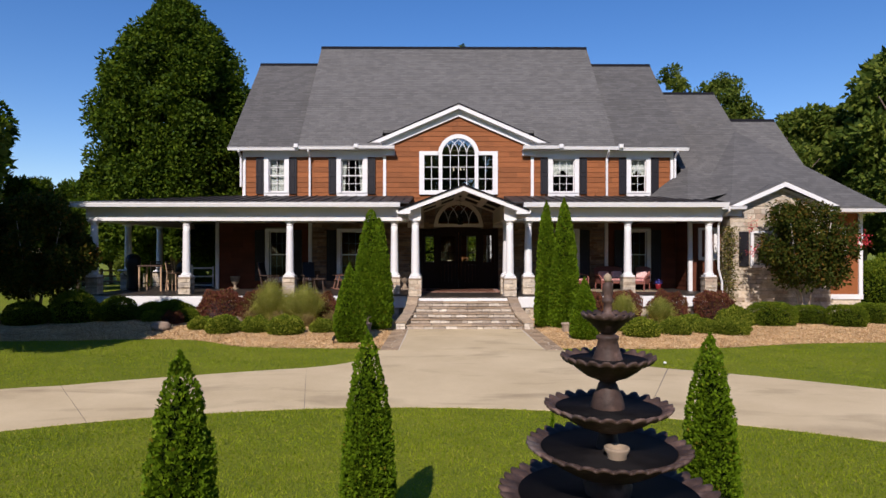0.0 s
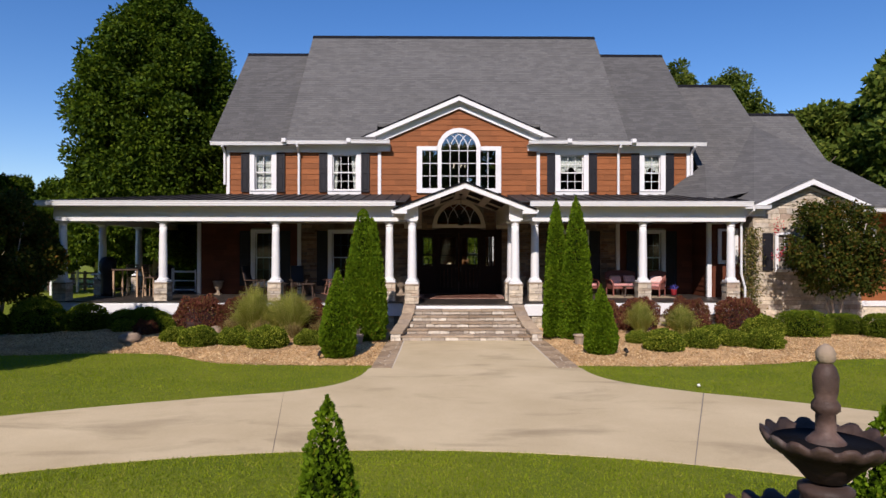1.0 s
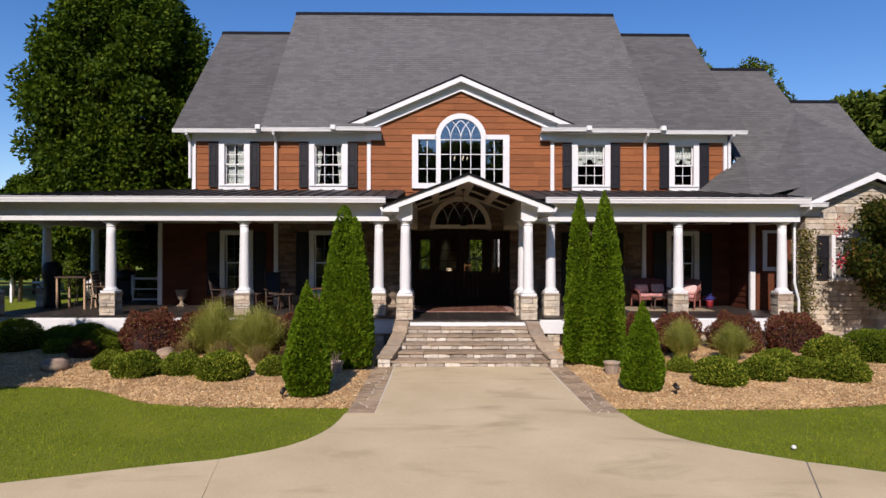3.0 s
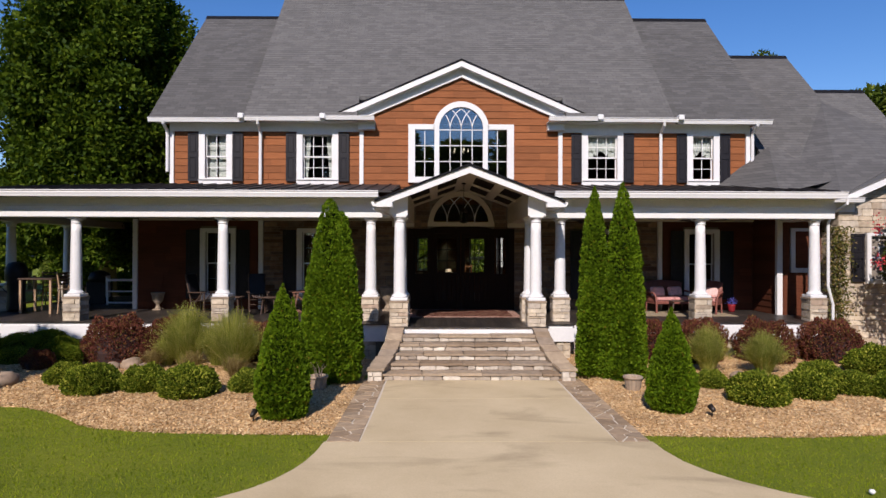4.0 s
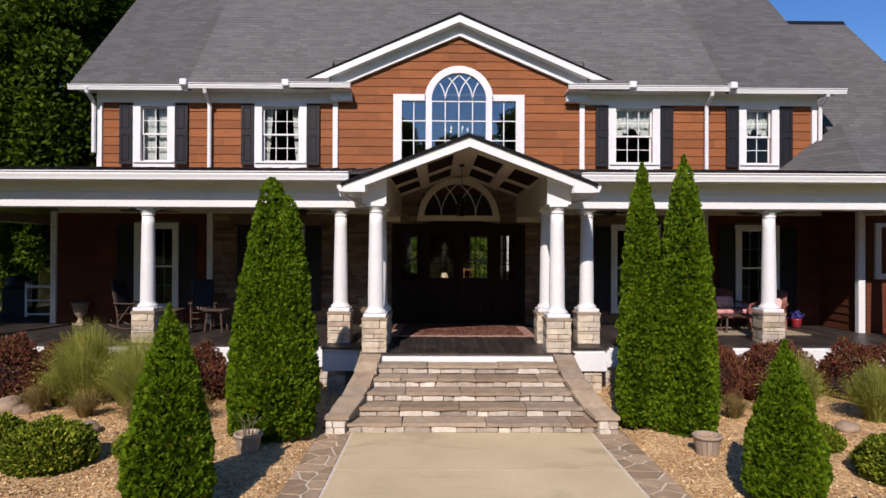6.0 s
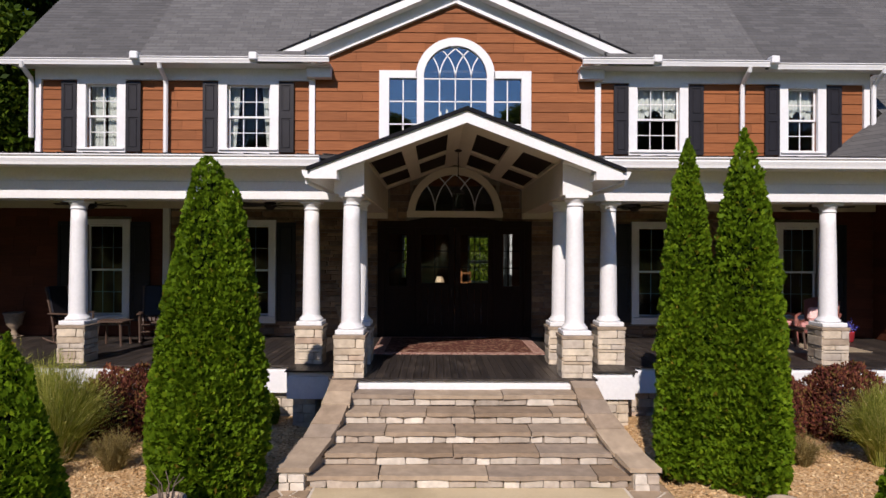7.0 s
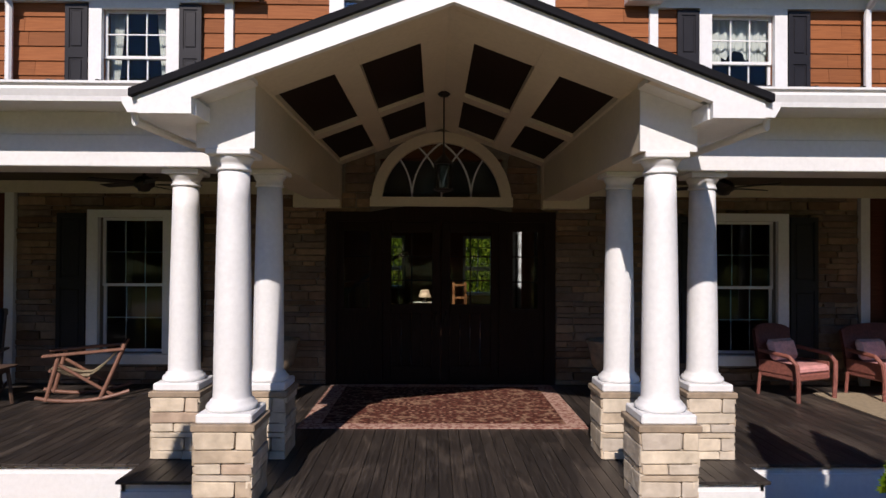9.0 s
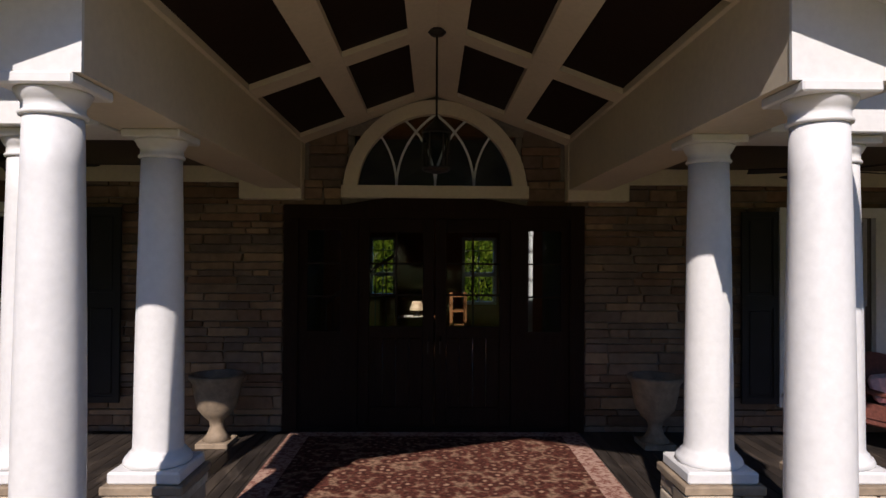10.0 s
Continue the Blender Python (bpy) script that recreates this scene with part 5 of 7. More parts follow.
for s in (-1, 1):
    def edge(t):
        """Inner edge of the cheek wall: y and x, flaring out towards the foot."""
        return 1.93 - 1.97 * t, 1.62 + 0.10 * t + 0.24 * max(0, t - 0.35) ** 1.5 / 0.52
    def cap_z(t):
        return 0.97 - 0.69 * min(1, max(0, t - 0.04) / 0.88)
    cheek = bmesh.new()
    n = 12
    top, top2 = [], []
    for i in range(n + 1):
        y, x = edge(i / n)
        top.append((s * x, y, cap_z(i / n) - 0.06))
        top2.append((s * (x + 0.30), y, cap_z(i / n) - 0.06))
    quad_strip(top, top2, cheek)
    quad_strip([(p[0], p[1], 0) for p in top], top, cheek)
    quad_strip(top2, [(p[0], p[1], 0) for p in top2], cheek)
    f = [cheek.verts.new(p) for p in (top[-1], top2[-1], (top2[-1][0], top2[-1][1], 0), (top[-1][0], top[-1][1], 0))]
    cheek.faces.new(f)
    ck = part("cheek_wall", cheek, "stone_mix", steps, "sloping side wall capped in flagstone")
    tt = 0.0
    while tt < 0.99:
        t1 = min(1.0, tt + rnd.uniform(0.13, 0.24))
        if 1 - t1 < 0.1:
            t1 = 1.0
        bm = bmesh.new()
        vs = []
        for t, g in ((tt + 0.004, 0), (t1 - 0.005, 0)):
            y, x = edge(t)
            jit = [rnd.uniform(-0.018, 0.012), rnd.uniform(-0.012, 0.015), rnd.uniform(-0.012, 0.012), rnd.uniform(-0.006, 0.006)]
            vs.append([bm.verts.new((s * (x + dx), y - (0.04 if t1 == 1.0 and t > 0.9 else 0), cap_z(t) + dz)) for dx, dz in ((-0.035 + jit[0], -0.06), (0.335 + jit[1], -0.06), (0.335 + jit[1], jit[2]), (-0.035 + jit[0], jit[2] + jit[3]))])
        for i in range(4):
            bm.faces.new((vs[0][i], vs[0][(i + 1) % 4], vs[1][(i + 1) % 4], vs[1][i]))
        bm.faces.new(vs[0])
        bm.faces.new(vs[1])
        part("cap_stone", bm, "flag", ck)
        tt = t1
    y, x = edge(1.0)
    for a, b, c, d in courses(0, 0.30, 0.0, 0.20, rnd, 0.08, 0.12, 0.12, 0.2):
        stone("stone", (s * (x + (a + b) / 2), y - 0.02, (c + d) / 2), (b - a - 0.008, 0.09, d - c - 0.008), "riser", ck, rnd)

# flagstone borders of the walk
def voronoi_cells(x0, x1, y0, y1, n, rnd):
    seeds = []
    while len(seeds) < n:
        best = max(((rnd.uniform(x0, x1), rnd.uniform(y0, y1)) for _ in range(8)), key=lambda p: min([math.dist(p, q) for q in seeds] or [9]))
        seeds.append(best)
    for i, p in enumerate(seeds):
        poly = [(x0, y0), (x1, y0), (x1, y1), (x0, y1)]
        for j, q in enumerate(seeds):
            if i == j:
                continue
            mx, my = (p[0] + q[0]) / 2, (p[1] + q[1]) / 2
            nx, ny = q[0] - p[0], q[1] - p[1]
            ln = math.hypot(nx, ny)
            off = 0.017 * ln
            out = []
            for k in range(len(poly)):
                a, b = poly[k], poly[(k + 1) % len(poly)]
                da, db = (a[0] - mx) * nx + (a[1] - my) * ny + off, (b[0] - mx) * nx + (b[1] - my) * ny + off
                if da <= 0:
                    out.append(a)
                if da * db < 0:
                    t = da / (da - db)
                    out.append((a[0] + (b[0] - a[0]) * t, a[1] + (b[1] - a[1]) * t))
            poly = out
            if len(poly) < 3:
                break
        if len(poly) > 2:
            yield poly


for s in (-1, 1):
    strip = tagged(part("flagstone_border", prism([(s * 1.78, -1.75), (s * 2.36, -1.75), (s * 2.40, WALK_END), (s * 1.78, WALK_END)], "z", -0.05, 0.008), "path_mortar"), "grey irregular flagstone border beside the walk", "path border", kind="structure")
    rnd = random.Random(60 + s)
    for poly in voronoi_cells(0.01, 0.48, WALK_END + 0.01, -1.78, 36, rnd):
        sh = [(s * (p[0] + 1.875 + 0.035 * (-1.75 - p[1]) / 4.8), p[1]) for p in poly]
        part("flagstone", prism(sh, "z", -0.02, 0.017 + rnd.uniform(0, 0.006)), "flag_path", strip)

# ---- fountain ----
def fountain(place):
    f = thing("tiered_fountain", place, "tall dark bronze fountain with five scalloped bowls", "fountain")
    def bowl(name, z, r, depth, lobes, stem, label="", lift=0.02):
        def wave(t, rr, zz):
            k = max(0.0, (rr / r - 0.6) / 0.4) if rr > 0 else 0
            c = 0.9 - 2.0 * abs(math.cos(lobes * t / 2)) ** 4
            return rr * (1 + 0.026 * k * c), zz + lift * 0.62 * k * k * c
        outer = [(stem, z - depth), (stem * 1.2, z - depth * 0.95), (r * 0.45, z - depth * 0.78), (r * 0.64, z - depth * 0.55), (r * 0.78, z - depth * 0.32), (r * 0.92, z - 0.035), (r, z - 0.014), (r * 0.995, z)]
        inner = [(r * 0.93, z - 0.004), (r * 0.86, z - 0.016), (r * 0.79, z - 0.05), (r * 0.70, z - depth * 0.42), (stem * 1.1, z - depth * 0.6), (stem * 0.5, z - depth * 0.6)]
        ob = part(name, lathe(outer + inner, lobes * 8, wave=wave), "fountain", f, label, True)
        # Separate near-black matte lining inside the bowl.
        basin = [(r * 0.835, z - 0.020), (r * 0.78, z - 0.046), (r * 0.69, z - depth * 0.40), (stem * 1.1, z - depth * 0.57), (stem, z - depth * 0.57)]
        part("basin", lathe(basin, 48), "basin_black", ob, "matte black inside of the bowl", True)
    def turned(name, prof):
        part(name, lathe(prof, 28), "fountain", f, "", True)
    bowl("bowl", 0.90, 0.665, 0.30, 36, 0.12, "wide lowest scalloped bowl", 0.022)
    bowl("bowl", 1.185, 0.495, 0.22, 32, 0.09, "", 0.02)
    bowl("bowl", 1.435, 0.385, 0.17, 26, 0.07, "", 0.019)
    bowl("bowl", 1.737, 0.286, 0.16, 22, 0.05, "", 0.018)
    bowl("bowl", 2.002, 0.160, 0.125, 16, 0.045, "small top bowl", 0.012)
    turned("base", [(0.62, -0.586), (0.62, -0.5), (0.5, -0.45), (0.42, -0.1), (0.45, 0.0), (0.45, 0.08), (0.30, 0.14), (0.22, 0.3), (0.20, 0.5), (0.14, 0.62), (0.12, 0.65)])
    turned("stem", [(0.10, 0.78), (0.13, 0.84), (0.15, 0.94), (0.11, 1.0), (0.09, 1.0)])
    turned("stem", [(0.07, 1.08), (0.078, 1.12), (0.072, 1.17), (0.05, 1.30)])
    turned("stem", [(0.07, 1.35), (0.100, 1.38), (0.104, 1.43), (0.088, 1.49), (0.066, 1.535), (0.058, 1.56), (0.045, 1.58)])
    turned("stem", [(0.085, 1.63), (0.102, 1.66), (0.098, 1.70), (0.075, 1.77), (0.060, 1.83), (0.070, 1.845), (0.070, 1.858), (0.05, 1.87)])
    turned("finial", [(0.050, 1.93), (0.050, 1.985), (0.040, 1.995), (0.026, 2.01), (0.025, 2.06), (0.036, 2.07), (0.036, 2.085), (0.026, 2.10), (0.031, 2.12), (0.033, 2.16), (0.026, 2.185), (0.014, 2.20)])
    part("cap", lathe([(0.014, 2.195), (0.024, 2.205), (0.026, 2.225), (0.018, 2.24), (0.004, 2.25)], 18), "urn", f, "pale worn cap of the finial", True)
    part("spout_cup", lathe([(0.045, 1.07), (0.052, 1.09), (0.060, 1.16), (0.074, 1.185), (0.074, 1.20), (0.060, 1.20), (0.045, 1.15)], 20, at=(0.0, -0.2, 0.03)), "urn", f, "pale weathered cup in the bowl", True)
    return f


fountain((0.05, -19.35, 0.51)).scale = (0.87, 0.87, 0.87)

# ---- furniture on the porch ----
def rod(bm, a, b, r=0.018):
    tube([a, b], r, 6, bm)


def rocking_chair(place, turn, material="chair_wood"):
    ch = thing("rocking_chair", place, "slatted wooden rocking chair on the porch floor", "rocking chair", "porch rocking chairs", turn)
    for s in (-1, 1):
        pts = [(s * 0.25, -0.42 + 0.9 * t, 0.02 + 0.30 * (t - 0.45) ** 2) for t in [i / 8 for i in range(9)]]
        part("rocker", tube(pts, 0.02, 6), material, ch)
        part("front_leg", tube([(s * 0.26, -0.24, 0.03), (s * 0.27, -0.26, 0.60)], 0.024, 6), material, ch)
        part("back_leg", tube([(s * 0.24, 0.20, 0.04), (s * 0.24, 0.24, 0.42), (s * 0.24, 0.42, 1.12)], 0.022, 6), material, ch)
        part("armrest", boxes((s * 0.28 - 0.045, s * 0.28 + 0.045, -0.32, 0.30, 0.60, 0.63), bevel=0.01), material, ch)
        part("brace", tube([(s * 0.25, -0.15, 0.58), (s * 0.25, 0.24, 0.12)], 0.02, 6), material, ch)
    for k in range(6):
        part("seat_slat", boxes((-0.25, 0.25, -0.26 + 0.085 * k, -0.19 + 0.085 * k, 0.385 - 0.012 * k, 0.405 - 0.012 * k), bevel=0.005), material, ch)
    for k in range(6):
        x = -0.2 + 0.08 * k
        part("back_slat", boxes((x - 0.03, x + 0.03, 0.0, 0.018, 0.0, 0.72), bevel=0.004), material, ch).matrix_basis = pose(0, 0.25, 0.42, -14, 0, 0)
    part("head_rail", boxes((-0.27, 0.27, 0.39, 0.43, 1.06, 1.16), bevel=0.012), material, ch)
    part("back_pad", boxes((-0.23, 0.23, -0.05, -0.004, 0.10, 0.76), bevel=0.02), "black", ch, "black back pad").matrix_basis = pose(0, 0.25, 0.42, -14, 0, 0)
    part("front_rail", tube([(-0.26, -0.24, 0.25), (0.26, -0.24, 0.25)], 0.016, 6), material, ch)
    return ch




def sling_rocker(place, turn):
    ch = thing("rocking_chair", place, "low reddish wooden rocking chair with tan canvas sling", "rocking chair", "porch rocking chairs", turn)
    w = "chair_wood"
    for s in (-1, 1):
        x = s * 0.29
        part("rocker", tube([(x, -0.52 + 1.08 * t, 0.022 + 0.34 * (t - 0.48) ** 2) for t in [i / 10 for i in range(11)]], 0.024, 8), w, ch)
        part("front_leg", tube([(x, -0.40, 0.05), (x, -0.26, 0.63)], 0.026, 8), w, ch)
        part("back_leg", tube([(x, 0.22, 0.05), (x, 0.34, 0.34), (x, 0.50, 0.74)], 0.026, 8), w, ch)
        part("brace", tube([(x * 0.93, -0.26, 0.50), (x * 0.93, 0.36, 0.07)], 0.022, 8), w, ch)
        part("armrest", boxes((x - 0.05, x + 0.05, -0.45, 0.50, -0.018, 0.018), bevel=0.01), w, ch).matrix_basis = pose(0, 0, 0.645, 3, 0, 0)
    for y, z in ((-0.36, 0.43), (0.08, 0.31), (0.48, 0.73)):
        part("cross_rail", tube([(-0.29, y, z), (0.29, y, z)], 0.018, 8), w, ch)
    line = [(-0.36, 0.45), (-0.2, 0.385), (-0.05, 0.335), (0.08, 0.335), (0.2, 0.42), (0.34, 0.56), (0.47, 0.74)]
    bm = bmesh.new()
    for x0, x1 in ((-0.25, 0.25),):
        quad_strip([(x0, y, z) for y, z in line], [(x1, y, z) for y, z in line], bm)
        quad_strip([(x1, y, z - 0.012) for y, z in line], [(x0, y, z - 0.012) for y, z in line], bm)
    part("sling", bm, "jute", ch, "tan canvas sling seat", True)


sling_rocker((-4.80, 3.72, FL), -68)
rocking_chair((-6.25, 3.7, FL), 20, "dark_wood")
rocking_chair((-7.9, 3.6, FL), 75, "dark_wood")


def side_table(place, w, d, h, label):
    t = thing("side_table", place, label, "table", "porch tables")
    for k in range(5):
        part("top_slat", boxes((-w / 2, w / 2, -d / 2 + d / 5 * k + 0.004, -d / 2 + d / 5 * (k + 1) - 0.004, h - 0.025, h), bevel=0.004), "dark_wood", t)
    for sx in (-1, 1):
        for sy in (-1, 1):
            part("leg", tube([(sx * (w / 2 - 0.05), sy * (d / 2 - 0.05), 0), (sx * (w / 2 - 0.09), sy * (d / 2 - 0.09), h - 0.025)], 0.024, 6), "dark_wood", t)
        part("rail", boxes((sx * (w / 2 - 0.08) - 0.015, sx * (w / 2 - 0.08) + 0.015, -d / 2 + 0.08, d / 2 - 0.08, h - 0.09, h - 0.025)), "dark_wood", t)
    return t


side_table((-6.9, 3.3, FL), 0.6, 0.5, 0.5, "low dark wooden slatted porch table")
side_table((-5.75, 3.2, FL), 0.5, 0.5, 0.5, "low dark wooden slatted porch table")


def tall_table_set(place):
    t = thing("pub_table", place, "tall dark square bar table on the side porch", "table")
    part("tabletop", boxes((-0.5, 0.5, -0.4, 0.4, 1.0, 1.05), bevel=0.01), "dark_wood", t)
    for sx in (-1, 1):
        for sy in (-1, 1):
            part("leg", boxes((sx * 0.44 - 0.03, sx * 0.44 + 0.03, sy * 0.34 - 0.03, sy * 0.34 + 0.03, 0, 1.0)), "tan_wood", t, "tan leg painted as if sunlit")
        part("stretcher", boxes((sx * 0.44 - 0.015, sx * 0.44 + 0.015, -0.32, 0.32, 0.28, 0.33)), "dark_wood", t)


tall_table_set((-12.6, 3.4, FL))


def bar_stool(place, turn):
    c = thing("bar_chair", place, "dark tall bar chair with a slatted back", "chair", "bar chairs", turn)
    part("seat", boxes((-0.22, 0.22, -0.22, 0.22, 0.70, 0.74), bevel=0.012), "dark_wood", c)
    for sx in (-1, 1):
        part("leg", tube([(sx * 0.22, -0.21, 0), (sx * 0.19, -0.19, 0.70)], 0.02, 6), "tan_wood", c, "tan leg painted as if sunlit")
        part("leg", tube([(sx * 0.22, 0.24, 0), (sx * 0.19, 0.20, 0.70), (sx * 0.2, 0.28, 1.2)], 0.02, 6), "tan_wood", c, "tan leg painted as if sunlit")
    for k in range(4):
        part("back_slat", boxes((-0.19, 0.19, 0.215 + 0.016 * k, 0.235 + 0.016 * k, 0.84 + 0.1 * k, 0.90 + 0.1 * k), bevel=0.004), "dark_wood", c)
    part("foot_rail", tube([(-0.205, -0.2, 0.28), (0.205, -0.2, 0.28)], 0.014, 6), "dark_wood", c)


bar_stool((-11.72, 3.3, FL), 80)
bar_stool((-13.0, 4.5, FL), -160)
bar_stool((-12.3, 4.6, FL), 170)


def wicker_chair(place, turn, width=0.62, kind="wicker_chair", label="reddish-brown wicker porch chair with pink cushions", cat="chair"):
    c = thing(kind, place, label, cat, "wicker seats", turn)
    w = width / 2
    part("seat_base", boxes((-w, w, -0.30, 0.30, 0.26, 0.36), bevel=0.02), "wicker", c)
    part("backrest", quad_solid(w), "wicker", c, "", True)
    for s in (-1, 1):
        pts = [(s * (w + 0.02), -0.34, 0), (s * (w + 0.03), -0.35, 0.30), (s * (w + 0.05), -0.34, 0.50), (s * (w + 0.06), -0.24, 0.60), (s * (w + 0.06), 0.0, 0.62), (s * (w + 0.04), 0.24, 0.64)]
        part("arm", tube(pts, 0.03, 8), "wicker", c)
        part("leg", tube([(s * w, 0.30, 0), (s * w, 0.27, 0.30)], 0.024, 8), "wicker", c)
        part("side_panel", boxes((s * w - 0.012, s * w + 0.012, -0.28, 0.28, 0.34, 0.5)), "wicker", c)
    n = max(1, round(width / 0.6))
    for k in range(n):
        x0 = -w + 0.02 + (width - 0.04) * k / n
        x1 = -w + 0.02 + (width - 0.04) * (k + 1) / n
        part("seat_cushion", boxes((x0 + 0.005, x1 - 0.005, -0.32, 0.22, 0.36, 0.47), bevel=0.035), "pink", c, "pink seat cushion")
        part("pillow", boxes((x0 + 0.06, x1 - 0.06, -0.06, 0.06, -0.14, 0.16), bevel=0.05), "pale_pink", c, "pale patterned pillow").matrix_basis = pose(0, 0.18, 0.62, -20, 0, 0)
    return c


def quad_solid(w):
    bm = bmesh.new()
    n = 12
    rows = []
    for dy in (0.0, 0.05):
        a, b = [], []
        for i in range(n + 1):
            x = -w + 2 * w * i / n
            z = 0.86 + 0.12 * math.sqrt(max(0, 1 - (x / (w + 0.02)) ** 2))
            a.append((x * 0.98, 0.28 + dy, 0.36))
            b.append((x * 1.05, 0.40 + dy - 0.06 * (x / w) ** 2, z))
        quad_strip(a, b, bm)
        rows.append((a, b))
    quad_strip(rows[0][1], rows[1][1], bm)
    quad_strip(rows[0][0], rows[1][0], bm)
    bmesh.ops.remove_doubles(bm, verts=bm.verts[:], dist=0.0005)
    return bm


wicker_chair((4.95, 3.95, FL), 23, 0.68)
wicker_chair((6.5, 4.0, FL), 12, 1.25, "wicker_settee", "reddish-brown wicker settee with pink cushions", "settee")
wicker_chair((7.5, 3.5, FL), -40)
side_table((6.55, 3.1, FL), 0.8, 0.45, 0.42, "low dark wooden coffee table before the settee")
tagged(part("porch_rug", boxes((5.3, 8.0, 2.6, 4.1, FL + 0.001, FL + 0.012)), "jute"), "pale woven porch rug under the seats", "rug")


def urn(place, scale=1.0, label="weathered tan cast-stone urn planter beside the door"):
    u = thing("urn_planter", place, label, "urn", "urns")
    k = scale
    part("foot", boxes((-0.17 * k, 0.17 * k, -0.17 * k, 0.17 * k, 0, 0.06 * k), bevel=0.008), "urn", u)
    part("body", lathe([(a * k, z * k) for a, z in ((0.15, 0.06), (0.10, 0.12), (0.07, 0.20), (0.08, 0.26), (0.14, 0.32), (0.20, 0.40), (0.24, 0.58), (0.25, 0.66), (0.29, 0.72), (0.29, 0.75), (0.24, 0.75), (0.22, 0.66), (0.05, 0.64))], 28), "urn", u, "", True)
    return u


urn((-2.30, 4.15, FL))
urn((2.36, 4.12, FL))
urn((-9.55, 4.3, FL), 0.74, "white classical urn against the siding wall").name = "white_urn"
pot = thing("flower_pot", (8.45, 4.0, FL), "red glazed pot with small blue flowers", "flower pot")
pot.scale = (0.78, 0.78, 0.78)
part("pot", lathe([(0.10, 0), (0.13, 0.05), (0.15, 0.25), (0.16, 0.30), (0.14, 0.30), (0.12, 0.26)], 20), "red_glaze", pot, "", True)
rr = np.random.default_rng(3)
p = rr.normal(0, 0.075, (160, 3)) + (0, 0, 0.42)
new("flowers", cloud_mesh("flowers", leaf_quads(p, rr.normal(size=(160, 3)), 0.05, 0.04, rr), 4, "blue_petal")).parent = pot
tagged(bpy.data.objects["flowers"], kind="stuff")
tagged(part("rug", boxes((-1.62, 1.64, 2.22, 4.60, FL + 0.001, FL + 0.014)), "rug_border"), "dark red oriental rug with a pink border", "rug")
rug = bpy.data.objects["rug"]
part("rug_field", boxes((-1.38, 1.42, 2.40, 4.42, FL + 0.002, FL + 0.018)), "rug", rug, "dark red patterned field")


def ceiling_fan(place, turn):
    f = thing("ceiling_fan", place, "dark bronze five-blade porch ceiling fan", "ceiling fan", "ceiling fans", turn)
    part("rod", tube([(0, 0, -0.02), (0, 0, -0.16)], 0.016, 8), "bronze", f)
    part("motor", lathe([(0.03, -0.12), (0.09, -0.15), (0.125, -0.19), (0.125, -0.25), (0.08, -0.28), (0.06, -0.31), (0.02, -0.32)], 20), "bronze", f, "", True)
    for k in range(5):
        part("blade", boxes((0.13, 0.66, -0.065, 0.065, -0.232, -0.222), bevel=0.004), "bronze", f).matrix_basis = Matrix.Rotation(2 * math.pi * k / 5, 4, "Z") @ Matrix.Rotation(0.2, 4, "X")
    return f


fan0 = ceiling_fan((-3.68, 2.95, 3.98), 10)
for x in (-7.2, 3.5, 7.1):
    copy_thing(fan0, pose(x, 2.95, 3.98, 0, 0, 25 * x))

lantern = thing("pendant_lantern", (0, 2.5, 4.80), "dark bronze hanging lantern under the portico vault", "lantern")
part("canopy", lathe([(0.07, 0.0), (0.075, -0.02), (0.05, -0.045), (0.015, -0.05)], 18), "bronze", lantern)
part("rod", tube([(0, 0, -0.04), (0, 0, -0.72)], 0.009, 8), "bronze", lantern)
part("lantern_top", lathe([(0.01, -0.70), (0.03, -0.74), (0.11, -0.82), (0.12, -0.84), (0.1, -0.84)], 18), "bronze", lantern)
part("glass_shade", lathe([(0.10, -0.85), (0.105, -0.98), (0.10, -1.12), (0.097, -1.12), (0.102, -0.98), (0.097, -0.85)], 24), "glass", lantern)
for k in range(6):
    a = math.pi * k / 3
    part("cage_bar", tube([(0.108 * math.cos(a), 0.108 * math.sin(a), -0.84), (0.108 * math.cos(a), 0.108 * math.sin(a), -1.13)], 0.006, 6), "bronze", lantern)
part("lantern_base", lathe([(0.11, -1.12), (0.115, -1.135), (0.10, -1.15), (0.02, -1.17)], 18), "bronze", lantern)

# hall furniture seen through the door glass
hc = thing("hall_shelf", (0.46, 9.3, FL), "tall honey-coloured wooden shelf in the hall", "shelf")
for sx in (-1, 1):
    for sy in (-1, 1):
        part("post", boxes((sx * 0.13 - 0.025, sx * 0.13 + 0.025, sy * 0.15 - 0.025, sy * 0.15 + 0.025, 0, 1.34)), "orange_wood", hc)
for k in range(5):
    part("shelf_board", boxes((-0.15, 0.15, -0.17, 0.17, 0.15 + 0.28 * k, 0.18 + 0.28 * k)), "orange_wood", hc)
ht = thing("hall_table", (-0.31, 9.2, FL), "small honey-coloured hall table with a white runner", "table")
part("tabletop", boxes((-0.35, 0.35, -0.25, 0.25, 0.86, 0.90), bevel=0.01), "orange_wood", ht)
for sx in (-1, 1):
    for sy in (-1, 1):
        part("leg", boxes((sx * 0.31 - 0.02, sx * 0.31 + 0.02, sy * 0.21 - 0.02, sy * 0.21 + 0.02, 0, 0.86)), "orange_wood", ht)
dc = thing("door_casing", (1.635, 8.6, FL), "white painted door casing in the sunlit hall", "door casing")
part("jamb", boxes((-0.115, -0.015, -0.06, 0.06, 0, 2.40), bevel=0.008), "white", dc)
part("jamb", boxes((0.035, 0.115, -0.06, 0.06, 0, 2.40), bevel=0.008), "white", dc)
part("stop_board", boxes((-0.015, 0.035, -0.02, 0.02, 0, 2.38)), "dark_wood", dc)
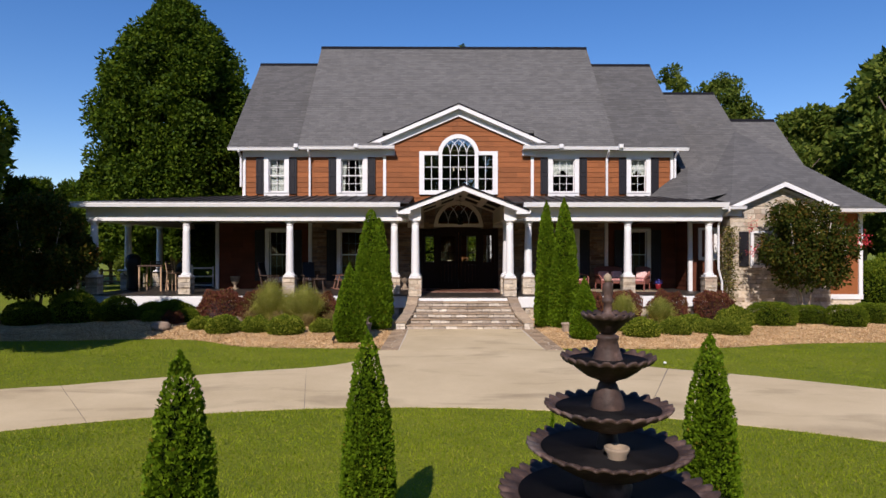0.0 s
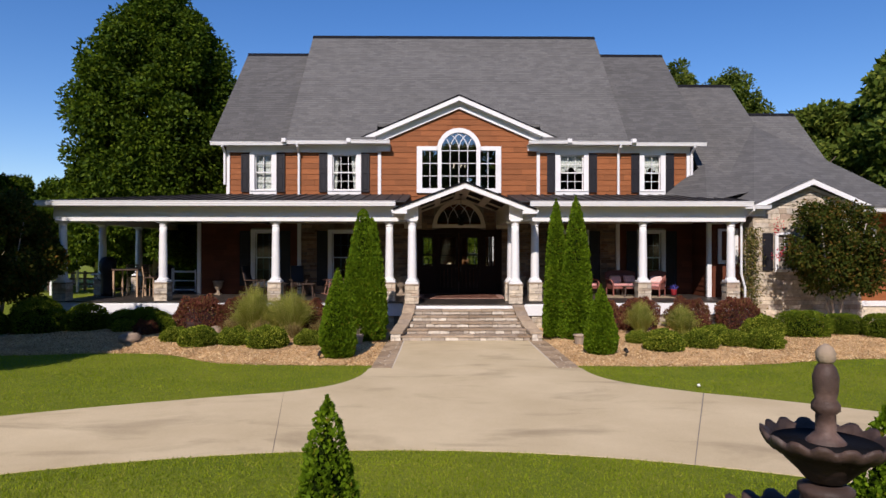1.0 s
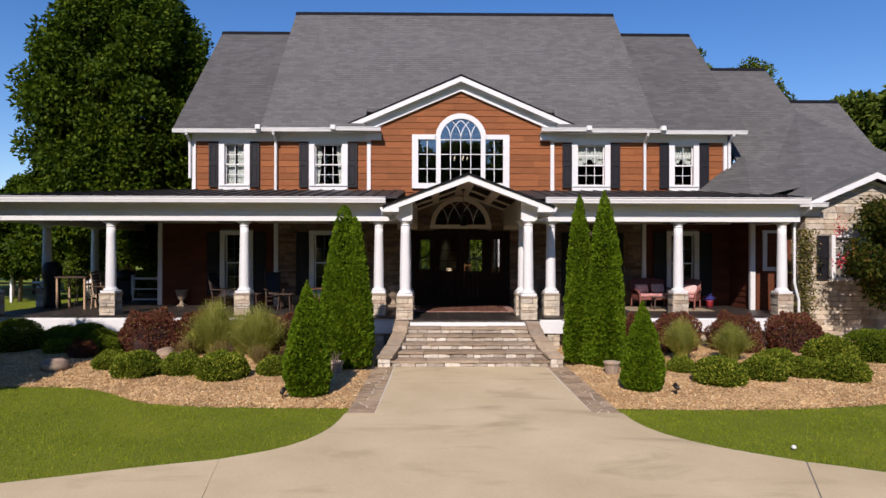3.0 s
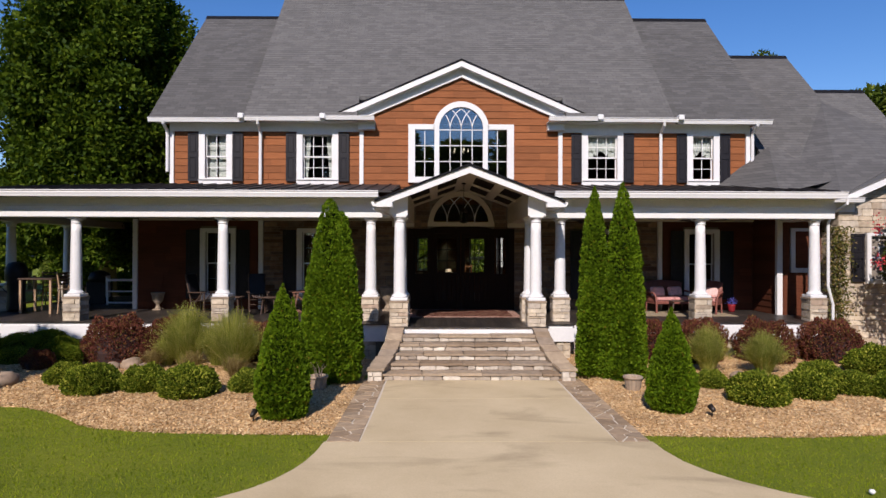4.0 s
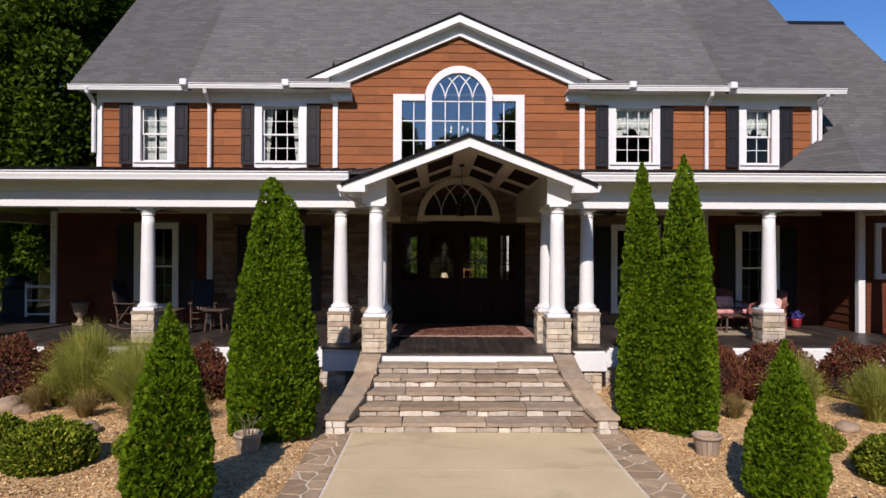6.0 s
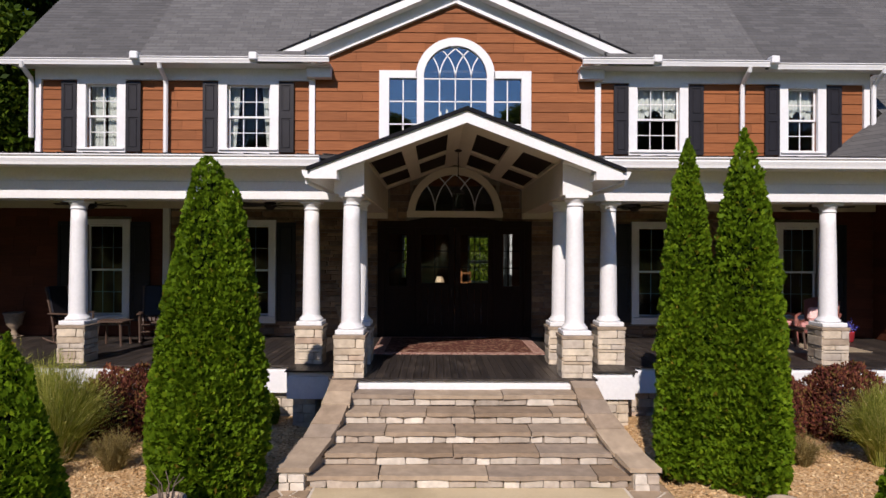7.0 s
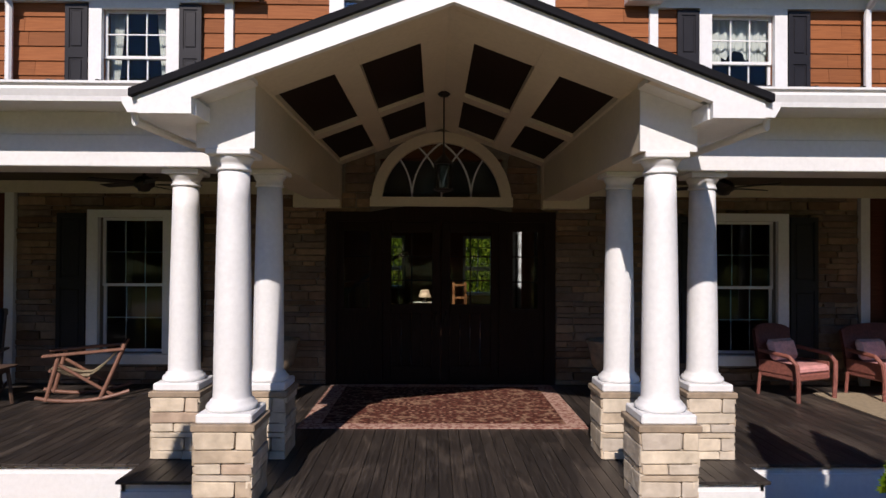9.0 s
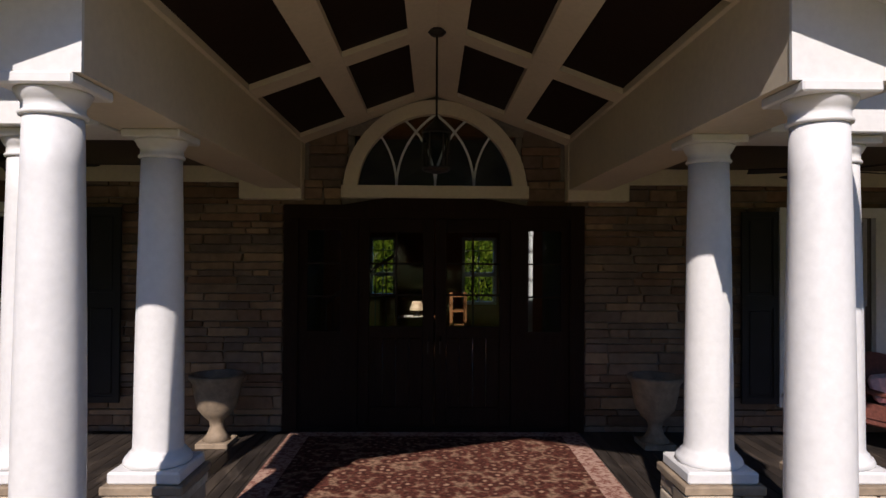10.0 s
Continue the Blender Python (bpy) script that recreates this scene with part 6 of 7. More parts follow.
part("head", boxes((-0.125, 0.125, -0.07, 0.07, 2.40, 2.47), bevel=0.008), "white", dc)
hr = thing("stair_handrail", (-1.2, 9.4, FL), "dark wooden handrail of the hall stairs", "handrail")
part("rail", tube([(-0.85, 0, 1.10), (-0.45, 0, 1.45), (0.45, 0, 2.03)], 0.035, 8), "dark_wood", hr)
part("newel_post", boxes((-0.92, -0.82, -0.05, 0.05, 0, 1.22), bevel=0.01), "dark_wood", hr)
for k in range(6):
    x = -0.7 + 0.2 * k
    part("baluster", tube([(x, 0, 0.0), (x, 0, 1.45 + 0.645 * (x + 0.45))], 0.014, 6), "dark_wood", hr)
# Added glowing prop where sunlight falls on the hall things.
tl = thing("table_lamp", (-0.31, 9.2, FL + 0.909), "small glowing lamp-shaped prop for a sunlit spot in the hall", "lamp")
part("base", lathe([(0.07, 0), (0.07, 0.015), (0.03, 0.03), (0.045, 0.07), (0.02, 0.11), (0.01, 0.13)], 16), "bronze", tl, "", True)
part("shade", lathe([(0.14, 0.11), (0.085, 0.27), (0.08, 0.27), (0.135, 0.11)], 20), "sun_glow", tl, "cream cone whose glow stands for sunlight", True)
tagged(part("table_runner", boxes((-0.56, -0.06, 8.96, 9.44, FL + 0.902, FL + 0.908)), "fabric"), "white cloth runner on the hall table", "cloth")
ch = thing("chandelier", (0, 6.6, 6.95), "small lit hall chandelier behind the arched window", "chandelier")
part("stem", tube([(0, 0, 0), (0, 0, -0.75)], 0.012, 6), "bronze", ch)
for k in range(6):
    a = math.pi * k / 3
    part("arm", tube([(0, 0, -0.72), (0.2 * math.cos(a), 0.2 * math.sin(a), -0.78), (0.32 * math.cos(a), 0.32 * math.sin(a), -0.62)], 0.009, 6), "bronze", ch)
    part("bulb", lathe([(0.012, -0.62), (0.03, -0.57), (0.012, -0.51)], 10, at=(0.32 * math.cos(a), 0.32 * math.sin(a), 0)), "bulb", ch)

# ---- planting ----
ARB_Z = [0, 0.05, 0.16, 0.37, 0.53, 0.69, 0.87, 0.93, 0.98, 1.0]
BLUNT = [0.86, 0.95, 1.0, 0.96, 0.82, 0.66, 0.42, 0.34, 0.24, 0.10]
CONE = [0.80, 0.90, 1.0, 0.90, 0.76, 0.58, 0.34, 0.22, 0.10, 0.03]
COLUMN = [0.88, 0.96, 1.0, 0.92, 0.83, 0.71, 0.45, 0.30, 0.15, 0.05]
SLIM = [0.72, 0.89, 1.0, 0.92, 0.74, 0.54, 0.27, 0.17, 0.08, 0.02]
# outline of one scalloped fan of scale leaves: across, along
FAN = np.array([(-0.08, 0), (0.08, 0), (0.36, 0.40), (0.50, 0.74), (0.27, 0.70), (0.20, 1.02), (0.0, 0.80), (-0.20, 1.0), (-0.28, 0.68), (-0.52, 0.72), (-0.38, 0.38)])


def arborvitae_mesh(seed, ratio, stems, fans, spray, prof=CONE):
    """Unit height: a dense coat of small curled fans over one or more cones. stems: (dx, dy, height, width) of each cone."""
    rng = np.random.default_rng(seed)
    polys = []
    share = sum(h * w for _, _, h, w in stems)
    for dx, dy, hh, ww in stems:
        n = int(fans * hh * ww / share)
        zs = np.linspace(0, 1, 400)
        area = np.cumsum(np.interp(zs, ARB_Z, prof) + 0.06)
        z = np.interp(rng.random(n) * area[-1], area, zs)
        th = rng.uniform(0, 2 * np.pi, n)
        c, s = np.cos(th), np.sin(th)
        girth = ratio * ww * np.interp(z, ARB_Z, prof)
        k = 0.42 / spray
        lump = np.array([noise.noise((a * k, b * k, q * k + seed)) for a, b, q in zip(girth * c, girth * s, z * hh)])
        broad = np.array([noise.noise((a * 2.0, b * 2.0, q * 7 + seed)) for a, b, q in zip(c, s, z)])
        r = girth * (0.97 + 0.09 * broad) + spray * (0.85 * lump - 0.55 - 0.5 * rng.random(n) ** 2)
        r = np.maximum(r, 0.0)
        foot = np.stack([r * c + dx, r * s + dy, z * hh * (1 - 0.5 * spray)], 1)
        axis = unit(np.stack([c, s, 0.7 + 2.6 * z ** 3], 1) + rng.normal(0, 0.42, (n, 3)))
        fan = unit(np.cross(axis, rng.normal(size=(n, 3))))
        flat = np.cross(axis, fan)
        size = spray * rng.uniform(0.65, 1.3, n) * (1.05 - 0.3 * z)
        curl = rng.normal(0, 0.32, n)
        p = foot[:, None, :] + size[:, None, None] * (FAN[None, :, 0, None] * fan[:, None, :] + FAN[None, :, 1, None] * axis[:, None, :] + (curl[:, None] * FAN[None, :, 1] ** 2)[:, :, None] * flat[:, None, :])
        polys.append(p)
    return cloud_mesh("foliage", np.concatenate(polys), len(FAN), "arbor")


def core(profile, n=14):
    return lathe(profile, n)


def arborvitae(place, height, mesh, ratio, label, group, turn=0.0, lean=0.0, prof=CONE):
    t = thing("arborvitae", place, label, "arborvitae", group, turn)
    f = new("foliage", mesh)
    f.parent = t
    f.matrix_basis = pose(0, 0, 0.03, lean, 0, 0) @ Matrix.Diagonal((height, height, height, 1))
    k = ratio * height * 0.76
    part("shade_core", core([(k * q, 0.03 + height * z * 0.92) for z, q in zip(ARB_Z, prof)]), "arbor_dark", t, "dark solid core painted as inner shade")
    part("trunk", tube([(0, 0, 0), (0, 0, height * 0.3)], 0.04, 6), "bark", t)
    return t


# Near-black solid cores: the shade inside the foliage is put into their colour.
M["arbor_dark"] = simple("inner_shade", (0.007, 0.013, 0.002), 0.95, vary=0.4, scale=12, bump=0.6, spec=0.02)
A1 = arborvitae_mesh(1, 0.184, [(-0.012, 0, 1.0, 0.90), (0.058, -0.02, 0.93, 0.64), (-0.052, -0.03, 0.80, 0.66), (0.01, -0.055, 0.68, 0.74)], 56000, 0.0150, BLUNT)
A2 = arborvitae_mesh(2, 0.100, [(0, 0, 1.0, 0.94), (0.034, -0.01, 0.86, 0.60), (-0.02, -0.03, 0.66, 0.82)], 33000, 0.0145, COLUMN)
A2B = arborvitae_mesh(12, 0.118, [(0, 0, 1.0, 0.90), (0.035, -0.01, 0.86, 0.72), (-0.05, -0.01, 0.66, 0.66), (0, -0.035, 0.60, 0.85)], 40000, 0.0145, COLUMN)
A3 = arborvitae_mesh(3, 0.212, [(0, 0, 1.0, 1.0), (0.085, -0.02, 0.90, 0.62)], 19000, 0.0225, SLIM)
A4 = arborvitae_mesh(4, 0.245, [(0, 0, 1.0, 1.0)], 15000, 0.027, SLIM)
A5 = arborvitae_mesh(5, 0.095, [(0, 0, 1.0, 1.0)], 9000, 0.018)
A6 = arborvitae_mesh(6, 0.132, [(0, 0, 1.0, 1.0), (0.022, -0.01, 0.88, 0.78), (-0.03, 0.012, 0.8, 0.7)], 28000, 0.0145, COLUMN)
TALL = "tall dense green cone arborvitae at the steps"
arborvitae((-3.01, -2.15, 0.08), 3.83, A1, 0.184, TALL, "entry arborvitae", 0, 0, BLUNT)
arborvitae((2.75, -1.58, 0.08), 4.17, A2, 0.104, "slim tall green arborvitae at the steps", "entry arborvitae", 0, 0, COLUMN)
arborvitae((3.27, -2.0, 0.08), 4.23, A2B, 0.121, "slim tall green arborvitae at the steps", "entry arborvitae", 0, 0, COLUMN)
arborvitae((-3.34, -5.15, 0.06), 2.19, A3, 0.212, "short green cone arborvitae in the mulch", "bed arborvitae", 0, 0, SLIM)
arborvitae((3.28, -4.83, 0.07), 1.77, A4, 0.245, "short broad green cone arborvitae in the mulch", "bed arborvitae", 90, 0, SLIM)
ball = lathe([(0.004, 0.0), (0.026, 0.008), (0.036, 0.03), (0.026, 0.052), (0.004, 0.06)], 14)
tagged(part("white_ball", ball, "white", None, "", True), "small white ball lying on the lawn", "ball").location = (4.28, -8.42, 0.02)
for x, y, h, tn, me, ra in ((-2.32, -19.2, 2.0, 0, A6, 0.132), (-1.456, -17.5, 1.9, 120, A6, 0.132), (1.237, -17.88, 1.93, 60, A6, 0.132), (0.05, -17.7, 1.28, 10, A5, 0.095)):
    arborvitae((x, y, 0), h, me, ra, "young slender arborvitae on the island lawn", "island arborvitae", tn)


def shrub_mesh(seed, n, leaf, material, squash=0.62, rough=0.16, square=2.0):
    """A low mound of small leaves, unit radius."""
    rng = np.random.default_rng(seed)
    v = unit(rng.normal(size=(n, 3)))
    v[:, 2] = np.abs(v[:, 2])
    b = np.array([noise.noise((x * 2.2 + seed, y * 2.2, z * 2.2)) + 0.5 * noise.noise((x * 6 + seed, y * 6, z * 6)) for x, y, z in v])
    r = (1 + rough * b) * (1 - 0.22 * rng.random(n) ** 2.2)
    r = r / (np.abs(v) ** square).sum(1) ** (1 / square) * 0.96
    p = v * r[:, None] * (1, 1, squash * 1.85)
    p[:, :2] *= np.interp(v[:, 2], [0.0, 0.25], [0.86, 1.0])[:, None]
    d = v + rng.normal(0, 0.7, (n, 3)) + (0, 0, 0.3)
    return cloud_mesh("foliage", leaf_quads(p, d, leaf * rng.uniform(0.6, 1.4, n), leaf * 0.55, rng), 4, material)


SHRUBS = {k: [shrub_mesh(s + 10 * i, n, lf, m, sq, ro, pw) for i in range(2)] for s, (k, n, lf, m, sq, ro, pw) in enumerate((
    ("boxwood", 9500, 0.105, "boxwood", 0.56, 0.16, 2.3), ("loro", 11000, 0.085, "loro", 0.70, 0.2, 3.4), ("hedge", 9000, 0.08, "hedge", 0.75, 0.08, 2.4), ("box_hedge", 9000, 0.08, "hedge", 0.66, 0.06, 4.5)))}
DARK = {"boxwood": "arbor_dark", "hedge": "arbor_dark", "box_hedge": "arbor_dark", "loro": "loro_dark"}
# Dark core of the purple shrubs, shade between leaves painted in.
M["loro_dark"] = simple("inner_purple_shade", (0.03, 0.012, 0.010), 0.9, vary=0.4, scale=12)


def shrub(kind, x, y, rx, ry, rz, label, group, k=0):
    t = thing({"boxwood": "boxwood_bush", "loro": "purple_shrub", "hedge": "clipped_hedge_bush", "box_hedge": "clipped_hedge_bush"}[kind], (x, y, mound(x, y) if y < 3 else 0.02), label, "shrub", group, 77 * k)
    f = new("foliage", SHRUBS[kind][k % 2])
    f.parent = t
    f.matrix_basis = Matrix.Diagonal((rx, ry, rz, 1))
    sq = 0.72
    part("shade_core", core([(rx * 0.72, 0.0), (rx * 0.80, rz * 0.3), (rx * 0.68, rz * 0.65), (rx * 0.4, rz * 0.84), (rx * 0.05, rz * 0.9)]), DARK[kind], t, "dark solid core painted as inner shade")


BOX = "low rounded green boxwood bush in the mulch"
for k, (x, y, r) in enumerate(((-8.45, -2.54, 0.40), (-7.43, -3.39, 0.52), (-6.51, -3.17, 0.47), (-5.48, -3.65, 0.55), (-4.44, -3.22, 0.40), (-11.0, -0.3, 0.38),
                               (4.81, -2.92, 0.32), (5.10, -4.19, 0.53), (6.27, -3.75, 0.48), (7.31, -3.46, 0.42), (7.95, -3.89, 0.49), (7.10, -2.78, 0.48), (9.17, -1.47, 0.60))):
    shrub("boxwood", x, y, r, r, r * 0.95, BOX, "boxwood row", k)
for k, (x, y, rx, rz) in enumerate(((-8.68, 0.15, 0.76, 0.80), (-7.5, 0.2, 0.66, 0.78), (-10.0, -0.96, 0.36, 0.32), (4.75, 0.15, 0.55, 0.74), (-5.1, 0.15, 0.72, 0.72), (5.80, 0.15, 0.69, 0.76), (7.46, 0.15, 0.71, 0.76), (9.17, 0.15, 0.72, 0.76))):
    shrub("loro", x, y, rx, rx * 0.8, rz, "dark purple-leaved shrub along the porch", "purple shrubs", k)
for k, (x, y, rx, rz) in enumerate(((10.4, -1.45, 0.72, 0.62), (11.95, -1.0, 0.54, 0.52), (12.73, -1.75, 0.62, 0.56), (14.2, -0.8, 0.62, 0.56), (15.6, -1.1, 0.7, 0.58))):
    shrub("box_hedge", x, y, rx, rx * 0.9, rz, "clipped dark green hedge bush before the wing", "hedge row", k)
for k, (x, y, rx, rz) in enumerate(((-10.5, 0.35, 0.52, 0.52), (-9.95, -0.12, 0.48, 0.45), (-9.58, -0.55, 0.36, 0.36))):
    shrub("hedge", x, y, rx, rx * 0.9, rz, "smooth clipped green mound beside the purple shrubs", "clipped mounds", k)
for k, (x, y, rx, rz) in enumerate(((-3.2, 0.66, 0.30, 0.36), (3.5, 0.45, 0.44, 0.48))):
    shrub("hedge", x, y, rx, rx * 0.9, rz, "small dark green shrub beside the steps", "step shrubs", k)
for k, (x, y, rx, rz) in enumerate(((-11.4, 0.55, 0.6, 0.45), (-12.5, 0.25, 0.75, 0.62), (-10.8, 0.6, 0.5, 0.5), (-13.7, -0.4, 0.85, 0.8), (-15.0, -1.0, 0.8, 0.57))):
    shrub("hedge", x, y, rx, rx * 0.9, rz, "shaded dark green shrub at the porch corner", "corner shrubs", k)
for k, (x, y, rx, rz) in enumerate(((-15.0, 20.6, 1.7, 1.3), (-18.4, 20.9, 1.8, 1.2), (-22.0, 23.4, 2.0, 1.5), (-7.5, 31.5, 2.6, 3.0), (-3.2, 31.0, 2.6, 3.1), (1.4, 32.0, 2.7, 3.3), (6.0, 31.2, 2.6, 3.0))):
    shrub("hedge", x, y, rx, rx * 0.9, rz, "large green shrub behind the house", "rear shrubs", k)
for k, (x, y, rx, rz) in enumerate(((20.4, 7.6, 1.5, 1.5), (22.6, 9.0, 1.7, 1.9), (18.6, 3.0, 0.9, 0.8))):
    shrub("hedge", x, y, rx, rx * 0.9, rz, "dark green shrub beyond the wing", "wing shrubs", k)


def tuft(x, y, h, r, n, seed, label="pale feathery ornamental grass clump", material="straw"):
    """Arching blades from a narrow foot, each bent outwards at the top, and soft seed plumes on the tallest."""
    rng = np.random.default_rng(seed)
    t = thing("ornamental_grass", (x, y, mound(x, y)), label, "ornamental grass", "grass clumps")
    th, lean = rng.uniform(0, 2 * np.pi, n), rng.random(n) ** 0.7
    L = h * (0.55 + 0.5 * rng.random(n)) * (1.05 - 0.25 * lean ** 2)
    d = np.stack([np.cos(th), np.sin(th), np.zeros(n)], 1)
    up = np.array((0.0, 0.0, 1.0))
    foot = d * (rng.random(n) * 0.26 * r)[:, None]
    droop = lean * rng.uniform(0.5, 1.15, n)
    pts = []
    for q in (0.0, 0.4, 0.75, 1.0):
        out = r * droop * (0.35 * q + 0.62 * q * q)
        pts.append(foot + d * out[:, None] + up * (L * (q - 0.30 * droop * q ** 3))[:, None] + rng.normal(0, 0.03, (n, 3)) * q)
    sd = np.stack([-np.sin(th + rng.normal(0, 0.8, n)), np.cos(th), 0 * th], 1) * 0.0036
    w = (1.0, 0.85, 0.6, 0.12)
    q = np.concatenate([np.stack([pts[k] - sd * w[k], pts[k] + sd * w[k], pts[k + 1] + sd * w[k + 1], pts[k + 1] - sd * w[k + 1]], 1) for k in range(3)])
    new("blades", cloud_mesh("blades", q, 4, material)).parent = t
    tall = np.where(rng.random(n) < 0.10)[0]
    rep = np.repeat(tall, 9)
    m = len(rep)
    p = pts[3][rep] - (pts[3][rep] - pts[2][rep]) * rng.random(m)[:, None] * 0.6
    new("plumes", cloud_mesh("plumes", leaf_quads(p, (pts[3] - pts[2])[rep] * 6 + rng.normal(0, 0.45, (m, 3)), 0.045, 0.007, rng), 4, material)).parent = t


for k, (x, y, h, r) in enumerate(((-6.75, -0.45, 1.46, 0.82), (-5.38, -1.2, 1.38, 0.80), (-7.2, -0.55, 0.72, 0.36), (-6.0, -0.5, 1.1, 0.6), (5.42, -1.3, 1.04, 0.52), (6.62, -1.5, 0.94, 0.54))):
    tuft(x, y, h, r, 4600, 80 + k)
for k, (x, y, h, r) in enumerate(((-7.35, -0.95, 0.50, 0.36), (-6.3, -1.35, 0.45, 0.34), (-5.15, -1.95, 0.48, 0.36), (-4.45, -1.5, 0.50, 0.40), (4.35, -1.35, 0.42, 0.30))):
    tuft(x, y, h, r, 900, 120 + k, "low dry brownish grass tuft in the mulch", "dry_blade")


def garden_spotlight(x, y, turn):
    g = thing("garden_spotlight", (x, y, mound(x, y)), "small dark metal garden spotlight staked in the mulch", "garden light", "garden spotlights", turn)
    part("stake", tube([(0, 0, -0.05), (0, 0, 0.10)], 0.012, 6), "bronze", g)
    part("head", lathe([(0.02, -0.07), (0.04, -0.05), (0.048, 0.06), (0.04, 0.06), (0.036, 0.03)], 14), "bronze", g, "", True).matrix_basis = pose(0, 0, 0.14, 55, 0, 0)


garden_spotlight(-3.74, -5.42, 160)
garden_spotlight(3.80, -5.25, 200)


def rock(x, y, r, label="rounded tan fieldstone in the mulch", squash=0.6, seed=1):
    bm = bmesh.new()
    bmesh.ops.create_icosphere(bm, subdivisions=3, radius=r)
    for v in bm.verts:
        v.co *= 1 + 0.22 * noise.noise(v.co * (1.6 / r) + Vector((seed, 0, 0)))
        v.co.z *= squash
    ob = part("boulder", bm, "rock", None, "", True)
    ob.location = (x, y, mound(x, y) + r * squash * 0.5)
    tagged(ob, label, "boulder", "boulders")


for k, (x, y, r) in enumerate(((-9.6, -2.75, 0.31), (-7.9, -0.85, 0.26), (-7.5, -1.05, 0.16), (-8.25, -1.0, 0.17), (-5.8, -2.25, 0.2), (5.75, -2.1, 0.17))):
    rock(x, y, r, seed=k * 3)


def wooden_tub(place, turn, dry):
    st = thing("wooden_planter", place, "weathered wooden stave tub with dry stems" if dry else "weathered wooden stave tub filled with mulch", "planter", "wooden tubs", turn)
    n = 16
    for k in range(n):
        a, b = 2 * math.pi * (k + 0.04) / n, 2 * math.pi * (k + 0.96) / n
        bm = bmesh.new()
        vs = [[bm.verts.new((r * math.cos(t), r * math.sin(t), z)) for t in (a, b)] for r, z in ((0.142, 0.0), (0.178, 0.235), (0.160, 0.235), (0.126, 0.0))]
        for p, q in zip(vs, vs[1:] + vs[:1]):
            bm.faces.new((p[0], p[1], q[1], q[0]))
        for e in (0, 1):
            bm.faces.new([v[e] for v in vs])
        part("stave", bm, "tub_wood", st)
    part("rim", lathe([(0.176, 0.215), (0.194, 0.22), (0.196, 0.255), (0.186, 0.262), (0.160, 0.258), (0.158, 0.22)], 26), "tub_wood", st, "thick worn rim", True)
    part("fill", lathe([(0.002, 0.225), (0.09, 0.222), (0.160, 0.21)], 20), "mulch", st, "wood chips in the tub")
    if dry:
        for k in range(7):
            a = 0.9 * k
            part("dry_stem", tube([(0.05 * math.cos(a), 0.05 * math.sin(a), 0.2), (0.08 * math.cos(a), 0.08 * math.sin(a), 0.38), (0.17 * math.cos(a + 0.4), 0.17 * math.sin(a + 0.4), 0.46 + 0.03 * (k % 3))], 0.009, 5, None, 0.4), "bark", st)


wooden_tub((3.12, -3.2, mound(3.12, -3.2)), 0, False)
wooden_tub((-3.12, -3.1, mound(-3.12, -3.1)), 40, True)


def crown_mesh(seed, n, leaf, material, lobes, squash=1.0, shell=0.45, gap=-0.33):
    """Leaves on overlapping lobes of a crown; lobes are (x, y, z, r)."""
    rng = np.random.default_rng(seed)
    lob = np.array(lobes)
    w = lob[:, 3] ** 2
    pick = rng.choice(len(lob), n, p=w / w.sum())
    v = unit(rng.normal(size=(n, 3)))
    c = lob[pick]
    rr = c[:, 3] * (1 - shell * rng.random(n) ** 1.8)
    p = c[:, :3] + v * rr[:, None] * (1, 1, squash)
    keep = np.array([noise.noise((x * 0.9 + seed, y * 0.9, z * 0.9)) + 0.6 * noise.noise((x * 2.6, y * 2.6 + seed, z * 2.6)) > gap for x, y, z in p])
    p, v = p[keep], v[keep]
    m = len(p)
    d = v * 0.7 + rng.normal(0, 0.7, (m, 3)) + (0, 0, -0.2)
    return cloud_mesh("crown", leaf_quads(p, d, leaf * rng.uniform(0.6, 1.4, m), leaf * 0.62 * rng.uniform(0.7, 1.2, m), rng), 4, material)


def lobes_ovoid(rng, n, radius, z0, z1, small, power=1.0, shape=None):
    """Clump centres spread over an egg-shaped crown."""
    out = []
    for _ in range(n):
        t = rng.random()
        z = z0 + (z1 - z0) * t
        w = (shape(t) if shape else math.sin(math.pi * (0.12 + 0.82 * t)) ** power) * radius
        a, k = rng.uniform(0, 2 * math.pi), math.sqrt(rng.uniform(0.25, 1))
        out.append((w * k * math.cos(a) * 0.85, w * k * math.sin(a) * 0.85, z, small * rng.uniform(0.7, 1.25)))
    return out


def tree(name, place, height, trunk_r, crown, label, group="", bark="bark", limbs=7, crown_z=0.3, spread=0.25, turn=0.0, scale=1.0):
    t = thing(name, place, label, "tree", group, turn)
    rnd = random.Random(int(abs(place[0]) * 7 + abs(place[1]) * 3))
    bm = tube([(0, 0, 0), (0.02 * height * rnd.uniform(-1, 1), 0, height * 0.35), (0.03 * height * rnd.uniform(-1, 1), 0.02 * height, height * 0.85)], trunk_r, 9, None, 0.25)
    for k in range(limbs):
        a, z = 2.4 * k, height * (crown_z + (0.8 - crown_z) * k / limbs)
        l = height * spread * rnd.uniform(0.7, 1.2)
        tube([(0, 0, z), (l * 0.5 * math.cos(a), l * 0.5 * math.sin(a), z + l * 0.35), (l * math.cos(a), l * math.sin(a), z + l * 0.8)], trunk_r * 0.38, 6, bm, 0.3)
    part("trunk", bm, bark, t, "", True)
    c = new("crown", crown)
    c.parent = t
    c.matrix_basis = Matrix.Diagonal((scale, scale, scale, 1))
    return t


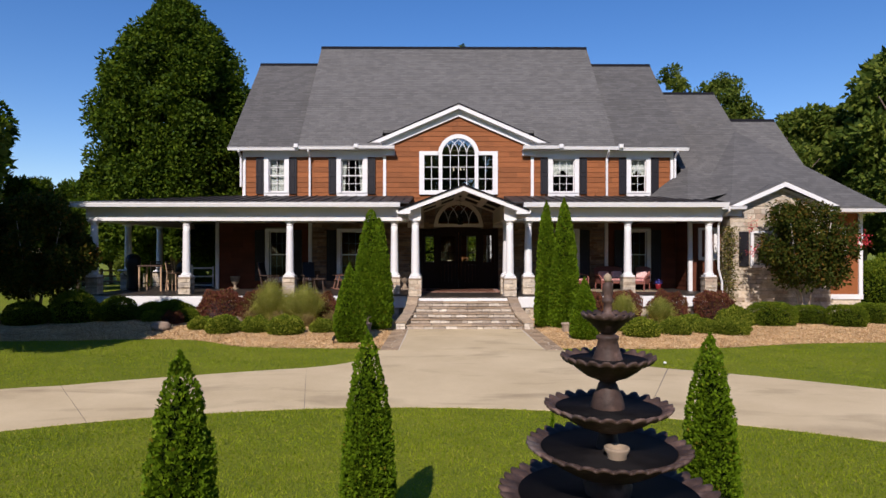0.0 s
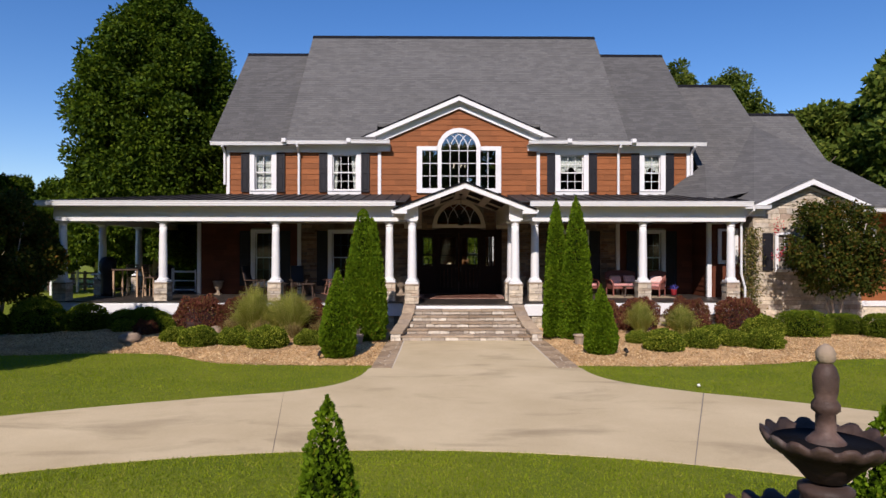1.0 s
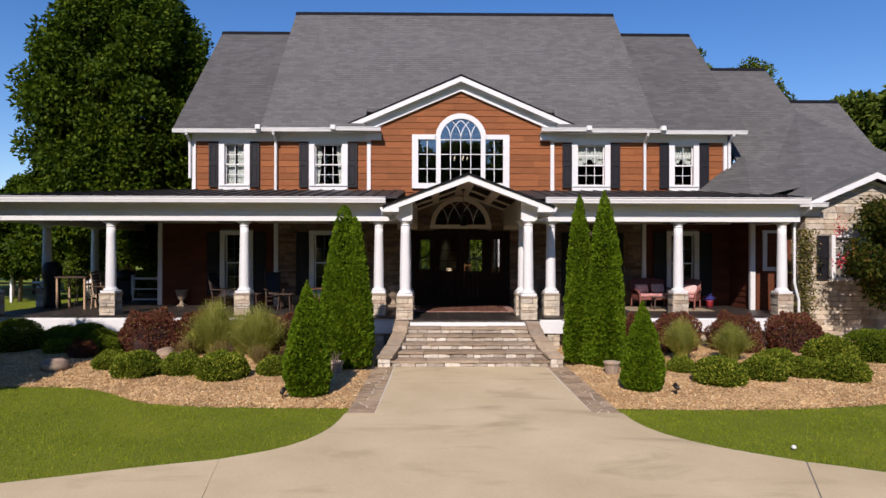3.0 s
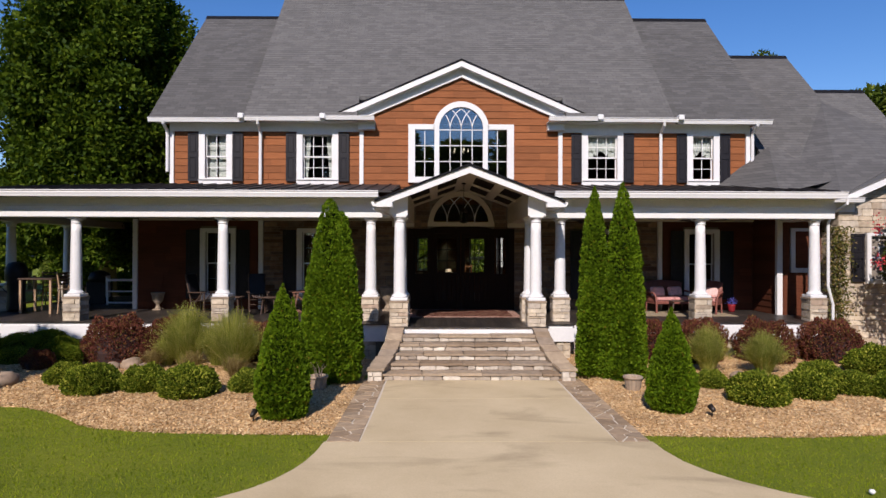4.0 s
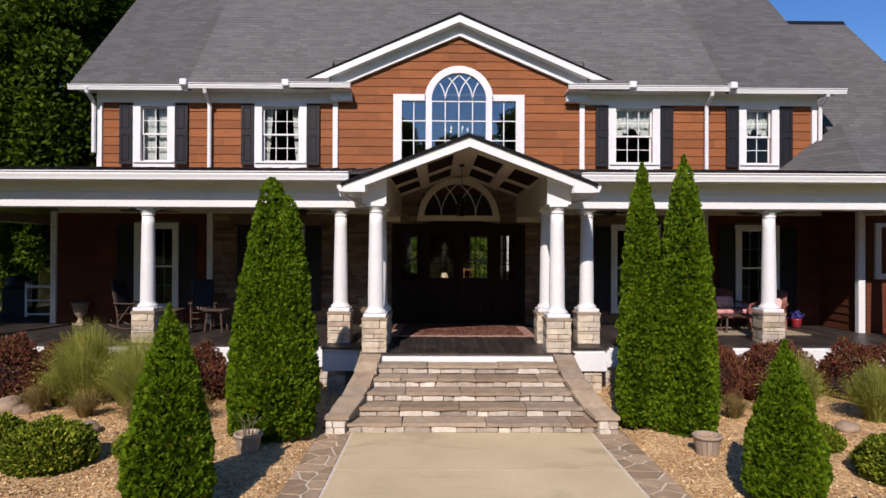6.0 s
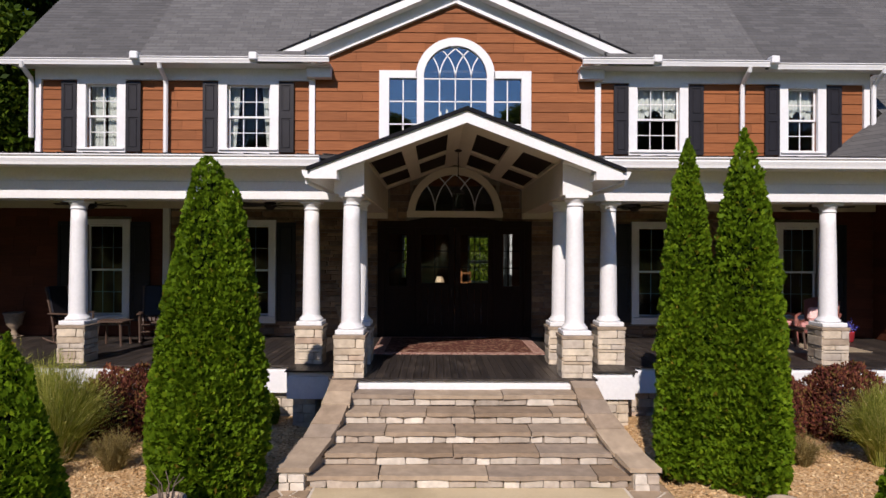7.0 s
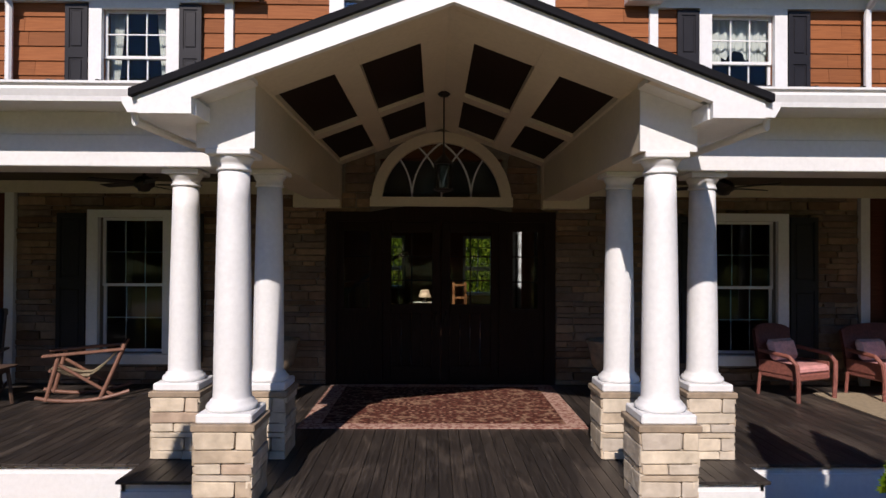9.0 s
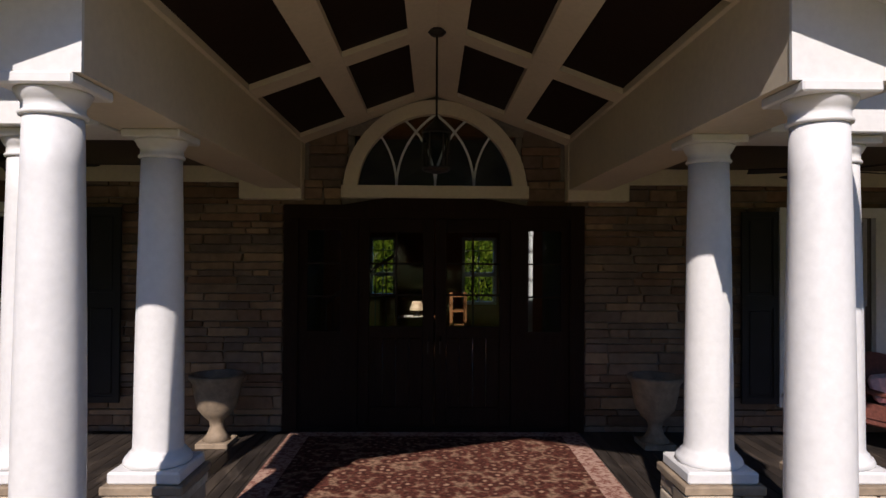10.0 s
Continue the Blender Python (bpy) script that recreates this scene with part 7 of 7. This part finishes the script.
rl = random.Random(12)
big_shape = lambda t: float(np.interp(t, [0, 0.15, 0.55, 0.72, 0.84, 0.92, 1.0], [0.95, 1.0, 1.0, 0.90, 0.66, 0.42, 0.16]))
BIGCROWN = crown_mesh(31, 210000, 0.215, "tree", lobes_ovoid(rl, 350, 4.6, 2.6, 15.9, 0.85, shape=big_shape), 1.0, 0.6, -0.62)
tree("magnolia_tree", (-15.6, 13.0, 0), 16.4, 0.42, BIGCROWN, "large dense dark green broad-leaved tree behind the house", limbs=8, spread=0.10)

MYRTLE = crown_mesh(33, 46000, 0.13, "myrtle", lobes_ovoid(rl, 64, 1.85, 1.3, 4.2, 0.52, 0.6), 1.0, 0.6, -0.45)


MYRTLE_THIN = crown_mesh(34, 26000, 0.12, "myrtle", lobes_ovoid(rl, 50, 1.75, 1.6, 4.1, 0.50, 0.6), 1.0, 0.6, -0.24)


def myrtle(place, label, turn, blooms, mesh=MYRTLE):
    t = thing("crape_myrtle", place, label, "tree", "crape myrtles", turn)
    bm = bmesh.new()
    for k in range(5):
        a = 1.26 * k
        tube([(0.08 * math.cos(a), 0.08 * math.sin(a), 0), (0.25 * math.cos(a), 0.25 * math.sin(a), 1.0), (0.8 * math.cos(a), 0.8 * math.sin(a), 2.4), (1.1 * math.cos(a), 1.1 * math.sin(a), 3.6)], 0.045, 6, bm, 0.35)
    part("trunk", bm, "pale_bark", t, "several pale slender stems", True)
    c = new("crown", mesh)
    c.parent = t
    rng = np.random.default_rng(int(abs(place[0])))
    n = 60
    for k in range(blooms):
        a = rng.uniform(0, 6.28)
        cc = np.array((1.95 * math.cos(a), 1.95 * math.sin(a), rng.uniform(2.0, 4.0)))
        p = cc + rng.normal(0, 0.09, (n, 3)) * (1, 1, 1.5)
        f = new("bloom", cloud_mesh("bloom", leaf_quads(p, rng.normal(size=(n, 3)), 0.06, 0.05, rng), 4, "red_petal"))
        tagged(f, kind="stuff").parent = t


myrtle((12.8, 0.75, 0), "crape myrtle with dark reddish leaves before the wing", 0, 5, MYRTLE_THIN)
myrtle((-15.2, -0.2, 0), "shaded crape myrtle beside the porch corner", 130, 0)
myrtle((-17.9, -0.8, 0), "shaded crape myrtle beside the porch corner", 20, 0)

FAR = [crown_mesh(51 + k, 26000, 0.42, "far_tree", lobes_ovoid(random.Random(70 + k), 42, 3.9, 3.4 if k else 5.5, 13.0, 1.35, 0.7), 0.85) for k in range(3)]
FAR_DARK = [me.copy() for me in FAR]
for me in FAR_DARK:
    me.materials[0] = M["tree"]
FAR_TREES = [(-19.5, 17.5, 0.42, 1), (-24, 18, 0.5, 1), (-13.5, 18.5, 0.42, 1), (-29, 21, 0.55, 2), (46, 40, 1.63, 2), (28.2, 27, 0.99, 2), (32.0, 26, 1.02, 1), (24, 22, 0.72, 0), (29.6, 18, 1.10, 2), (33, 22, 1.2, 0), (34, 20, 1.35, 1), (30, 11, 0.8, 2), (26, 13, 0.62, 1),
             (40, 25, 1.3, 2), (-32.6, 18, 1.0, 0), (-36, 26, 0.6, 1), (-27, 24, 0.48, 2), (-22, 26, 0.75, 1), (-42, 14, 0.95, 2), (-13, 24, 0.6, 1), (-8, 35, 0.7, 2), (-2, 36, 0.65, 1), (4, 35, 0.7, 1), (-33, 34, 0.5, 0), (-48, 34, 0.9, 1), (48, 34, 1.2, 0), (-20, 40, 0.7, 1), (-22.5, 25, 0.52, 1), (-26.5, 27, 0.6, 2), (-18.5, 23.5, 0.48, 1), (-30, 30, 0.7, 1), (-15.5, 24.5, 0.5, 2)]
for k, (x, y, s, c) in enumerate(FAR_TREES):
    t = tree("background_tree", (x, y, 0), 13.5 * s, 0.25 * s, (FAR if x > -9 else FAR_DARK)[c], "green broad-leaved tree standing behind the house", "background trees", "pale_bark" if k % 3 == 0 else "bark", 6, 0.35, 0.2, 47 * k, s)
tree("background_tree", (-20.6, 17.6, 0), 2.8, 0.04, FAR[1], "small light green sapling by the paddock fence", "background trees", "bark", 4, 0.3, 0.1, 15, 0.2)
# taller, looser trees that rise over the roofs
LOOSE = [((19.9, 33), 19.3, 1.7, 10.0, 18, 0.75, 11000), ((23.8, 33), 18.3, 3.4, 10.5, 52, 0.85, 30000), ((1.7, 45), 25.9, 0.25, 19.5, 9, 0.30, 700)]
for k, ((x, y), top, rad, low, n, small, leaves) in enumerate(LOOSE):
    cm = crown_mesh(90 + k, leaves, 0.30, "far_tree", lobes_ovoid(random.Random(17 + k), n, rad, low, top - small * 0.7, small, 0.55), 0.9, 0.6, -0.08)
    tree("background_tree", (x, y, 0), top, 0.16, cm, "tall loose-crowned green tree rising over the roofs", "background trees", "pale_bark", 6, 0.5, 0.07)
# woods behind the camera and two unseen trees placed to shade the left corner
for k in range(16):
    x, y, s = -66 + 8.6 * k, -60 - 8 * math.sin(k * 1.7) - 0.0, 1.42 + 0.14 * math.sin(k * 2.3)
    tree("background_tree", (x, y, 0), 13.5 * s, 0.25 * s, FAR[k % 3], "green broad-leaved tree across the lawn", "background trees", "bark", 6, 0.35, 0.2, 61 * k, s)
# Unseen low trees added to keep bright horizon sky off glass and porch.
for k in range(26):
    x, y, s = -62 + 5.0 * k, -74 - 4 * math.sin(k * 2.1), 0.62 + 0.1 * math.sin(k * 3.7)
    tree("background_tree", (x, y, 0), 13.5 * s, 0.2 * s, FAR[1 + k % 2], "unseen low green tree added to close the bright horizon", "background trees", "bark", 4, 0.2, 0.2, 73 * k, s)
tree("shade_tree", (-12.9, -9.0, 0), 8.0, 0.16, FAR[0], "slim green broad-leaved tree shading the mulch bed", "background trees", "bark", 5, 0.35, 0.1, 40, 0.58)
tree("shade_tree", (-18.2, -7.9, 0), 14.2, 0.3, BIGCROWN, "dense green broad-leaved tree shading the porch corner", "background trees", "bark", 6, 0.35, 0.1, 10, 0.80)

# climbing vine by the wing
vine = thing("climbing_vine", (10.45, 1.9, 0.02), "thin yellowing climbing vine on a trellis by the wing", "vine")
bm = bmesh.new()
for k in range(4):
    tube([(0.12 * (k - 1.5), 0, 0), (0.10 * (k - 1.5) + 0.05, 0.05, 1.2), (0.14 * (k - 1.5), 0.0, 2.4), (0.1 * (k - 1.5), 0.05, 3.3)], 0.014, 5, bm)
part("stem", bm, "pale_bark", vine)
rv = np.random.default_rng(9)
p = np.stack([rv.normal(0, 0.17, 2600), rv.normal(0, 0.12, 2600), 3.5 * rv.random(2600) ** 0.75], 1)
new("leaves", cloud_mesh("leaves", leaf_quads(p, rv.normal(size=p.shape), 0.08, 0.055, rv), 4, "vine")).parent = vine


# ---- far left: paddock fence, open shelter ----
fence = thing("paddock_fence", (-15, 22, 0), "dark wooden rail paddock fence beyond the side porch", "fence")
for k in range(18):
    part("post", boxes((-24 + 2.4 * k - 0.07, -24 + 2.4 * k + 0.07, -0.07, 0.07, 0, 1.35)), "dark_wood", fence)
    if k < 17:
        for z in (0.45, 0.82, 1.2):
            part("rail", boxes((-24 + 2.4 * k + 0.07, -24 + 2.4 * (k + 1) - 0.07, -0.02, 0.02, z - 0.06, z + 0.06)), "dark_wood", fence)
shelter = thing("open_shelter", (-25.6, 19.0, 0), "small open garden shelter with a pale hipped roof", "shelter")
for sx in (-1, 1):
    for sy in (-1, 1):
        part("post", boxes((sx * 1.4 - 0.06, sx * 1.4 + 0.06, sy * 1.4 - 0.06, sy * 1.4 + 0.06, 0, 2.5)), "white", shelter)
part("roof", hip_roof((0, 0, 3.25), [(-1.8, -1.8, 2.5), (1.8, -1.8, 2.5), (1.8, 1.8, 2.5), (-1.8, 1.8, 2.5)], 0.08), "concrete", shelter)
# grill with white cover cloth and a white gate on the side porch
gate = thing("porch_gate", (-11.6, 6.1, FL), "low white picket gate on the side porch", "gate")
part("gate_frame", boxes((-0.5, -0.44, -0.02, 0.02, 0, 0.95), (0.44, 0.5, -0.02, 0.02, 0, 0.95), (-0.44, 0.44, -0.02, 0.02, 0.06, 0.12), (-0.44, 0.44, -0.02, 0.02, 0.82, 0.9), (-0.44, 0.44, -0.02, 0.02, 0.45, 0.5)), "white", gate)
grill = thing("covered_grill", (-12.6, 6.6, FL), "dark covered grill on the side porch", "grill")
part("cart", boxes((-0.35, 0.35, -0.25, 0.25, 0.0, 0.8), bevel=0.03), "black", grill)
part("lid", lathe([(0.36, 0.8), (0.36, 0.95), (0.3, 1.08), (0.15, 1.16), (0.02, 1.18)], 20), "black", grill, "", True)
tagged(part("hanging_towel", boxes((-12.24, -12.22, 6.3, 6.6, FL + 0.25, FL + 1.0), bevel=0.008), "fabric"), "white towel hung on the grill", "towel")

smoker = thing("covered_smoker", (-13.62, 3.75, FL), "tall smoker under a black fabric cover on the porch", "smoker")
part("cover", lathe([(0.24, 0.02), (0.26, 0.1), (0.23, 0.5), (0.25, 0.9), (0.31, 1.0), (0.30, 1.32), (0.22, 1.47), (0.08, 1.52), (0.01, 1.52)], 20), "black", smoker, "", True)
part("side_shelf", boxes((-0.56, -0.23, -0.2, 0.2, 0.80, 0.86), bevel=0.008), "fabric", smoker, "pale folding side shelf")
part("shelf_brace", tube([(-0.5, 0, 0.80), (-0.22, 0, 0.5)], 0.012, 6), "black", smoker)

# ---- pieces of walls and floors ----
rnd = random.Random(77)
win_holes = [(c - w / 2 - 0.185, c + w / 2 + 0.185, U_BOT - 0.2, 6.72) for c, w in UP_WINDOWS]
planks(upper_wall, -9.2, -3.14, 4.9, 6.66, WALL + 0.03, win_holes, rnd)
planks(upper_wall, 3.14, 9.2, 4.9, 6.66, WALL + 0.03, win_holes, rnd)
arch_holes = [(-1.66, 1.66, 5.0, 6.88)] + [(-0.86 * math.sin(math.acos(min(1, max(0, (z - 6.76) / 0.86)))), 0.86 * math.sin(math.acos(min(1, max(0, (z - 6.76) / 0.86)))), z, z + 0.1) for z in np.arange(6.88, 7.55, 0.1)]
planks(upper_wall, -3.14, 3.14, 4.9, 8.5, WALL + 0.03, arch_holes, rnd, lambda z: min(3.14, max(0.02, (8.46 - z) / gs)))
low_win = [(c - w / 2 - 0.15, c + w / 2 + 0.15, L_BOT - 0.15, L_TOP + 0.1) for c, w in LOW_WINDOWS]
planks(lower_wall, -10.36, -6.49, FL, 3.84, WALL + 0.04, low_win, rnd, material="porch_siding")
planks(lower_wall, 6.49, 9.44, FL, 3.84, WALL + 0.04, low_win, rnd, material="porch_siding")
# the board wall that faces the porch from the right
z = FL
while z < 3.7:
    bm = prism([(3.16, z), (WALL, z), (WALL, z + 0.2), (3.16, z + 0.2)], "x", 9.425, 9.46)
    bm.verts.ensure_lookup_table()
    for v in bm.verts:
        if v.co.x < 9.44 and v.co.z > z + 0.1:
            v.co.x += 0.016
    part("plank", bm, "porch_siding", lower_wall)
    z += 0.2
# entry stone, nearest stones singly
entry_holes = low_win + [(-1.73, 1.73, FL, 3.56), (-1.07, 1.07, 3.5, 4.35)]
rows, count = [], 0
cs = courses(-6.34, 6.34, FL, 3.84, rnd, 0.055, 0.15, 0.18, 0.70, entry_holes) + courses(-1.45, 1.45, 3.84, 4.42, rnd, 0.09, 0.18, 0.2, 0.5, [(-1.0, 1.0, 3.5, 4.42)])
for a, b, c, d in cs:
    pos, size = ((a + b) / 2, WALL + 0.045, (c + d) / 2), (b - a - 0.01, 0.085 + rnd.uniform(-0.02, 0.02), d - c - 0.01)
    if abs(pos[0]) < 2.6 and count < 290:
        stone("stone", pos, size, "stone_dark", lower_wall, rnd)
        count += 1
    else:
        rows.append((pos, size))
M["entry_mix"] = pieces_material("shaded_entry_mix", ENTRY, island=True)
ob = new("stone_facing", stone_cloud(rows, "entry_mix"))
ob.parent = lower_wall
tagged(ob, kind="stuff")
# wing stone
rows = []
for a, b, c, d in courses(WX0 - 0.04, WX1, 0.0, 4.36, rnd, 0.09, 0.2, 0.22, 0.6, [(11.5, 12.6, 1.95, 3.4)]):
    rows.append((((a + b) / 2, WY + 0.03, (c + d) / 2), (b - a - 0.01, 0.09, d - c - 0.01)))
for k in range(6):
    z = 4.37 + 0.12 * k
    w = 1.98 - (z + 0.12 - 4.38) * 2.55
    if w > 0.1:
        for a, b, c, d in courses(12.76 - w, 12.76 + w, z, z + 0.12, rnd, 0.1, 0.13, 0.2, 0.5):
            rows.append((((a + b) / 2, WY + 0.03, (c + d) / 2), (b - a - 0.01, 0.08, d - c - 0.01)))
for a, b, c, d in courses(2.3, 4.6, 0.0, 4.36, rnd, 0.09, 0.2, 0.25, 0.6):
    rows.append(((WX0 - 0.01, (a + b) / 2, (c + d) / 2), (0.09, b - a - 0.01, d - c - 0.01)))
ob = new("stone_facing", stone_cloud(rows, "stone_mix"))
ob.parent = house
tagged(ob, kind="stuff")
# stone facing of the porch foundation
rows = []
for x0, x1 in ((-14.1, -2.72), (2.72, 9.85)):
    for a, b, c, d in courses(x0, x1, 0.0, 0.56, rnd, 0.08, 0.16, 0.18, 0.5):
        rows.append((((a + b) / 2, FRONT_Y + 0.15, (c + d) / 2), (b - a - 0.01, 0.08, d - c - 0.01)))
ob = new("stone_facing", stone_cloud(rows, "stone_mix"))
ob.parent = house
tagged(ob, kind="stuff")
# floor boards
x = -14.2
while x < 9.9:
    w = 0.115
    y1 = 10.6 if x < -10.55 else (WALL + 0.02 if x < 9.36 else 3.06)
    y0 = floor_front(x + w / 2) - 0.03
    bm = box(bmesh.new(), x + 0.002, x + w - 0.002, y0, y1, FL - 0.028, FL + rnd.uniform(-0.001, 0.001), bevel=0.003)
    part("plank", bm, "deck", porch_floor)
    x += w
